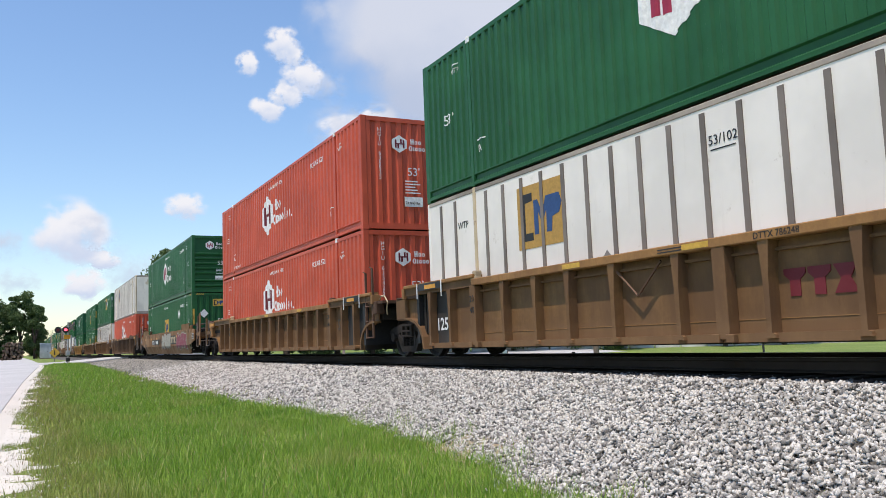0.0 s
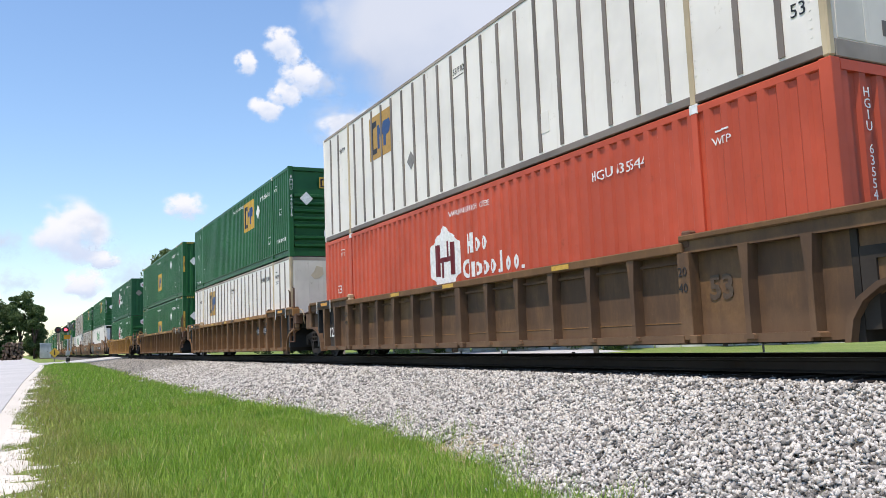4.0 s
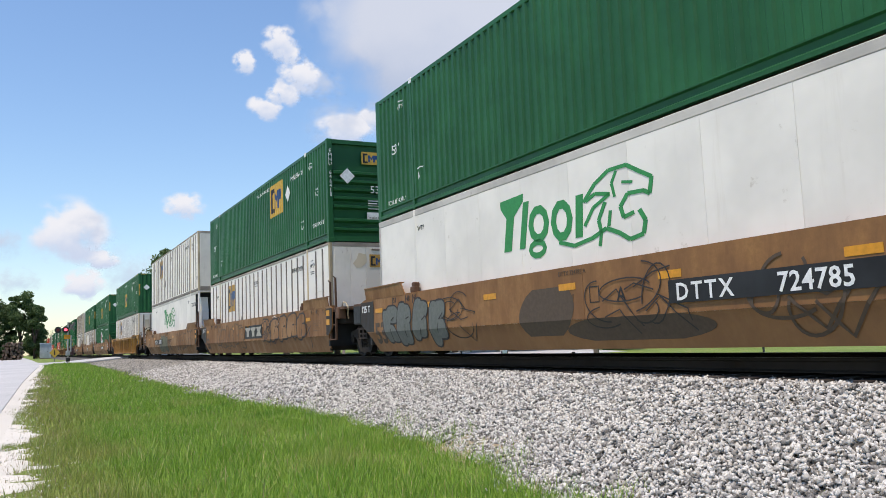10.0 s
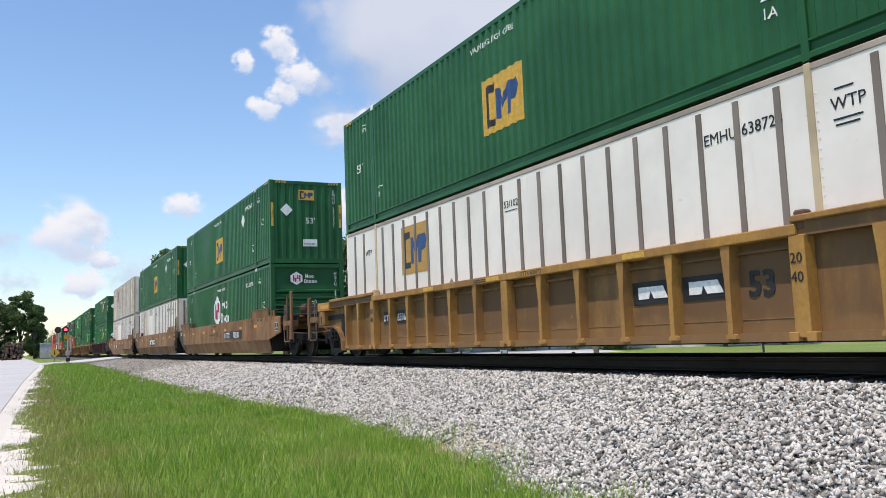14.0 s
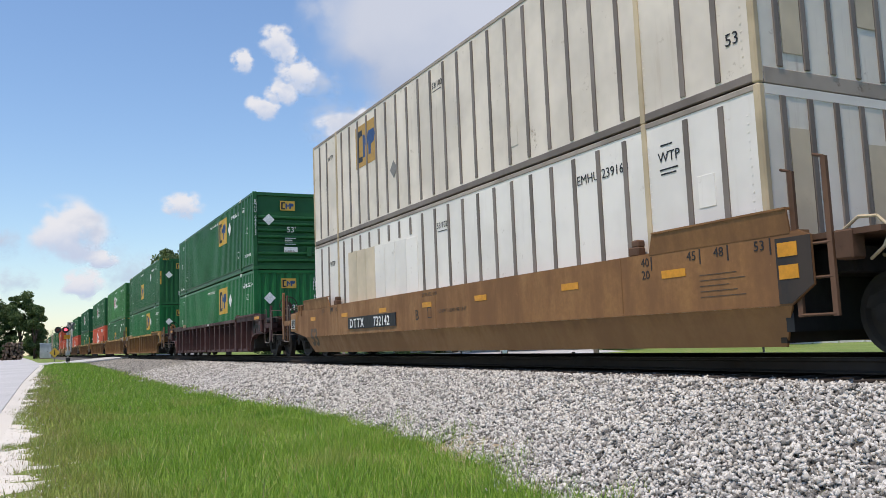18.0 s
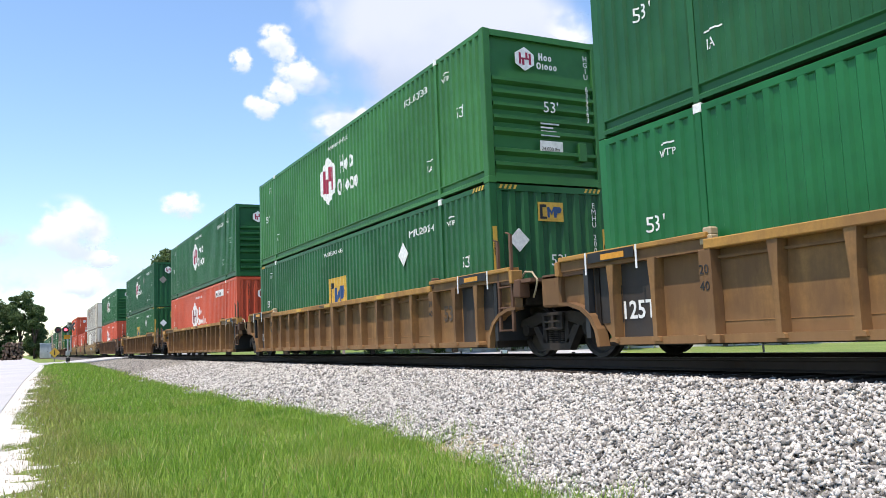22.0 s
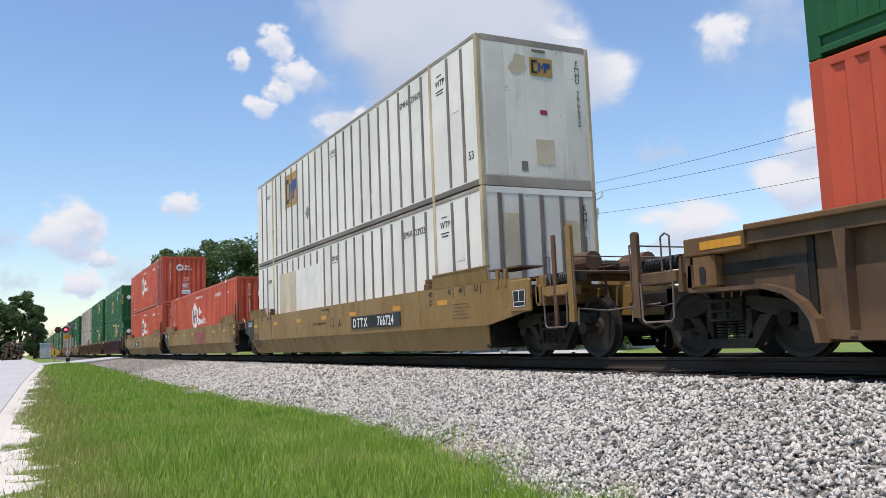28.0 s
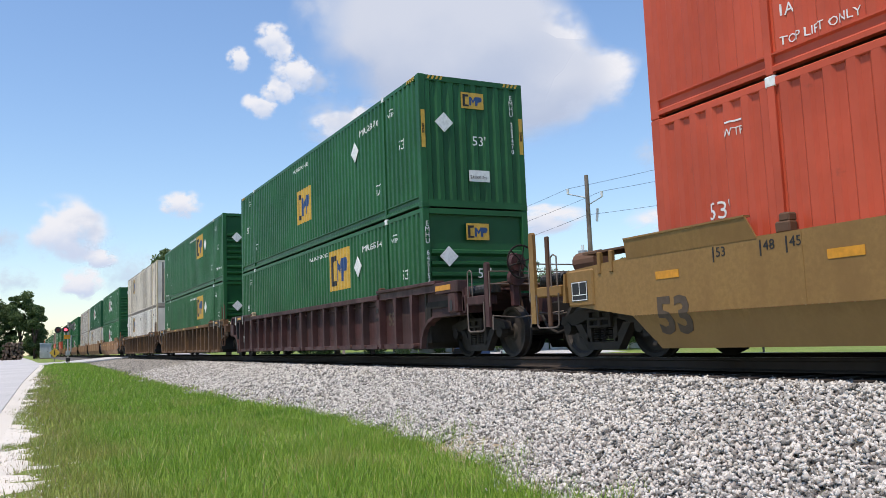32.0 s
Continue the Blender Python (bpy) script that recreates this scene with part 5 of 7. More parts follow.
sets = [stones(56000, slope_place(-16, -1.5, 4.2, 7.75), 0.0255), stones(36000, slope_place(-40, -16, 4.2, 7.75), 0.033), stones(2000, slope_place(-14, 3, 10.0, 10.6), 0.04), stones(9000, slope_place(-1.5, 9, 4.2, 7.75), 0.04), stones(2600, lambda n: fringe(n), 0.022)]
off, vs, fs = 0, [], []
for v_, f_ in sets:
    vs.append(v_)
    fs.append(f_ + off)
    off += len(v_)
heap = new("ballast_stones", raw_mesh("ballast_stones", np.concatenate(vs), np.concatenate(fs)))
heap.parent = bal
heap.data.materials.append(STONE)
tagged(heap, "grey and white crushed stones", kind="stuff")
v_, f_ = stones(15000, slope_place(-72, -28, 4.4, 7.7), 0.042)
old = new("old_ballast_stones", raw_mesh("old_ballast_stones", v_, f_))
old.parent = bal
old.data.materials.append(stone_material("dusty_ballast", (0.11, 0.103, 0.09), (0.44, 0.415, 0.365), (0.23, 0.215, 0.19), 40))
tagged(old, "dusty grey-brown crushed stones near the crossing", kind="stuff")
LOOSE = []
for i in range(6):
    v_, f_ = stones(1, lambda n: np.zeros((n, 3)), 0.045)
    me = raw_mesh("stone", v_, f_)
    me.materials.append(STONE)
    LOOSE.append(me)


for i in range(14):
    x = -5.2 - 6.5 * (i / 14) + 0.3 * math.sin(i * 12.9)
    y = 5.6 + 1.7 * ((i * 0.618) % 1.0)
    ob = part("stone", LOOSE[i % 6], None, bal)
    ob.matrix_basis = pose(x, y, float(ballast_level(np.array(x), np.array(y))) + 0.035, i * 37 % 360, i * 71 % 360, i * 53 % 360)


def track():
    t = new("railway_track")
    tagged(t, "steel rails on wooden sleepers in ballast", "railway track", kind="structure")
    prof = [(-0.07, -0.17), (0.07, -0.17), (0.07, -0.158), (0.012, -0.135), (0.01, -0.05), (0.036, -0.036), (0.036, -0.006), (0.028, 0.0), (-0.028, 0.0), (-0.036, -0.006), (-0.036, -0.036), (-0.01, -0.05), (-0.012, -0.135), (-0.07, -0.158)]
    rail_m = paint("rail_steel", (0.04, 0.03, 0.024), 0.9, (0.05, 0.028, 0.016), 0.7, 0.2)
    shine = plain("polished_rail_head", (0.3, 0.29, 0.28), 0.4, 1.0)
    for s in (-1, 1):
        bm = bmesh.new()
        ends = [[bm.verts.new((x, YC + s * 0.755 + a, b)) for a, b in prof] for x in (-900, 250)]
        n = len(prof)
        for i in range(n):
            bm.faces.new((ends[0][i], ends[0][(i + 1) % n], ends[1][(i + 1) % n], ends[1][i]))
        bmesh.ops.recalc_face_normals(bm, faces=bm.faces)
        part("rail", bm, rail_m, t)
        part("rail_head", boxes((-900, 250, YC + s * 0.755 - 0.026, YC + s * 0.755 + 0.026, -0.002, 0.001)), shine, t)
    tie = mesh_of(boxes((-0.115, 0.115, -1.3, 1.3, -0.18, 0.0), bev=0.01), "sleeper")
    tie.materials.append(paint("creosoted_wood", (0.04, 0.031, 0.025), 0.9, (0.02, 0.015, 0.012), 0.7, 0.4))
    for i in range(110):
        ob = part("sleeper", tie, None, t)
        ob.location = (-52 + i * 0.5 + 0.02 * math.sin(i * 7), YC + 0.03 * math.sin(i * 3), -0.2)
        ob.rotation_euler.z = 0.012 * math.sin(i * 5)
    part("far_sleepers", boxes(*[(-52 - 0.5 * i - 0.115, -52 - 0.5 * i + 0.115, YC - 1.3, YC + 1.3, -0.35, -0.172) for i in range(1, 80)]), tie.materials[0], t)
    return t


track()
# near-black ballast colour: the shade under the train is painted in
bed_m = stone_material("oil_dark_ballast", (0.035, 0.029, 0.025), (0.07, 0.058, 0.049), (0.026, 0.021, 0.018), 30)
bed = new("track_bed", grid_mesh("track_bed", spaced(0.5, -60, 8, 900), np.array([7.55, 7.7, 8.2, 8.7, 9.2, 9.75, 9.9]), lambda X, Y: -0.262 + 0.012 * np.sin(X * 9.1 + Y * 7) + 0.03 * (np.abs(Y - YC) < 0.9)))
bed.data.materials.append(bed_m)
tagged(bed, "ballast round the rails, the train's shade painted into its dark colour", "ballast", kind="structure")


def road_material(name, a, b):
    m, nt, p = nodes_of(name)
    v = where(nt, shift=False)
    big, fine = noise_tex(nt, v, 0.25, 5), noise_tex(nt, v, 40, 6, 0.7)
    c = mixc(nt, ramp(nt, big, 0.3, 0.7), a, b)
    c = mixc(nt, ramp(nt, fine, 0.45, 0.75), c, tuple(x * 0.7 for x in a))
    nt.links.new(c, p.inputs["Base Color"])
    p.inputs["Roughness"].default_value = 0.9
    bump(nt, p, fine, 0.3, 0.01)
    return m


ROAD = road_material("sun_bleached_concrete", (0.48, 0.475, 0.462), (0.58, 0.57, 0.555))


def strip(name, path, width_l, width_r, lift, mat, sides=True):
    """A road along a path of x and y; it lies on the ground and has kerb-like edges."""
    bm = bmesh.new()
    rows = []
    for i, (x, y) in enumerate(path):
        a, b = path[max(0, i - 1)], path[min(len(path) - 1, i + 1)]
        d = Vector((b[0] - a[0], b[1] - a[1])).normalized()
        n = Vector((-d.y, d.x))
        row = []
        for off_, dz in ((-width_r, -0.1), (-width_r, 0), (0, 0.03), (width_l, 0), (width_l, -0.1)):
            px, py = x + n.x * off_, y + n.y * off_
            z = float(ground_level(np.array(px), np.array(py))) + lift + dz
            if 3.5 < py < 14.5:
                z = max(z, -0.03 + dz)
            row.append(bm.verts.new((px, py, z)))
        rows.append(row)
    for r0, r1 in zip(rows, rows[1:]):
        for i in range(4):
            bm.faces.new((r0[i], r0[i + 1], r1[i + 1], r1[i]))
    bmesh.ops.recalc_face_normals(bm, faces=bm.faces)
    me = mesh_of(bm, name)
    me.materials.append(mat)
    ob = new(name, me)
    return tagged(ob, kind="structure")


# road beside the line; it bends over the crossing
edge = [(90, -4.2), (40, -2.6), (10, -1.3), (0, -0.95), (-10, -0.7), (-20, -0.48), (-36, -0.05), (-50, 0.4), (-66, 1.0), (-90, 1.2), (-130, 1.0), (-260, 0.0), (-700, -4)]
road = strip("road", edge, 7.5, 0.0, 0.02, ROAD)
tagged(road, "pale sun-bleached road beside the railway", "road")
cross = strip("crossing_road", [(-82, -3), (-82, 3), (-82, 8.7), (-82, 14), (-82, 22), (-80, 60)], 7.0, 7.0, 0.03, ROAD)
tagged(cross, "pale road over the level crossing", "road")
back = strip("back_road", [(-160, 21.6), (-90, 21.6), (-40, 21.6), (20, 21.6), (120, 21.6)], 3.0, 3.0, 0.02, road_material("grey_asphalt", (0.07, 0.07, 0.07), (0.1, 0.1, 0.098)))
tagged(back, "narrow asphalt road beyond the track", "road")


def road_edge(x):
    return np.interp(x, [p[0] for p in edge[::-1]], [p[1] for p in edge[::-1]])


def sand_field(x, y):
    """Above zero where bare sand shows beside the road."""
    off_ = y - road_edge(x)
    return 2.0 * (lattice(x, y, 0.8, 31) - 0.5) + 0.33 - 0.85 * np.clip(off_, 0, 9)


def shoulder():
    """Scatter of pale gravel between road and grass."""
    def place(n):
        x = -3 - 43 * rng.uniform(0, 1, n) ** 2
        e = np.interp(x, [p[0] for p in edge[::-1]], [p[1] for p in edge[::-1]])
        y = e + np.abs(rng.normal(0, 0.42, n)) + 0.12 * np.sin(x * 1.7) - 0.1
        return np.stack([x, y, ground_level(x, y) + 0.005], -1)
    v_, f_ = stones(7000, place, 0.011)
    ob = new("roadside_gravel", raw_mesh("roadside_gravel", v_, f_))
    ob.data.materials.append(LIME)
    tagged(ob, "pale loose gravel along the road's edge", "gravel", kind="stuff")
    # bare patches of pale sand that break through the verge's edge
    xs, across = np.arange(-50, -3, 0.06), np.arange(-0.15, 1.75, 0.05)
    X, A = np.meshgrid(xs, across, indexing="ij")
    Y = road_edge(X) + A
    Z = ground_level(X, Y) - 0.02 + np.clip(sand_field(X, Y) * 0.12, -0.05, 0.03) + 0.006 * lattice(X, Y, 0.12, 21)
    idx = np.arange(X.size).reshape(X.shape)
    f = np.stack([idx[:-1, :-1], idx[1:, :-1], idx[1:, 1:], idx[:-1, 1:]], -1).reshape(-1, 4)
    me = raw_mesh("sand_patches", np.stack([X, Y, Z], -1).reshape(-1, 3), f)
    me.materials.append(LIME)
    tagged(new("sand_patches", me), "bare patches of pale sand in the verge", "sand", kind="stuff")
    # brown soil bared at the foot of the ballast
    xs, ys = np.arange(-11.5, -7.5, 0.08), np.arange(4.3, 5.9, 0.08)
    X, Y = np.meshgrid(xs, ys, indexing="ij")
    rise = 0.55 - ((X + 9.4) / 1.5) ** 2 - ((Y - 5.1) / 0.5) ** 2 + 0.9 * (lattice(X, Y, 0.5, 5) - 0.5)
    Z = np.maximum(ground_level(X, Y), ballast_level(X, Y)) + np.clip(rise * 0.08, -0.06, 0.03)
    idx = np.arange(X.size).reshape(X.shape)
    f = np.stack([idx[:-1, :-1], idx[1:, :-1], idx[1:, 1:], idx[:-1, 1:]], -1).reshape(-1, 4)
    me = raw_mesh("bare_soil", np.stack([X, Y, Z], -1).reshape(-1, 3), f)
    me.materials.append(stone_material("tan_soil", (0.2, 0.15, 0.085), (0.34, 0.27, 0.17), (0.26, 0.2, 0.12), 45))
    tagged(new("bare_soil", me), "bare tan soil at the ballast's foot", "soil", kind="stuff")
    bed = strip("gravel_shoulder", [(x, y + 0.02) for x, y in edge[2:10]], 0.05, 0.3, 0.008, LIME)
    tagged(bed, "pale gravel shoulder of the road", "shoulder")


shoulder()


def grass():
    m, nt, p = nodes_of("grass_blades")
    geo = nt.nodes.new("ShaderNodeNewGeometry").outputs["Random Per Island"]
    v = where(nt, shift=False)
    patch = noise_tex(nt, v, 0.5, 4)
    c = mixc(nt, geo, (0.12, 0.26, 0.026), (0.39, 0.56, 0.08))
    dark = mixc(nt, geo, (0.085, 0.21, 0.02), (0.27, 0.45, 0.055))
    c = mixc(nt, ramp(nt, noise_tex(nt, v, 1.3, 5), 0.5, 0.68), c, dark)
    c = mixc(nt, ramp(nt, patch, 0.55, 0.78), c, (0.36, 0.42, 0.1))
    # trodden strip beside the road, browned and thin
    wide_ = add(nt, "Math", i0=noise_tex(nt, v, 0.55, 5, 0.65), i1=2.6)
    wide_.operation = "MULTIPLY"
    off_road = add(nt, "Math", i0=add(nt, "SeparateXYZ", Vector=v).outputs["Y"], i1=wide_.outputs[0])
    brown_ = add(nt, "Math", i0=ramp(nt, off_road.outputs[0], 3.0, 1.8), i1=0.55)
    brown_.operation = "MULTIPLY"
    c = mixc(nt, brown_.outputs[0], c, mixc(nt, geo, (0.27, 0.22, 0.06), (0.52, 0.43, 0.16)))
    dry = ramp(nt, geo, 0.93, 0.97)
    c = mixc(nt, dry, c, (0.55, 0.47, 0.22))
    nt.links.new(c, p.inputs["Base Color"])
    p.inputs["Roughness"].default_value = 0.55
    tr = add(nt, "BsdfTranslucent", Color=c)
    mx = add(nt, "MixShader", i0=0.3, i1=p.outputs[0], i2=tr.outputs[0])
    nt.links.new(mx.outputs[0], nt.nodes["Material Output"].inputs[0])

    def blades(n, x0, x1, tall, wide, seed, dry_=False):
        r = np.random.default_rng(seed)
        x = r.uniform(x0, x1, n)
        e = np.interp(x, [q[0] for q in edge[::-1]], [q[1] for q in edge[::-1]])
        lo, hi = e + 0.22 + 0.25 * np.sin(x * 1.1) * np.sin(x * 0.37), grass_edge(x) + 0.25
        u = r.uniform(0, 1, n)
        y = lo + (hi - lo) * u
        bare = 0.5 + 0.5 * np.sin(x * 1.3 + 2 * np.sin(y * 2.1)) * np.sin(y * 1.9 + x * 0.4)
        keep = (sand_field(x, y) < 0.02) & (r.uniform(0, 1, n) < np.clip((y - lo) / 0.9, 0.25, 1) * (0.45 + 0.55 * bare)) & (r.uniform(0, 1, n) < np.clip((hi - y) / 0.5, 0.15, 1))
        if dry_:
            brown = np.exp(-((y - lo - 0.5) / 0.5) ** 2) * (0.4 + 0.6 * np.sin(x * 0.23 + 1) ** 2) + 0.8 * np.exp(-((hi - y) / 0.3) ** 2) + 0.05
            keep = r.uniform(0, 1, n) < brown * 0.55
        x, y, lo = x[keep], y[keep], lo[keep]
        n = len(x)
        z = np.maximum(ground_level(x, y), np.where(y > 4.2, ballast_level(x, y), -9)) - 0.02
        h = tall * r.uniform(0.35, 1.25, n) * (0.45 + 1.3 * np.clip(lattice(x, y, 0.8, 8), 0.1, 0.9)) * np.clip(0.45 + (y - lo) / 2.2, 0.4, 1.0)
        a = r.uniform(0, 2 * np.pi, n)
        w = wide * r.uniform(0.7, 1.3, n)
        la, ll = r.uniform(0, 2 * np.pi, n), h * r.uniform(0.1, 0.75, n)
        dx, dy = np.cos(a) * w, np.sin(a) * w
        mx_, my_ = x + np.cos(la) * ll * 0.35, y + np.sin(la) * ll * 0.35
        tx, ty = x + np.cos(la) * ll, y + np.sin(la) * ll
        co = np.stack([np.stack([x - dx, y - dy, z], -1), np.stack([x + dx, y + dy, z], -1), np.stack([mx_ + dx * 0.7, my_ + dy * 0.7, z + h * 0.6], -1), np.stack([mx_ - dx * 0.7, my_ - dy * 0.7, z + h * 0.6], -1), np.stack([tx, ty, z + h], -1)], 1)
        i = 5 * np.arange(n)[:, None]
        f = np.concatenate([i + np.array([[0, 1, 2]]), i + np.array([[0, 2, 3]]), i + np.array([[3, 2, 4]])])
        return co.reshape(-1, 3), f
    vs_, fs_, o = [], [], 0
    for args in ((150000, -17, -3, 0.1, 0.0034, 1), (9000, -13, -4, 0.22, 0.0036, 11), (45000, -3, 9, 0.11, 0.006, 7), (90000, -32, -17, 0.12, 0.006, 2), (36000, -75, -32, 0.14, 0.012, 3)):
        v_, f_ = blades(*args)
        vs_.append(v_)
        fs_.append(f_ + o)
        o += len(v_)
    ob = new("grass", raw_mesh("grass", np.concatenate(vs_), np.concatenate(fs_)))
    ob.data.materials.append(m)
    tagged(ob, "bright green roadside grass with dry stalks", "grass", kind="stuff")
    v1, f1 = blades(26000, -17, -3, 0.12, 0.0028, 4, True)
    v2, f2 = blades(30000, -45, -17, 0.13, 0.006, 5, True)
    ob = new("dry_grass", raw_mesh("dry_grass", np.concatenate([v1, v2]), np.concatenate([f1, f2 + len(v1)])))
    m, nt, p = nodes_of("straw")
    geo = nt.nodes.new("ShaderNodeNewGeometry").outputs["Random Per Island"]
    nt.links.new(mixc(nt, geo, (0.22, 0.16, 0.08), (0.5, 0.42, 0.25)), p.inputs["Base Color"])
    p.inputs["Roughness"].default_value = 0.8
    ob.data.materials.append(m)
    tagged(ob, "dry straw-brown grass along the verge's edges", "grass", kind="stuff")


grass()


# ---- trees ----
def leaf_material(name, a, b):
    m, nt, p = nodes_of(name)
    geo = nt.nodes.new("ShaderNodeNewGeometry").outputs["Random Per Island"]
    c = mixc(nt, geo, a, b)
    nt.links.new(c, p.inputs["Base Color"])
    p.inputs["Roughness"].default_value = 0.6
    tr = add(nt, "BsdfTranslucent", Color=c)
    mx = add(nt, "MixShader", i0=0.25, i1=p.outputs[0], i2=tr.outputs[0])
    nt.links.new(mx.outputs[0], nt.nodes["Material Output"].inputs[0])
    return m


LEAF = leaf_material("oak_leaves", (0.06, 0.11, 0.036), (0.15, 0.215, 0.072))
BARK = paint("bark", (0.1, 0.075, 0.055), 0.9, (0.04, 0.03, 0.025), 0.6, 0.3)


def tree(x, y, tall, wide, seed, leaves=16000, label="broad green oak at the field's edge"):
    r = np.random.default_rng(seed)
    z = float(ground_level(np.array(x), np.array(y)))
    t = new("tree")
    t.location = (x, y, z - 0.1)
    tagged(t, label, "tree", "trees round the place")
    bm = bmesh.new()
    rod(bm, (0, 0, 0), (0.1, 0.05, tall * 0.38), tall * 0.026, 9, tall * 0.017)
    tips = []
    for i in range(9):
        a = i * 2.4 + r.uniform(-0.4, 0.4)
        z0 = tall * r.uniform(0.2, 0.42)
        end = Vector((math.cos(a) * wide * r.uniform(0.2, 0.4), math.sin(a) * wide * r.uniform(0.2, 0.4), tall * r.uniform(0.5, 0.86)))
        rod(bm, (0, 0, z0), end, tall * 0.012, 6, tall * 0.004)
        tips.append(end)
    part("trunk", bm, BARK, t)
    # clumps round the limbs' ends, each a cloud of leaf sprays
    cl = [(tip, wide * r.uniform(0.13, 0.24)) for tip in tips]
    for i in range(46):
        a, b = r.uniform(0, 2 * np.pi), r.uniform(0, 1)
        rad = wide * 0.5 * (1 - 0.75 * abs(b - 0.35)) * r.uniform(0.55, 1.0)
        cl.append((Vector((math.cos(a) * rad, math.sin(a) * rad, tall * (0.04 + 0.92 * b))), wide * r.uniform(0.08, 0.19)))
    per = leaves * 2 // len(cl)
    cs, s0 = [], max(0.12, tall * 0.0125)
    for c, rad in cl:
        d = r.normal(size=(per, 3))
        d /= np.linalg.norm(d, axis=1, keepdims=True)
        cs.append(np.array(c) + d * (rad * r.uniform(0.45, 1.08, (per, 1))) * np.array([1, 1, 0.75]))
    c = np.concatenate(cs)
    n = len(c)
    u = r.normal(size=(n, 3))
    u /= np.linalg.norm(u, axis=1, keepdims=True)
    w = np.cross(u, r.normal(size=(n, 3)))
    w /= np.linalg.norm(w, axis=1, keepdims=True)
    s = s0 * r.uniform(0.5, 1.3, (n, 1))
    co = np.stack([c - u * s, c - w * s * 0.6, c + u * s, c + w * s * 0.6], 1).reshape(-1, 3)
    f = np.arange(4 * n).reshape(-1, 4)
    me = raw_mesh("crown", co, f)
    me.materials.append(LEAF)
    part("crown", me, None, t)
    return t
# trees beyond the line, beyond the road and at the far end of the line
for i, (x, y, tall, wide) in enumerate([(-102, 16.5, 13.4, 9), (-101, 22, 14.6, 10), (-97, 28, 15.8, 10), (-94.5, 33.5, 15.2, 9), (-90, 40, 13.2, 8), (-88, 46, 14.6, 9), (-86, 53, 12.4, 7.5), (-80, 64, 11.2, 8), (-73.5, 75, 12.6, 7), (-70.5, 81.5, 12, 6.5), (-92, 37, 11.5, 8), (-84, 58, 10, 8)]):
    tree(x, y, tall, wide, 100 + i)
for i, (x, y, tall, wide) in enumerate([(-196, -12, 12, 11), (-202, -6, 12.8, 9), (-200, -0.8, 14.6, 7), (-198, 2.0, 11.5, 4.6), (-190, -19, 11, 12), (-206, 2.6, 7.5, 4)]):
    tree(x, y, tall, wide, 200 + i, 20000, label="tall dark green tree beyond the road")
for i, (x, y, tall, wide) in enumerate([(-380, 8, 11, 12), (-395, 16, 13, 13), (-410, 26, 12, 14), (-420, -2, 10, 12)]):
    tree(x, y, tall, wide, 300 + i, 1200, label="distant green tree beside the line")


def far_wood():
    """A low wood all round, far off."""
    r = np.random.default_rng(9)
    n = 26000
    a = r.uniform(0, 2 * np.pi, n)
    d = r.uniform(480, 620, n)
    keep = np.abs(np.sin(a - np.pi)) * d > 35
    a, d = a[keep], d[keep]
    n = len(a)
    h = (7 + 5 * np.sin(a * 37) * np.sin(a * 11)) * np.sqrt(r.uniform(0, 1, n))
    c = np.stack([np.cos(a) * d, np.sin(a) * d, h - 1.5], -1)
    u = r.normal(size=(n, 3))
    u /= np.linalg.norm(u, axis=1, keepdims=True)
    w = np.cross(u, r.normal(size=(n, 3)))
    w /= np.linalg.norm(w, axis=1, keepdims=True)
    s = r.uniform(1.0, 2.6, (n, 1))
    me = raw_mesh("far_wood", np.stack([c - u * s, c - w * s, c + u * s, c + w * s], 1).reshape(-1, 3), np.arange(4 * n).reshape(-1, 4))
    me.materials.append(LEAF)
    tagged(new("far_wood", me), "far green woods on the horizon", "woods", kind="stuff")


far_wood()


# ---- things beside the line ----
def crossing_signal(x, y):
    s = new("crossing_signal")
    z = float(ground_level(np.array(x), np.array(y)))
    s.location = (x, y, z - 0.3)
    tagged(s, "level crossing signal with crossbuck and lit red lamp", "crossing signal")
    alu, blk = plain("galvanised_mast", (0.4, 0.4, 0.4), 0.45, 0.6), BLACK
    part("mast", rods([((0, 0, 0), (0, 0, 3.6))], 0.06, 12), alu, s)
    part("base_box", boxes((-0.12, 0.12, -0.12, 0.12, 0.0, 0.2), bev=0.03), alu, s)
    part("light_arm", rods([((0, -0.9, 3.02), (0, 0.2, 3.02))], 0.035), alu, s)
    for k, yy in enumerate((-0.72, -0.18)):
        part("lamp_hood", rods([((0.0, yy, 3.02), (0.14, yy, 3.02))], 0.25, 20), blk, s, "black round lamp backing")
        part("lamp", rods([((0.14, yy, 3.02), (0.18, yy, 3.02))], 0.11, 16), RED_ON if k == 1 else RED_OFF, s, "lit red lamp" if k == 1 else "dark red lamp")
    for sg in (-1, 1):
        bm = boxes((0.05, 0.08, -0.42, 0.42, -0.08, 0.08))
        ob = part("crossbuck_board", bm, GREY_P, s)
        ob.matrix_basis = pose(0.02 * sg, 0.2, 3.25, 45 * sg, 0, 50)
    part("track_sign", boxes((0.06, 0.09, -0.3, 0.16, 2.3, 2.62)), MARK_O, s, "amber plate under the lamps")
    part("gate_gear", boxes((-0.15, 0.12, -0.16, 0.16, 1.0, 1.4), bev=0.04), alu, s)
    part("gate_arm", rods([((0.05, 0.2, 1.25), (0.1, 0.22, 2.6))], 0.05, 8, ), alu, s)
    part("counterweight", boxes((-0.1, 0.2, -0.15, 0.15, 0.55, 0.85), bev=0.04), BLACK, s)
    return s


RED_ON = glow("lit_red_lens", (1.0, 0.05, 0.08), 6.0)
RED_OFF = plain("dark_red_lens", (0.1, 0.01, 0.012), 0.3)
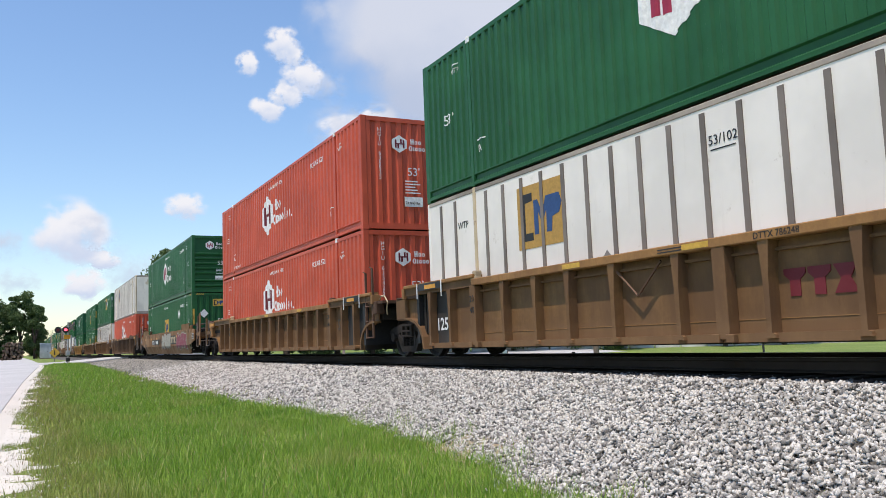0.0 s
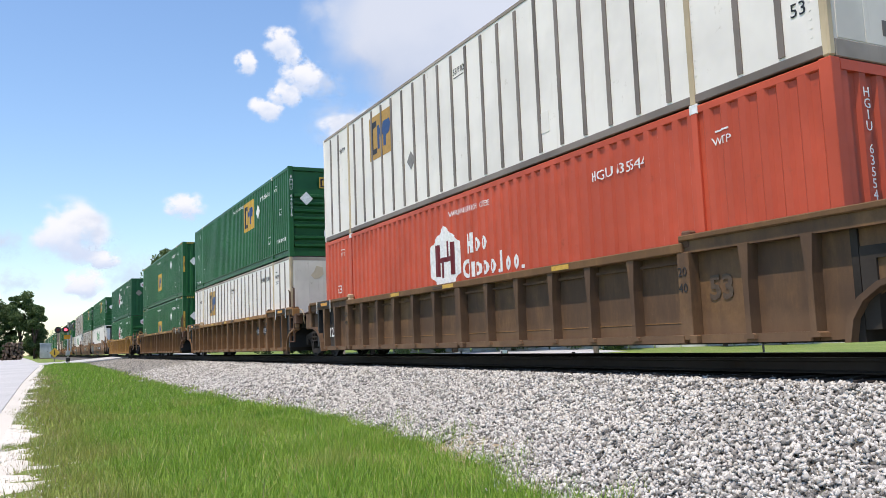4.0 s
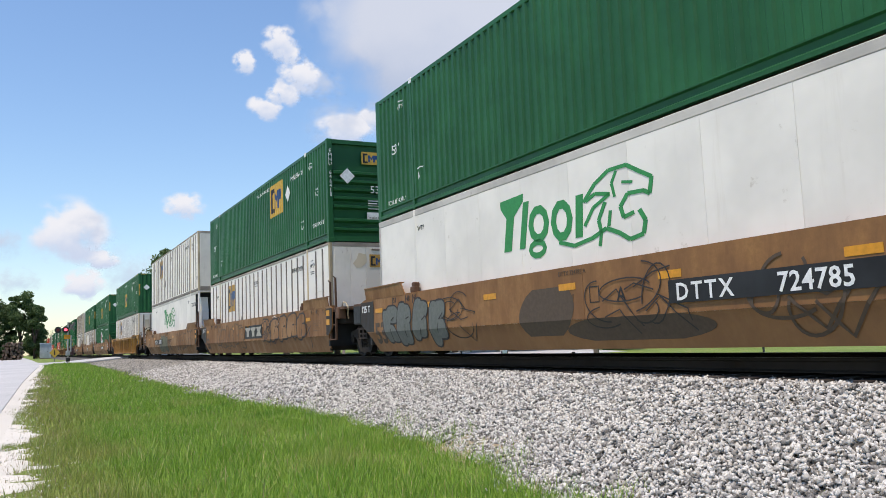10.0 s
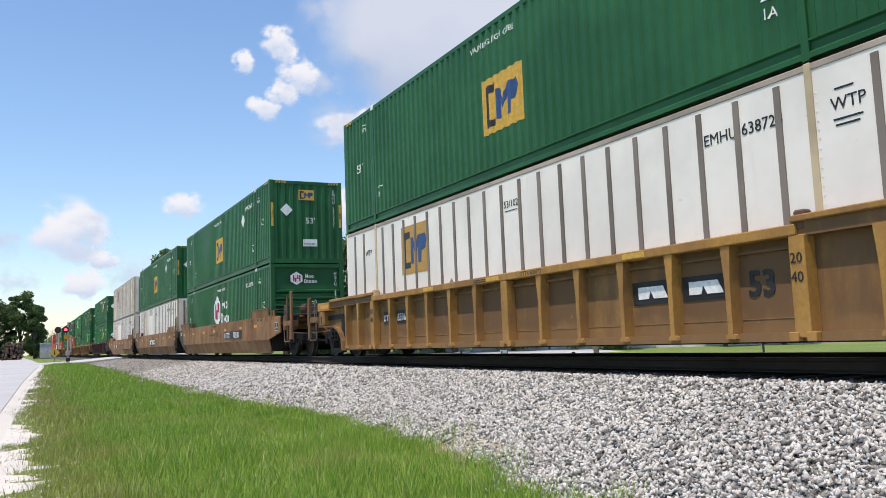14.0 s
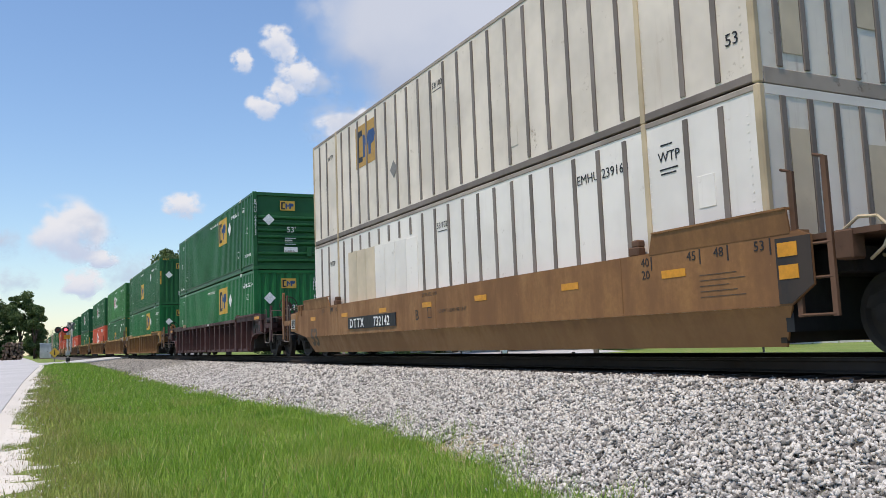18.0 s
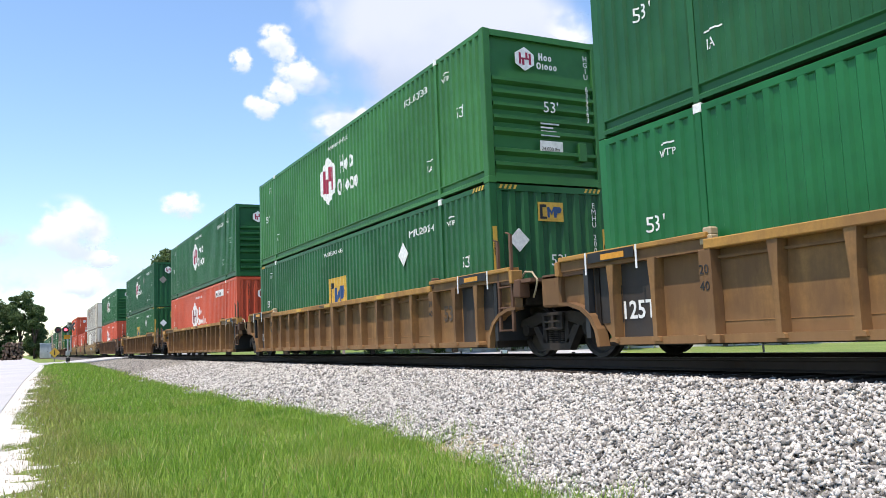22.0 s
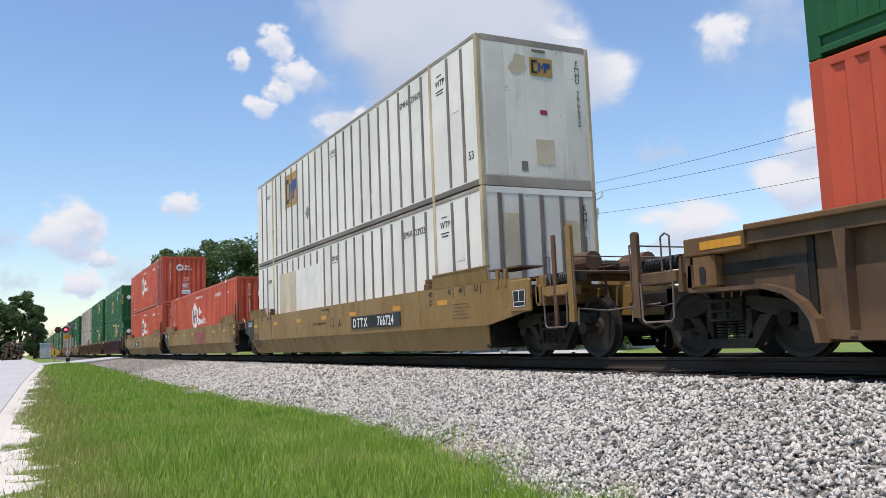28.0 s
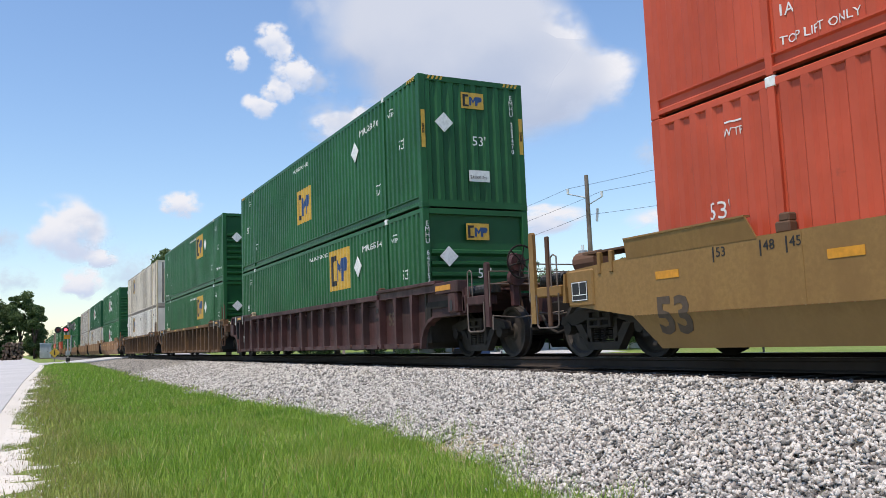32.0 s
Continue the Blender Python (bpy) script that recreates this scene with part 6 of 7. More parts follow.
crossing_signal(-70.8, 3.05)


def warning_sign(x, y):
    s = new("warning_sign")
    s.location = (x, y, float(ground_level(np.array(x), np.array(y))))
    tagged(s, "yellow diamond road sign on a post", "road sign")
    part("post", boxes((-0.03, 0.03, -0.03, 0.03, 0, 1.1)), plain("sign_post", (0.2, 0.2, 0.2), 0.5, 0.5), s)
    bm = plates([diamond(0, 0.95, 0.5)], -0.01, 0.01)
    for v in bm.verts:
        v.co = Vector((v.co.y + 0.05, v.co.x, v.co.z))
    part("board", bm, MARK_Y, s, "yellow diamond board")
    bm = plates([quad(-0.05, 0.05, 0.72, 1.18)], 0, 0.004)
    for v in bm.verts:
        v.co = Vector((v.co.y + 0.064, v.co.x, v.co.z))
    part("symbol", bm, INK, s)


warning_sign(-92, 2.75)


def relay_cabinet(x, y):
    s = new("relay_cabinet")
    s.location = (x, y, float(ground_level(np.array(x), np.array(y))))
    tagged(s, "pale grey metal relay cabinet beside the crossing", "cabinet")
    g = paint("pale_grey_metal", (0.46, 0.49, 0.52), 0.45, (0.3, 0.28, 0.25), 0.3)
    part("body", boxes((-1.2, 1.2, -0.95, 0.95, 0.15, 2.75), bev=0.03), g, s)
    part("roof", boxes((-1.3, 1.3, -1.05, 1.05, 2.75, 2.88), bev=0.03), g, s)
    part("plinth", boxes((-1.25, 1.25, -1.0, 1.0, 0.0, 0.15)), POST, s)
    part("door", boxes((1.2, 1.23, -0.5, 0.5, 0.3, 2.5), bev=0.008), g, s)
    part("door_handle", boxes((1.23, 1.28, 0.3, 0.36, 1.2, 1.45)), BLACK, s)


relay_cabinet(-172, 3.6)


def log_pile(x, y, wide, rows_, seed):
    s = new("log_pile")
    s.location = (x, y, float(ground_level(np.array(x), np.array(y))))
    tagged(s, "pile of weathered brown logs beside the road", "log pile", "piles beside the road")
    r = random.Random(seed)
    m = paint("weathered_timber", (0.2, 0.14, 0.1), 0.85, (0.06, 0.045, 0.035), 0.8, 0.4)
    ends = []
    for k in range(3):
        bm = bmesh.new()
        rod(bm, (-2.2, 0, 0), (2.2, 0.05, 0.02), 0.24, 9, 0.19)
        ends.append(mesh_of(bm, "log"))
        ends[-1].materials.append(m)
    for k in range(rows_):
        for i in range(wide - k // 4):
            b = part("log", ends[r.randrange(3)], None, s)
            b.matrix_basis = pose(r.uniform(-0.5, 0.5), (i - wide / 2 + 0.5 * (k % 2) + 0.12 * k) * 0.47, 0.22 + 0.39 * k, r.uniform(0, 360), r.uniform(-3, 3), r.uniform(-6, 6))


log_pile(-168, -1.75, 7, 8, 1)
log_pile(-166, -7.0, 10, 8, 2)


def utility_pole(x, y, tall, lamp=False):
    s = new("utility_pole")
    z = float(ground_level(np.array(x), np.array(y)))
    s.location = (x, y, z)
    tagged(s, "weathered wooden utility pole with wires" + (", transformer and street lamp" if lamp else ""), "utility pole", "utility poles")
    wood = paint("pole_wood", (0.2, 0.16, 0.125), 0.85, (0.08, 0.06, 0.05), 0.6, 0.3)
    bm = bmesh.new()
    rod(bm, (0, 0, -0.5), (0, 0, tall), 0.16, 12, 0.11)
    part("pole", bm, wood, s)
    grey = plain("grey_hardware", (0.45, 0.46, 0.47), 0.4, 0.4)
    for k, (dx, dy, dz) in enumerate(((-1.0, -0.55, -0.9), (0.75, 0.4, -1.3))):
        part("bracket", rods([((0, 0, tall + dz - 0.35), (dx, dy, tall + dz))], 0.03), grey, s)
        part("insulator", rods([((dx, dy, tall + dz), (dx, dy, tall + dz + 0.3))], 0.07, 10), LETTER, s)
    part("cutout", rods([((0.45, 0.2, tall - 2.6), (0.5, 0.25, tall - 1.9))], 0.07, 8), grey, s)
    if lamp:
        part("transformer", rods([((-0.42, -0.2, tall - 5.1), (-0.42, -0.2, tall - 4.1))], 0.26, 16), grey, s, "grey transformer can")
        part("bushing", rods([((-0.5, -0.2, tall - 4.1), (-0.5, -0.2, tall - 3.8)), ((-0.35, -0.2, tall - 4.1), (-0.35, -0.2, tall - 3.8))], 0.035), LETTER, s)
        part("lamp_arm", rods([((0, 0, tall - 5.6), (-0.9, -0.5, tall - 5.2)), ((-0.9, -0.5, tall - 5.2), (-1.3, -0.7, tall - 5.2))], 0.03), grey, s)
        bm = boxes((-0.42, 0.36, -0.17, 0.17, -0.09, 0.09), bev=0.06)
        ob = part("lamp_head", bm, grey, s, "grey cobra lamp head")
        ob.matrix_basis = pose(-1.6, -0.86, tall - 5.22, 0, 0, 28)
    return s


TALL = 10.9
poles = [(-84, 30.5), (-35.8, 27.2), (12, 26.0)]
for i, (x, y) in enumerate(poles):
    utility_pole(x, y, TALL, i == 1)


def wire(a, b, sag):
    cu = bpy.data.curves.new("wire", "CURVE")
    cu.dimensions, cu.bevel_depth, cu.bevel_resolution = "3D", 0.009, 1
    sp = cu.splines.new("POLY")
    n = 18
    sp.points.add(n)
    for i in range(n + 1):
        t = i / n
        q = Vector(a).lerp(Vector(b), t)
        sp.points[i].co = (q.x, q.y, q.z - sag * 4 * t * (1 - t), 1)
    cu.materials.append(INK)
    tagged(new("power_line", cu), "sagging dark overhead wire", "power line", "overhead wires")


for (ax, ay), (bx, by) in zip(poles, poles[1:]):
    za, zb = float(ground_level(np.array(ax), np.array(ay))), float(ground_level(np.array(bx), np.array(by)))
    for dx, dy, dz, sag in ((-1.0, -0.55, -0.6, 0.8), (0.75, 0.4, -1.0, 0.9), (0.0, -0.15, -2.2, 1.0), (0.0, -0.15, -5.7, 1.3)):
        wire((ax + dx, ay + dy, za + TALL + dz), (bx + dx, by + dy, zb + TALL + dz), sag)


def field_sign():
    s = new("field_sign")
    x, y = -39.3, 23.6 + 2.0
    s.location = (-41.5, 24.9, float(ground_level(np.array(-41.5), np.array(24.9))))
    tagged(s, "small white board sign with a grey emblem on posts", "sign")
    w = 0.42
    ob = part("board", boxes((-w, w, -0.02, 0.02, 0.55, 1.55), bev=0.006), LETTER, s)
    e = part("emblem", plates([hexagon(0, 1.08, 0.46, 0.5)], -0.03, -0.022), GREY_P, s)
    part("emblem", plates([hexagon(0, 1.08, 0.26, 0.26)], -0.034, -0.028), LETTER, s)
    part("post", boxes((-w + 0.03, -w + 0.1, 0.0, 0.06, 0, 1.5), (w - 0.1, w - 0.03, 0.0, 0.06, 0, 1.5)), POST, s)
    s.rotation_euler.z = radians(-58)


field_sign()
for x, y, h in ((-37.6, 27.0, 1.3), (-43.4, 48.0, 1.4), (-62.0, 33.0, 1.2)):
    ob = new("marker_post", mesh_of(boxes((-0.06, 0.06, -0.06, 0.06, -0.2, h), (-0.075, 0.075, -0.075, 0.075, h, h + 0.05), bev=0.01), "marker_post"))
    ob.location = (x, y, float(ground_level(np.array(x), np.array(y))))
    ob.data.materials.append(BLACK)
    tagged(ob, "dark marker post in the grass", "post", "posts in the field")


def white_wall():
    """Low white barrier of concrete blocks across the field."""
    s = new("white_barrier")
    tagged(s, "low white-painted concrete barrier beyond the field", "barrier")
    a, b = Vector((-93, 40)), Vector((-58, 108))
    n = 24
    blk = mesh_of(boxes((-1.5, 1.5, -0.2, 0.2, -0.3, 0.85), bev=0.05), "barrier_block")
    blk.materials.append(paint("chalky_white", (0.62, 0.6, 0.57), 0.7, (0.3, 0.27, 0.2), 0.6))
    ang = math.degrees(math.atan2(b.y - a.y, b.x - a.x))
    for i in range(n):
        q = a.lerp(b, (i + 0.5) / n)
        ob = part("barrier_block", blk, None, s)
        ob.matrix_basis = pose(q.x, q.y, float(ground_level(np.array(q.x), np.array(q.y))), 0, 0, ang)


white_wall()


# ---- road vehicles beyond the track ----
def car(name, mat, label, pickup=False):
    c = new(name)
    tagged(c, label, "car" if not pickup else "pickup truck")
    glass = MATS.get("dark_car_glass") or plain("dark_car_glass", (0.012, 0.014, 0.016), 0.08)
    if pickup:
        body = [(-2.8, 0.4), (2.75, 0.4), (2.85, 0.75), (2.75, 1.05), (1.5, 1.15), (-2.8, 1.12), (-2.85, 0.7)]
        cab = [(1.35, 1.13), (0.75, 1.78), (-0.75, 1.82), (-0.95, 1.13)]
        win = [(1.15, 1.18), (0.68, 1.7), (-0.68, 1.73), (-0.82, 1.18)]
    else:
        body = [(-2.25, 0.3), (2.25, 0.3), (2.3, 0.6), (2.1, 0.82), (1.1, 0.95), (-1.9, 0.98), (-2.28, 0.85), (-2.3, 0.5)]
        cab = [(1.15, 0.95), (0.35, 1.42), (-0.9, 1.46), (-1.8, 0.98)]
        win = [(0.95, 0.98), (0.3, 1.36), (-0.85, 1.39), (-1.5, 1.0)]
    bm = plates([body], -0.9, 0.9)
    bmesh.ops.bevel(bm, geom=list(bm.edges), offset=0.06, segments=2, affect="EDGES")
    part("body", bm, mat, c)
    bm = plates([cab], -0.74, 0.74)
    bmesh.ops.bevel(bm, geom=list(bm.edges), offset=0.07, segments=2, affect="EDGES")
    part("cabin", bm, mat, c)
    part("side_window", plates([win], -0.755, -0.735), glass, c, "dark window glass")
    part("side_window", plates([win], 0.735, 0.755), glass, c, "dark window glass")
    for x in (-1.45, 1.45) if not pickup else (-1.75, 1.8):
        for s in (-1, 1):
            w = new("wheel")
            w.parent = c
            R = 0.38 if pickup else 0.34
            w.location, w.delta_location = (0, 0, R), (x, s * 0.82, 0)
            part("tyre", rods([((0, -0.11, 0), (0, 0.11, 0))], R, 20), TRUCK, w)
            part("rim", rods([((0, -0.12, 0), (0, 0.12, 0))], 0.2, 14), BRIGHT, w)
    for s in (-0.62, 0.62):
        part("headlight", boxes((2.2 if not pickup else 2.72, 2.3 if not pickup else 2.84, s - 0.16, s + 0.16, 0.62, 0.76), bev=0.02), LETTER, c)
        part("tail_light", boxes((-2.32 if not pickup else -2.86, -2.24 if not pickup else -2.8, s - 0.14, s + 0.14, 0.68, 0.82), bev=0.02), MARK_R, c)
    part("bumper", boxes((-2.36 if not pickup else -2.95, -2.22 if not pickup else -2.78, -0.85, 0.85, 0.38, 0.55), bev=0.03), BLACK if not pickup else BRIGHT, c)
    return c


white_car = car("car", plain("white_car_paint", (0.75, 0.75, 0.76), 0.2, 0.0, 0.02), "white saloon car driving on the road beyond the track")
blue_truck = car("pickup_truck", plain("blue_car_paint", (0.03, 0.05, 0.1), 0.25, 0.1, 0.05), "dark blue pickup truck driving beyond the track", True)


# ---- clouds, far off ----
def cloud_material(name, thresh, soft, bright, shade):
    m, nt, p = nodes_of(name)
    nt.nodes.remove(p)
    co = nt.nodes.new("ShaderNodeTexCoord").outputs["Object"]
    info = nt.nodes.new("ShaderNodeObjectInfo").outputs["Random"]
    sc = nt.nodes.new("ShaderNodeVectorMath")
    sc.operation = "LENGTH"
    nt.links.new(co, sc.inputs[0])
    rr = sc.outputs["Value"]
    wv = nt.nodes.new("ShaderNodeTexNoise")
    wv.noise_dimensions = "4D"
    nt.links.new(co, wv.inputs["Vector"])
    wv.inputs["Scale"].default_value, wv.inputs["Detail"].default_value, wv.inputs["Roughness"].default_value = 1.55, 6.0, 0.5
    k = add(nt, "Math", i0=info, i1=91.0)
    k.operation = "MULTIPLY"
    nt.links.new(k.outputs[0], wv.inputs["W"])
    body = add(nt, "MapRange", i0=rr, i1=1.0, i2=0.0, i3=0.0, i4=1.0)
    lump = add(nt, "Math", i0=wv.outputs["Fac"], i1=0.5)
    lump.operation = "SUBTRACT"
    lump2 = add(nt, "Math", i0=lump.outputs[0], i1=2.5)
    lump2.operation = "MULTIPLY"
    s2 = add(nt, "Math", i0=body.outputs[0], i1=lump2.outputs[0])
    edge_ = ramp(nt, rr, 1.0, 0.6)
    al = ramp(nt, s2.outputs[0], thresh, thresh + soft)
    a2 = add(nt, "Math", i0=al, i1=edge_)
    a2.operation = "MULTIPLY"
    sep = add(nt, "SeparateXYZ", Vector=co)
    lit = add(nt, "Math", i0=sep.outputs["Z"], i1=wv.outputs["Fac"])
    c = mixc(nt, ramp(nt, lit.outputs[0], 0.0, 0.7), shade, bright)
    em = add(nt, "Emission", Color=c, Strength=1.0)
    tr = nt.nodes.new("ShaderNodeBsdfTransparent")
    mx = add(nt, "MixShader", i0=a2.outputs[0], i1=tr.outputs[0], i2=em.outputs[0])
    nt.links.new(mx.outputs[0], nt.nodes["Material Output"].inputs[0])
    return m


PUFF = cloud_material("sunlit_cumulus", 0.04, 0.6, (1.0, 1.04, 1.1), (0.7, 0.82, 1.02))
VEIL = cloud_material("thin_cloud", 0.0, 1.6, (0.68, 0.78, 0.95), (0.55, 0.7, 0.95))
GREY = cloud_material("shaded_cumulus", -0.3, 0.8, (0.74, 0.82, 0.96), (0.56, 0.67, 0.87))
FWD = (AIM - EYE).normalized()
QUAT = look(EYE, AIM, LEAN).to_3x3()
FOC = 784 / math.tan(radians(56.54 / 2))


def bearing(u, v):
    """Direction from the camera for a place in its picture, u to the right and v down from the middle."""
    return (QUAT @ Vector((u / FOC, -v / FOC, -1)))


CLOUDS = []


def cloud(u, v, ru, rv, mat, dist):
    n = 6
    bm = bmesh.new()
    bmesh.ops.create_grid(bm, x_segments=n, y_segments=n, size=1.0)
    for q in bm.verts:
        q.co = Vector((q.co.x, 0.12 * (q.co.x ** 2 + q.co.y ** 2), q.co.y))
    me = mesh_of(bm, "cloud")
    me.materials.append(mat)
    ob = new("cloud", me)
    k_ = 0.97 if mat == PUFF else 1.0
    ob.scale = (k_ * ru * dist / FOC, (ru + rv) / 2 * dist / FOC, k_ * rv * dist / FOC)
    ob.visible_shadow = False
    d = bearing(u, v)
    at = EYE + d * dist
    yaw_ = math.degrees(math.atan2(d.y, d.x)) - 90
    drift = -17 * max(0.1, (190 - v) / 550)
    at2 = EYE + bearing(u + drift, v + drift * 0.45) * dist
    tagged(ob, {"sunlit_cumulus": "white sunlit cumulus cloud", "thin_cloud": "thin pale veil of cloud", "shaded_cumulus": "large grey-bottomed cumulus cloud"}[mat.name], "cloud", "fair-weather clouds", "stuff")
    CLOUDS.append((ob, pose(*at, 0, 0, yaw_), pose(*at2, 0, 0, yaw_)))


for k, (u, v, ru, rv, mat) in enumerate([
        (498, 74, 40, 42, PUFF), (514, 98, 34, 30, PUFF), (438, 112, 28, 30, PUFF), (534, 134, 56, 46, PUFF), (560, 152, 40, 30, VEIL), (508, 166, 40, 34, PUFF), (474, 190, 42, 36, PUFF), (578, 150, 50, 40, VEIL), (600, 225, 70, 60, VEIL), (590, 30, 70, 80, VEIL),
        (328, 368, 48, 38, PUFF), (125, 412, 85, 78, PUFF), (172, 408, 60, 40, VEIL), (180, 459, 42, 24, PUFF), (150, 504, 50, 38, PUFF), (12, 432, 40, 40, VEIL), (35, 500, 50, 40, VEIL), (230, 480, 70, 60, VEIL),
        (800, 60, 270, 230, GREY), (900, 150, 240, 130, GREY), (960, 100, 130, 130, PUFF), (1030, 150, 150, 100, PUFF), (930, 30, 60, 60, PUFF), (1090, 130, 60, 50, PUFF), (870, 200, 160, 60, VEIL),
        (1290, 70, 70, 60, PUFF), (1370, 40, 150, 150, VEIL), (1500, 20, 90, 60, VEIL), (1450, 240, 100, 90, PUFF), (1430, 320, 120, 90, PUFF), (1520, 330, 80, 80, PUFF), (1540, 240, 70, 60, PUFF), (1220, 405, 130, 66, PUFF), (1180, 275, 60, 44, VEIL),
        (592, 372, 66, 62, PUFF), (625, 400, 60, 40, PUFF), (612, 232, 70, 44, PUFF), (670, 212, 46, 38, PUFF), (830, 322, 100, 36, PUFF), (965, 390, 100, 40, PUFF), (720, 330, 90, 50, VEIL)]):
    cloud(u - 784, v - 441, ru, rv, mat, 2600 + 25 * k)

# ---- the train ----
EMP_A = steel_box("container", GREEN, "square", "shelf", 2.1, label="green corrugated steel container with ribbed end and square yellow mark")
EMP_B = steel_box("container", GREEN, "square", "ribs_strips", -0.7, label="green corrugated container with yellow warning strips on its end")
EMP_C = steel_box("container", GREEN_FRESH, "square", "ribs", 2.1, label="bright green corrugated container with square yellow mark")
HUB_A = steel_box("container", GREEN, "hex", "shelf", label="green container with ribbed end and white hexagon mark")
HUB_L = steel_box("container", GREEN_LIGHT, "hex", "shelf", label="faded light green container with white hexagon mark")
HUB_B = steel_box("container", GREEN_DARK, "hex_long", "ribs", label="dark green corrugated container with white hexagon mark")
ORA = steel_box("container", ORANGE, "hex_long", "ribs", label="orange corrugated container with white hexagon mark", pitch=0.28)
ORA_M = steel_box("container", ORANGE, "hex_long", "ribs", label="orange container with one maroon repainted side panel", pitch=0.28, tail_patch=True)
VAN_S = van_box("container", "smooth", label="white plate-and-post container with stained plain end")
VAN_R = van_box("container", "posts", label="white container with dark posts and yellowed decal patches", patched=True, mark=False)
VAN_M = van_box("container", "posts", label="white container with dark posts and faded square mark")
VAN_D = van_box("container", "posts", label="rust-stained off-white container with dark posts", dirty=True)
TIG = reefer_box("refrigerated_container", label="white smooth refrigerated container with green cat's head mark")
FAR_G = steel_box("container", GREEN, "hex", "shelf", far=True, label="green container far back in the train")
FAR_E = steel_box("container", GREEN, "square", "ribs", -0.7, far=True, label="green container with square yellow mark far back")
FAR_W = van_box("container", "smooth", far=True, label="white container far back in the train")
FAR_O = steel_box("container", ORANGE, "hex_long", "ribs", far=True, label="orange container far back in the train")

RB = dict(style="ribbed", mat=WELL_BROWN, chord=CHORD, label="weathered brown well car with ribbed sides")
RC = dict(RB, label="weathered brown well car with a hanging chain", xs=[-4.93, -3.95, -3.05, -1.99, -0.73, 0.66, 1.8, 2.95, 3.9, 4.9, 6.9, -6.9, 7.75, -7.75])
RG = dict(RB, chord=YELLOW_CHORD, brake=False, label="weathered brown well car with a yellow top chord")
RY = dict(style="ribbed", mat=YELLOW_PANEL, chord=YELLOW_CHORD, label="dirty yellow well car with ribbed sides")
RO = dict(style="ribbed", mat=WELL_YELLOW, chord=YELLOW_CHORD, label="dirty orange-brown well car with ribbed sides")
RD = dict(style="ribbed", mat=WELL_DARK, chord=WELL_BROWN, label="grimy dark brown well car with ribbed sides")
RP = dict(style="ribbed", mat=WELL_PURPLE, chord=WELL_PURPLE, label="purple-brown well car with ribbed sides")
SM = dict(brake=False, style="smooth", mat=WELL_ORANGE, chord=CHORD, label="orange-brown well car with smooth folded sides")
ST = dict(brake=False, style="smooth", mat=WELL_TAN, chord=CHORD, label="tan well car with smooth folded sides")
SPEED, FLOOR = 15.004, 0.245
# front end of the boxes at 0 s, upper box, lower box, well, joints, car number, box numbers
UNITS = [
    (20.6, EMP_A, EMP_C, RB, "AA", "", ("", "")),
    (1.0, HUB_A, VAN_S, RC, "AA", "DTTX 786248", ("TPJU 640177", "EMHU 235177")),
    (-18.8, ORA, ORA, RB, "AC", "", ("HGIU 635525", "HGIU 635425")),
    (-42.15, HUB_A, EMP_B, SM, "CC", "DTTX 646384", ("HGIU 646863", "EMHU 265185")),
    (-65.54, VAN_S, ORA, RD, "CA", "", ("EMHU 297136", "HGIU 635544")),
    (-85.15, EMP_A, VAN_S, RB, "AA", "DTTX 765075", ("EMHU 646418", "EMHU 235864")),
    (-104.85, EMP_B, EMP_B, RB, "AC", "DTTX 785075", ("EMHU 209187", "EMHU 203186")),
    (-128.3, HUB_B, HUB_A, RY, "CC", "DTTX 659976", ("HGIU 635050", "HGIU 651319")),
    (-151.68, EMP_A, TIG, SM, "CA", "DTTX 724785", ("EMHU 640746", "")),
    (-171.41, EMP_A, VAN_S, SM, "AA", "", ("EMHU 646418", "EMHU 290081")),
    (-190.54, VAN_S, TIG, SM, "AC", "DTTX 724785", ("EMHU 297239", "")),
    (-213.9, EMP_B, VAN_M, RY, "CC", "DTTX 659673", ("EMHU 269339", "EMHU 638728")),
    (-237.45, EMP_B, HUB_A, SM, "CA", "DTTX 732142", ("EMHU 256731", "HGIU 650981")),
    (-256.72, EMP_B, VAN_R, SM, "AA", "", ("EMHU 270448", "EMHU 240551")),
    (-276.54, VAN_D, VAN_R, SM, "AC", "DTTX 732142", ("", "EMHU 239168")),
    (-299.79, EMP_A, EMP_C, RP, "CC", "CP 527823", ("EMHU 646732", "EMHU 652254")),
    (-323.35, EMP_B, EMP_C, RO, "CA", "DTTX 721548", ("EMHU 260970", "EMHU 648693")),
    (-342.69, HUB_L, EMP_B, RO, "AA", "", ("HGIU 639363", "EMHU 200254")),
    (-362.56, HUB_A, ORA, RO, "AC", "DTTX 721548", ("HGIU 649363", "UPHU 200815")),
    (-385.73, HUB_B, EMP_B, RG, "CC", "", ("HGIU 633338", "EMHU 268512")),
    (-409.75, HUB_A, ORA, RD, "CC", "", ("HGIU 648145", "HGIU 635911")),
    (-432.99, VAN_S, VAN_R, ST, "CA", "DTTX 766724", ("EMHU 296692", "EMHU 239236")),
    (-452.56, None, ORA, ST, "AA", "", ("", "HGIU 637234")),
    (-472.26, ORA_M, ORA, ST, "AC", "DTTX 766724", ("HGIU 634844", "HGIU 635550")),
    (-495.51, EMP_B, EMP_A, RP, "CA", "", ("EMHU 263470", "EMHU 645154")),
    (-514.99, EMP_A, EMP_A, RD, "AA", "", ("", "")),
    (-534.6, VAN_D, VAN_S, RD, "AC", "", ("", "")),
    (-557.8, HUB_A, HUB_A, SM, "CA", "", ("", "")),
]
TRAIN = []


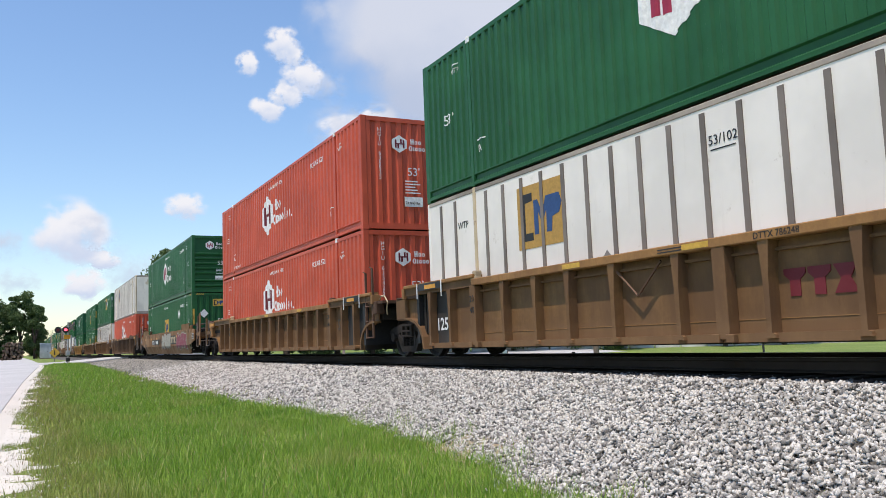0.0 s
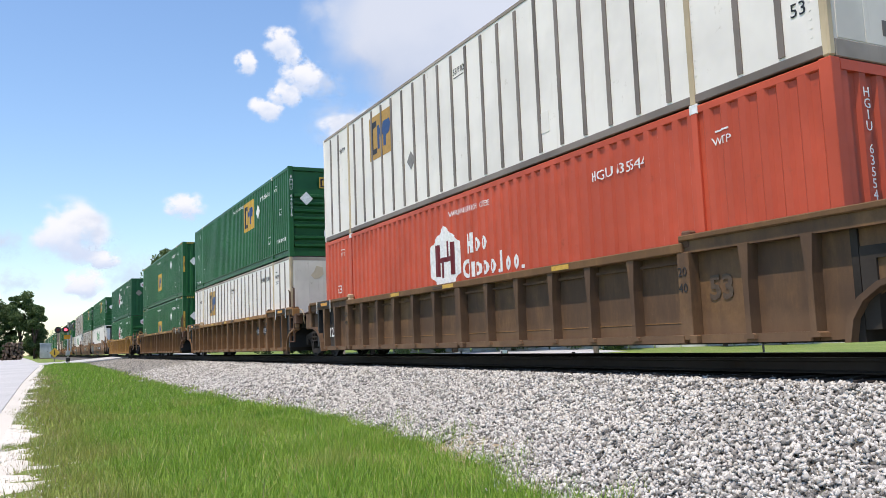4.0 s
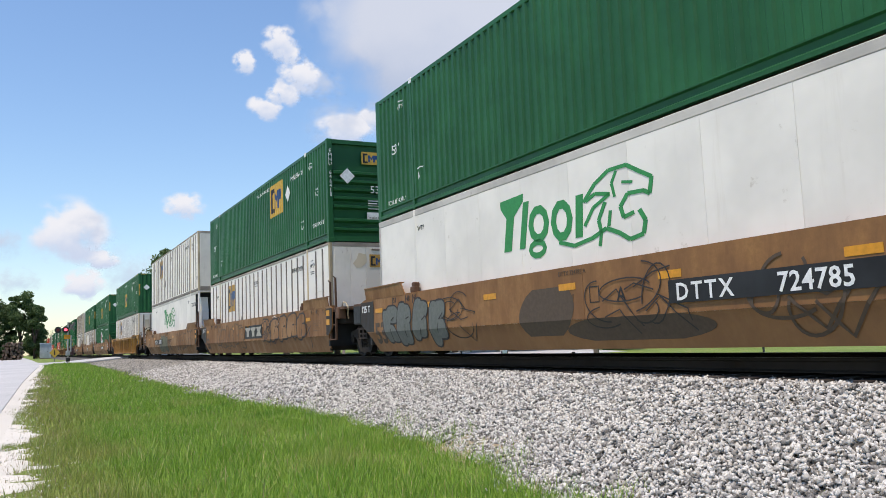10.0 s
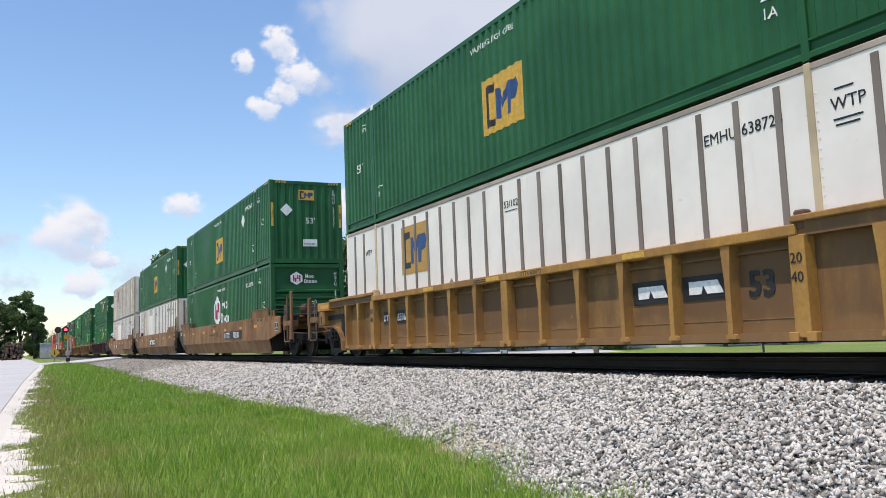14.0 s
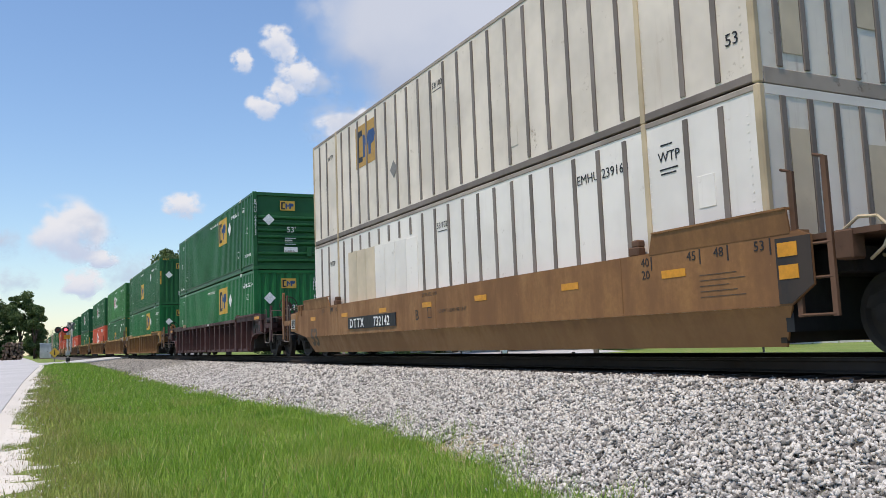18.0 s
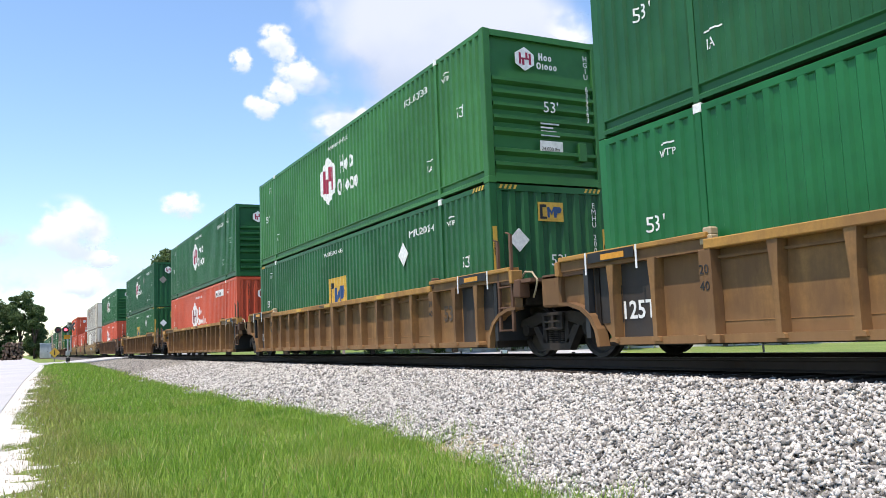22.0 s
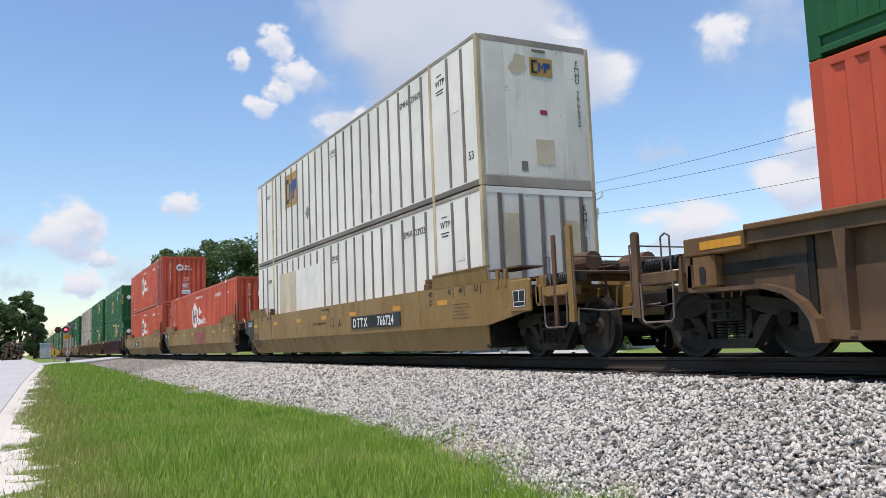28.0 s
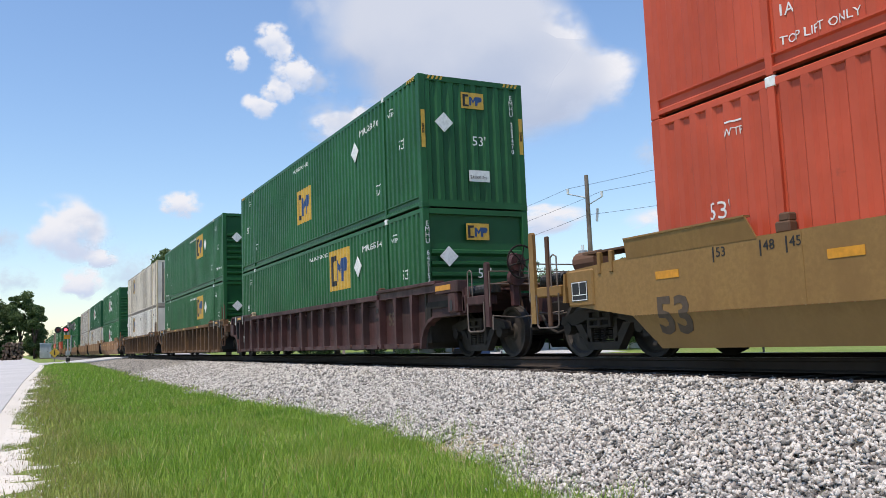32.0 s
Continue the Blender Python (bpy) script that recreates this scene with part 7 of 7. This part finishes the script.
def put_box(proto, front, z, number):
    m = pose(front - L2, YC, z)
    ob = copy_thing(proto, m)
    TRAIN.append((ob, m))
    if number and proto not in (TIG,):
        white = proto in (VAN_S, VAN_R, VAN_D, VAN_M)
        ink = INK if white else LETTER
        word, digits = number.split(" ")
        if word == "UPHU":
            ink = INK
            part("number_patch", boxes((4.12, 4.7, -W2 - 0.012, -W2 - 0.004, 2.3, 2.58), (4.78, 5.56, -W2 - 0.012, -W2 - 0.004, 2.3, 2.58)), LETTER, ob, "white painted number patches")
        if white:
            lettering(word, 0.2, ink, ob, 4.54, -W2 + 0.006, 2.34, name="box_number")
            lettering(digits, 0.2, ink, ob, 5.14, -W2 + 0.006, 2.34, name="box_number")
        else:
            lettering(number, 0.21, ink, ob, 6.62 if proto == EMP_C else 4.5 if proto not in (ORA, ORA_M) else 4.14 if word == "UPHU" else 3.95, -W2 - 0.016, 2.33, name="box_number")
        lettering(number, 0.15, ink, ob, L2 + 0.014, -0.8 if proto in (ORA, ORA_M) else 0.98 if not proto == EMP_A else -W2 + 0.08, 2.5, end=True, vertical=True, name="box_number")
        if not white:
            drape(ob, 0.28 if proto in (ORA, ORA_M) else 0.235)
    return ob


WELLS = {}


def put_well(kind, ends, front, number, far=False):
    key = (kind["label"], ends, far)
    m = pose(front - L2, YC, 0)
    if key not in WELLS:
        WELLS[key] = well_unit("well_car", kind["style"], kind["mat"], kind["chord"], ends, far, kind["label"], kind.get("xs"), kind.get("brake", True))
        ob = WELLS[key]
        ob.matrix_basis = m
    else:
        ob = copy_thing(WELLS[key], m)
    TRAIN.append((ob, m))
    return ob


PROTOS = [EMP_A, EMP_B, EMP_C, HUB_A, HUB_L, HUB_B, ORA, ORA_M, VAN_S, VAN_R, VAN_D, VAN_M, TIG, FAR_G, FAR_E, FAR_W, FAR_O]
numbered = []
for front, up, low, kind, ends, number, boxes_no in UNITS:
    car_ = put_well(kind, ends, front, number)
    numbered.append((car_, kind, number))
    low_ = put_box(low, front, FLOOR, boxes_no[1])
    if front == -190.54:
        for o in low_.children:
            if o.name.startswith(("word_mark", "head_mark")):
                o.location.x = -0.1
    if up:
        put_box(up, front, FLOOR + HT + 0.005, boxes_no[0])
front = -557.8
r_ = random.Random(4)
tail = [(HUB_B, FAR_W), (FAR_W, FAR_W), (FAR_G, FAR_G), (FAR_E, FAR_G), (FAR_G, FAR_E), (FAR_E, FAR_O), (FAR_G, FAR_G), (FAR_W, FAR_O), (FAR_G, FAR_E), (FAR_E, FAR_W), (FAR_G, FAR_O), (FAR_E, FAR_E), (FAR_G, FAR_G), (FAR_O, FAR_O), (FAR_E, FAR_G)]
for i, (up, low) in enumerate(tail):
    ends = ("AA", "AC", "CA")[i % 3]
    front -= 23.4 if ends[0] == "C" else 19.6
    put_well(SM if i < 3 else (RB, SM, RY)[(i // 3) % 3], ends, front, "", True)
    put_box(low, front, FLOOR, "")
    put_box(up, front, FLOOR + HT + 0.005, "")
for q in PROTOS:
    for o in (*q.children_recursive, q):
        bpy.data.objects.remove(o)

# numbers on the cars
for car_, kind, number in numbered:
    if number and kind["style"] == "ribbed":
        dark = number.startswith("CP")
        word, digits = number.split(" ")
        lettering(number, 0.105, LETTER if dark else INK, car_, 0.55, -YO - 0.022, 1.335, name="car_number")
        if not dark:
            x0 = -5.62 if number in ("DTTX 659976", "DTTX 659673") else -5.1 if car_ == numbered[18][0] else 3.83
            part("number_panel", boxes((x0, x0 + 0.52, -YO + 0.148, -YO + 0.158, 0.76, 1.04), (x0 + 0.76, x0 + 1.5, -YO + 0.148, -YO + 0.158, 0.76, 1.04)), BLACK, car_, "black number panel")
            lettering(word, 0.2, LETTER, car_, x0 + 0.03, -YO + 0.14, 0.82, name="car_number")
            lettering(digits, 0.23, LETTER, car_, x0 + 0.8, -YO + 0.14, 0.81, name="car_number")
    elif number:
        k = UNITS[numbered.index((car_, kind, number))][0]
        x0 = {-151.68: 1.8, -42.15: -4.62, -276.54: -4.88, -237.45: 1.65, -190.54: -4.9, -432.99: 1.76, -472.26: -4.68}[k]
        word, digits = number.split(" ")
        part("number_panel", boxes((x0, x0 + 2.95, -YO - 0.026, -YO - 0.002, 0.7, 0.99)), BLACK, car_, "black number panel")
        lettering(word, 0.3, LETTER, car_, x0 + 0.13, -YO - 0.029, 0.735, name="car_number", bold=0.005, spacing=1.3)
        lettering(digits, 0.3, LETTER, car_, x0 + 1.68, -YO - 0.029, 0.735, name="car_number", bold=0.005, spacing=1.06)
        unit_ = {"CA": "A", "AC": "B"}.get(UNITS[numbered.index((car_, kind, number))][4], "C")
        lettering(number + " " + unit_, 0.1, FADED, car_, -0.6, -YO - 0.004, 1.24, name="car_number")
        at_ = -1.36 if unit_ == "A" else 0.14
        lettering("LD LMT 118,000 PER UNIT", 0.1, FADED, car_, at_, -YO - 0.004, 0.88, name="load_stencil")
        lettering(unit_, 0.3, INK, car_, 0.75 if unit_ == "A" else -0.95, -YO - 0.004, 0.78, name="unit_letter")
        part("test_plate", boxes((0.15, 0.37, -YO - 0.004, -YO, 0.8, 0.815), (0.15, 0.37, -YO - 0.004, -YO, 1.02, 1.035), (0.15, 0.165, -YO - 0.004, -YO, 0.815, 1.02), (0.355, 0.37, -YO - 0.004, -YO, 0.815, 1.02)) if unit_ == "A" else boxes((-0.36, -0.2, -YO - 0.004, -YO, 0.8, 0.815), (-0.36, -0.2, -YO - 0.004, -YO, 1.0, 1.015), (-0.36, -0.345, -YO - 0.004, -YO, 0.815, 1.0), (-0.215, -0.2, -YO - 0.004, -YO, 0.815, 1.0)), INK, car_)


# ---- spray paint and marks on the smooth cars ----
def lean(z):
    return -YO - 0.004 + max(0.0, (0.58 - z) / 0.438) * 0.168


def spray_fill(name, owner, cx, cz, rx, rz, mat, lift, tilt=0.0, wob=0.0):
    """A rounded patch of paint that follows the fold of the side."""
    bm = bmesh.new()
    zs = sorted({cz - rz + 2 * rz * i / 10 for i in range(11)} | {0.58})
    zs = [z for z in zs if 0.16 < z < 1.35 and abs(z - cz) < rz * 0.999]
    rows = []
    for i, z in enumerate(zs):
        w = rx * math.sqrt(max(0.02, 1 - ((z - cz) / rz) ** 2)) * (1 + wob * math.sin(i * 2.1 + cx * 5))
        sh_ = cx + tilt * (z - cz)
        rows.append([bm.verts.new((sh_ - w, lean(z) - lift, z)), bm.verts.new((sh_ + w, lean(z) - lift, z))])
    for a, b in zip(rows, rows[1:]):
        bm.faces.new((a[0], a[1], b[1], b[0]))
    return part(name, bm, mat, owner)


def spray_line(name, owner, lines, w, mat, lift):
    bm = bmesh.new()
    for k_, pts in enumerate(lines):
        fine = []
        for (ax, az), (bx, bz) in zip(pts, pts[1:]):
            fine += [(ax + (bx - ax) * i / 4, az + (bz - az) * i / 4) for i in range(4)]
        fine.append(pts[-1])
        prev = None
        for i, (x, z) in enumerate(fine):
            a, b = fine[max(0, i - 1)], fine[min(len(fine) - 1, i + 1)]
            d = Vector((b[0] - a[0], b[1] - a[1]))
            d = d.normalized() if d.length else Vector((1, 0))
            nx, nz = -d.y * w / 2, d.x * w / 2
            row = [bm.verts.new((x + s_ * nx, lean(z + s_ * nz) - lift - 0.0003 * k_, z + s_ * nz)) for s_ in (-1, 1)]
            if prev:
                bm.faces.new((prev[0], row[0], row[1], prev[1]))
            prev = row
    bmesh.ops.recalc_face_normals(bm, faces=bm.faces)
    return part(name, bm, mat, owner)


def ring(cx, cz, rx, rz, tilt=0.0, a0=0, a1=360, n=18):
    return [(cx + rx * math.cos(radians(a0 + (a1 - a0) * i / n)) + tilt * rz * math.sin(radians(a0 + (a1 - a0) * i / n)), min(1.33, max(0.17, cz + rz * math.sin(radians(a0 + (a1 - a0) * i / n))))) for i in range(n + 1)]


def blob(bm, cx, cz, rx, rz, tilt, lift):
    """A fat rounded stroke that follows the fold of the side."""
    zs = sorted({cz + rz * math.sin(radians(-90 + 180 * i / 12)) for i in range(13)} | {0.58})
    rows = []
    for z in [q for q in zs if 0.16 < q < 1.35 and abs(q - cz) <= rz]:
        w = rx * max(0.0, 1 - abs((z - cz) / rz) ** 2.8) ** 0.36 + 0.004
        x = cx + tilt * (z - cz)
        rows.append([bm.verts.new((x - w, lean(z) - lift, z)), bm.verts.new((x + w, lean(z) - lift, z))])
    for a, b in zip(rows, rows[1:]):
        bm.faces.new((a[0], a[1], b[1], b[0]))


def throw_up(owner, x0, x1, n, cz, rz, fill, outline, seed, halo=None, edge_w=0.035):
    """A row of fat sprayed shapes with one outline each: no letters."""
    r = random.Random(seed)
    layers = {"spray_halo": (bmesh.new(), halo), "spray_outline": (bmesh.new(), outline), "spray_paint": (bmesh.new(), fill)}
    step, slits = (x1 - x0) / n, []
    for i in range(n):
        cx, up = x0 + step * (i + 0.5), r.uniform(-0.05, 0.07)
        t = r.uniform(-0.3, 0.3)
        legs = [(-0.2, r.uniform(-0.2, 0.1), step * r.uniform(0.22, 0.32), r.uniform(0.7, 0.95), t + r.uniform(-0.25, 0.25)),
                (r.uniform(0.0, 0.2), r.uniform(0.3, 0.5), step * r.uniform(0.28, 0.42), r.uniform(0.34, 0.5), t),
                (r.uniform(0.05, 0.25), r.uniform(-0.5, -0.3), step * r.uniform(0.26, 0.4), r.uniform(0.36, 0.52), t + r.uniform(-0.5, 0.2))]
        for j, (dx, dz, rx, kz, tilt) in enumerate(legs):
            at = (cx + dx * step, cz + up + dz * rz * 0.9)
            if halo:
                blob(layers["spray_halo"][0], *at, rx + edge_w * 2.4, rz * kz + edge_w * 2.4, tilt, 0.0008 + 0.00025 * (3 * i + j))
            blob(layers["spray_outline"][0], *at, rx + edge_w, rz * kz + edge_w, tilt, 0.0048 + 0.0021 * i + 0.0003 * j)
            blob(layers["spray_paint"][0], *at, rx, rz * kz, tilt, 0.0058 + 0.0021 * i + 0.0003 * j)
        slits.append([(cx + t * -0.5 * rz, cz - rz * r.uniform(0.45, 0.8)), (cx + 0.04, cz - rz * r.uniform(0.0, 0.3))])
        slits.append([(cx + step * 0.1, cz + rz * r.uniform(0.0, 0.15)), (cx + step * 0.3, cz + rz * r.uniform(0.1, 0.3))])
    for name, (bm, mat) in layers.items():
        if mat:
            tagged(part(name, bm, mat, owner), kind="stuff")
        else:
            bm.free()
    tagged(spray_line("spray_slits", owner, slits, edge_w * 0.8, outline, 0.0066 + 0.0021 * n), kind="stuff")


def swirls(owner, x0, x1, n, seed, w=0.05, mat=None):
    r = random.Random(seed)
    lines = []
    for i in range(n):
        cx, cz = r.uniform(x0, x1), r.uniform(0.55, 1.1)
        a = r.uniform(0, 360)
        lines.append(ring(cx, cz, r.uniform(0.2, 0.55), r.uniform(0.15, 0.4), r.uniform(-0.4, 0.4), a, a + r.uniform(150, 320)))
        lines.append([(cx, cz), (cx + r.uniform(0.2, 0.6), cz + r.uniform(-0.4, 0.2)), (cx + r.uniform(0.4, 0.9), cz + r.uniform(-0.5, 0.3))])
    lines = [[(x, min(1.33, max(0.18, z))) for x, z in l] for l in lines]
    tagged(spray_line("spray_lines", owner, lines, w, mat or SPRAY, 0.006), kind="stuff")


def bar_mark(owner, x0, x1, z0, z1, mat, back=None):
    """An owner's mark in plain blocks."""
    if back:
        part("mark_panel", boxes((x0 - 0.12, x1 + 0.12, -YO - 0.006, -YO - 0.002, z0 - 0.07, z1 + 0.07)), back, owner)
    part("mark_figure", plates(block_mark(x0, x1, z0, z1), -YO - 0.012, -YO - 0.006), mat, owner)


def block_mark(x0, x1, z0, z1):
    """Two funnels and an hourglass."""
    w, h, polys = (x1 - x0) / 3.2, z1 - z0, []
    for a in (x0, x0 + 1.1 * w):
        polys.append([(a, z1), (a + w, z1), (a + w, z1 - 0.2 * h), (a + 0.74 * w, z1 - 0.42 * h), (a + 0.74 * w, z0), (a + 0.26 * w, z0), (a + 0.26 * w, z1 - 0.42 * h), (a, z1 - 0.2 * h)])
    a, m = x0 + 2.2 * w, z0 + h / 2
    return polys + [[(a, z1), (a + w, z1), (a + 0.7 * w, m), (a + w, z0), (a, z0), (a + 0.3 * w, m)]]


CARS = {UNITS[i][0]: q[0] for i, q in enumerate(numbered)}
c_ = CARS[-42.15]
throw_up(c_, -0.65, 2.75, 6, 0.86, 0.5, SILVER, SPRAY, 1, edge_w=0.025)
bar_mark(c_, 2.7, 4.35, 0.74, 1.06, CREAM_RUST, BLACK)
throw_up(c_, 4.62, 7.7, 5, 0.8, 0.44, PINK, SILVER, 2, halo=TAUPE)
swirls(c_, -2.0, -1.0, 6, 3, 0.02)
swirls(c_, 8.3, 9.2, 5, 13, 0.03, TAUPE)
c_ = CARS[-151.68]
throw_up(c_, -7.5, -4.35, 4, 0.76, 0.5, STEEL_SPRAY, SPRAY, 4)
swirls(c_, -4.3, -3.7, 4, 14, 0.018)
spray_fill("spray_paint", c_, -1.0, 0.72, 0.75, 0.46, FADED, 0.001, 0.3)
spray_fill("spray_paint", c_, 1.0, 0.42, 1.5, 0.2, FADED, 0.0016, 0.2)
spray_fill("spray_paint", c_, 5.5, 0.88, 0.45, 0.4, FADED, 0.001, 0.1)
swirls(c_, 0.3, 1.6, 6, 5, 0.02)
swirls(c_, 2.6, 5.4, 7, 15, 0.04, FADED)
c_ = CARS[-171.41]
throw_up(c_, -5.7, -1.0, 6, 0.76, 0.44, WELL_ORANGE, FADED, 6, edge_w=0.04)
swirls(c_, -5.6, -1.2, 9, 16, 0.03, FADED)
bar_mark(c_, -0.75, 1.5, 0.72, 1.04, SILVER, BLACK)
throw_up(c_, 1.7, 6.6, 5, 0.92, 0.42, WELL_ORANGE, SPRAY, 7, edge_w=0.05)
swirls(c_, 1.8, 6.4, 10, 17, 0.03, SPRAY)
swirls(c_, 1.9, 6.0, 5, 18, 0.014, LETTER)
c_ = CARS[-190.54]
throw_up(c_, -3.1, -0.05, 5, 0.74, 0.46, MOSS_SPRAY, SPRAY, 8, halo=TAUPE)
swirls(c_, 0.1, 1.0, 6, 9, 0.02)
throw_up(c_, 2.95, 5.9, 4, 0.78, 0.46, WELL_ORANGE, SPRAY, 10, edge_w=0.03)
throw_up(c_, 6.1, 7.2, 2, 0.85, 0.42, WELL_ORANGE, SPRAY, 19, edge_w=0.03)
bar_mark(CARS[-256.72], -1.2, 0.97, 0.74, 1.02, LETTER, BLACK)
c_ = CARS[1.0]
part("mark_figure", plates(block_mark(0.78, 1.68, 0.68, 0.98), -YO + 0.15, -YO + 0.158), MAROON, c_)
part("chain", rods([((-2.0 + 0.048 * i, -YO + 0.06, 1.26 - 0.42 * (1 - abs(1 - i / 10))), (-2.0 + 0.048 * (i + 1), -YO + 0.06, 1.26 - 0.42 * (1 - abs(1 - (i + 1) / 10)))) for i in range(20)], 0.018, 5), RUSTY, c_, "rusty hanging chain")
bar_mark(CARS[-452.56], 0.6, 2.5, 0.6, 1.1, MARK_R)


def spin(wheels, radius, speed):
    """Wheels that roll: alike ones share one action."""
    first = wheels[0]
    step = math.degrees(speed / radius / FPS)
    at = first.location.copy()
    walk(first, [(i / FPS, pose(*at, 0, step * i, 0)) for i in range(32 * FPS + 1)])
    for o in wheels[1:]:
        o.rotation_mode = "QUATERNION"
        o.animation_data_create()
        o.animation_data.action = first.animation_data.action
        o.animation_data.action_slot = first.animation_data.action_slot


for o in bpy.data.objects:
    if o.name.startswith("word_mark"):
        o["kind"] = "stuff"


def motions():
    for ob, m in TRAIN:
        walk(ob, [(0, m), (32, pose(SPEED * 32, 0, 0) @ m)])
    for ob, a, b in CLOUDS:
        walk(ob, [(0, a), (32, b)])
    z = float(ground_level(np.array(-34.0), np.array(21.6))) + 0.03
    spin([o for ob, m in TRAIN for o in ob.children if o.name.startswith("wheelset")], 0.457, SPEED)
    spin([o for o in white_car.children if o.name.startswith("wheel")], 0.34, 14.3)
    spin([o for o in blue_truck.children if o.name.startswith("wheel")], 0.38, 16.6)
    walk(white_car, [(0, pose(-48.2, 21.0, z)), (32, pose(-48.2 + 14.3 * 32, 21.0, z))])
    walk(blue_truck, [(0, pose(-24.6 + 16.6 * 31, 22.6, z, 0, 0, 180)), (32, pose(-24.6 - 16.6, 22.6, z, 0, 0, 180))])


motions()
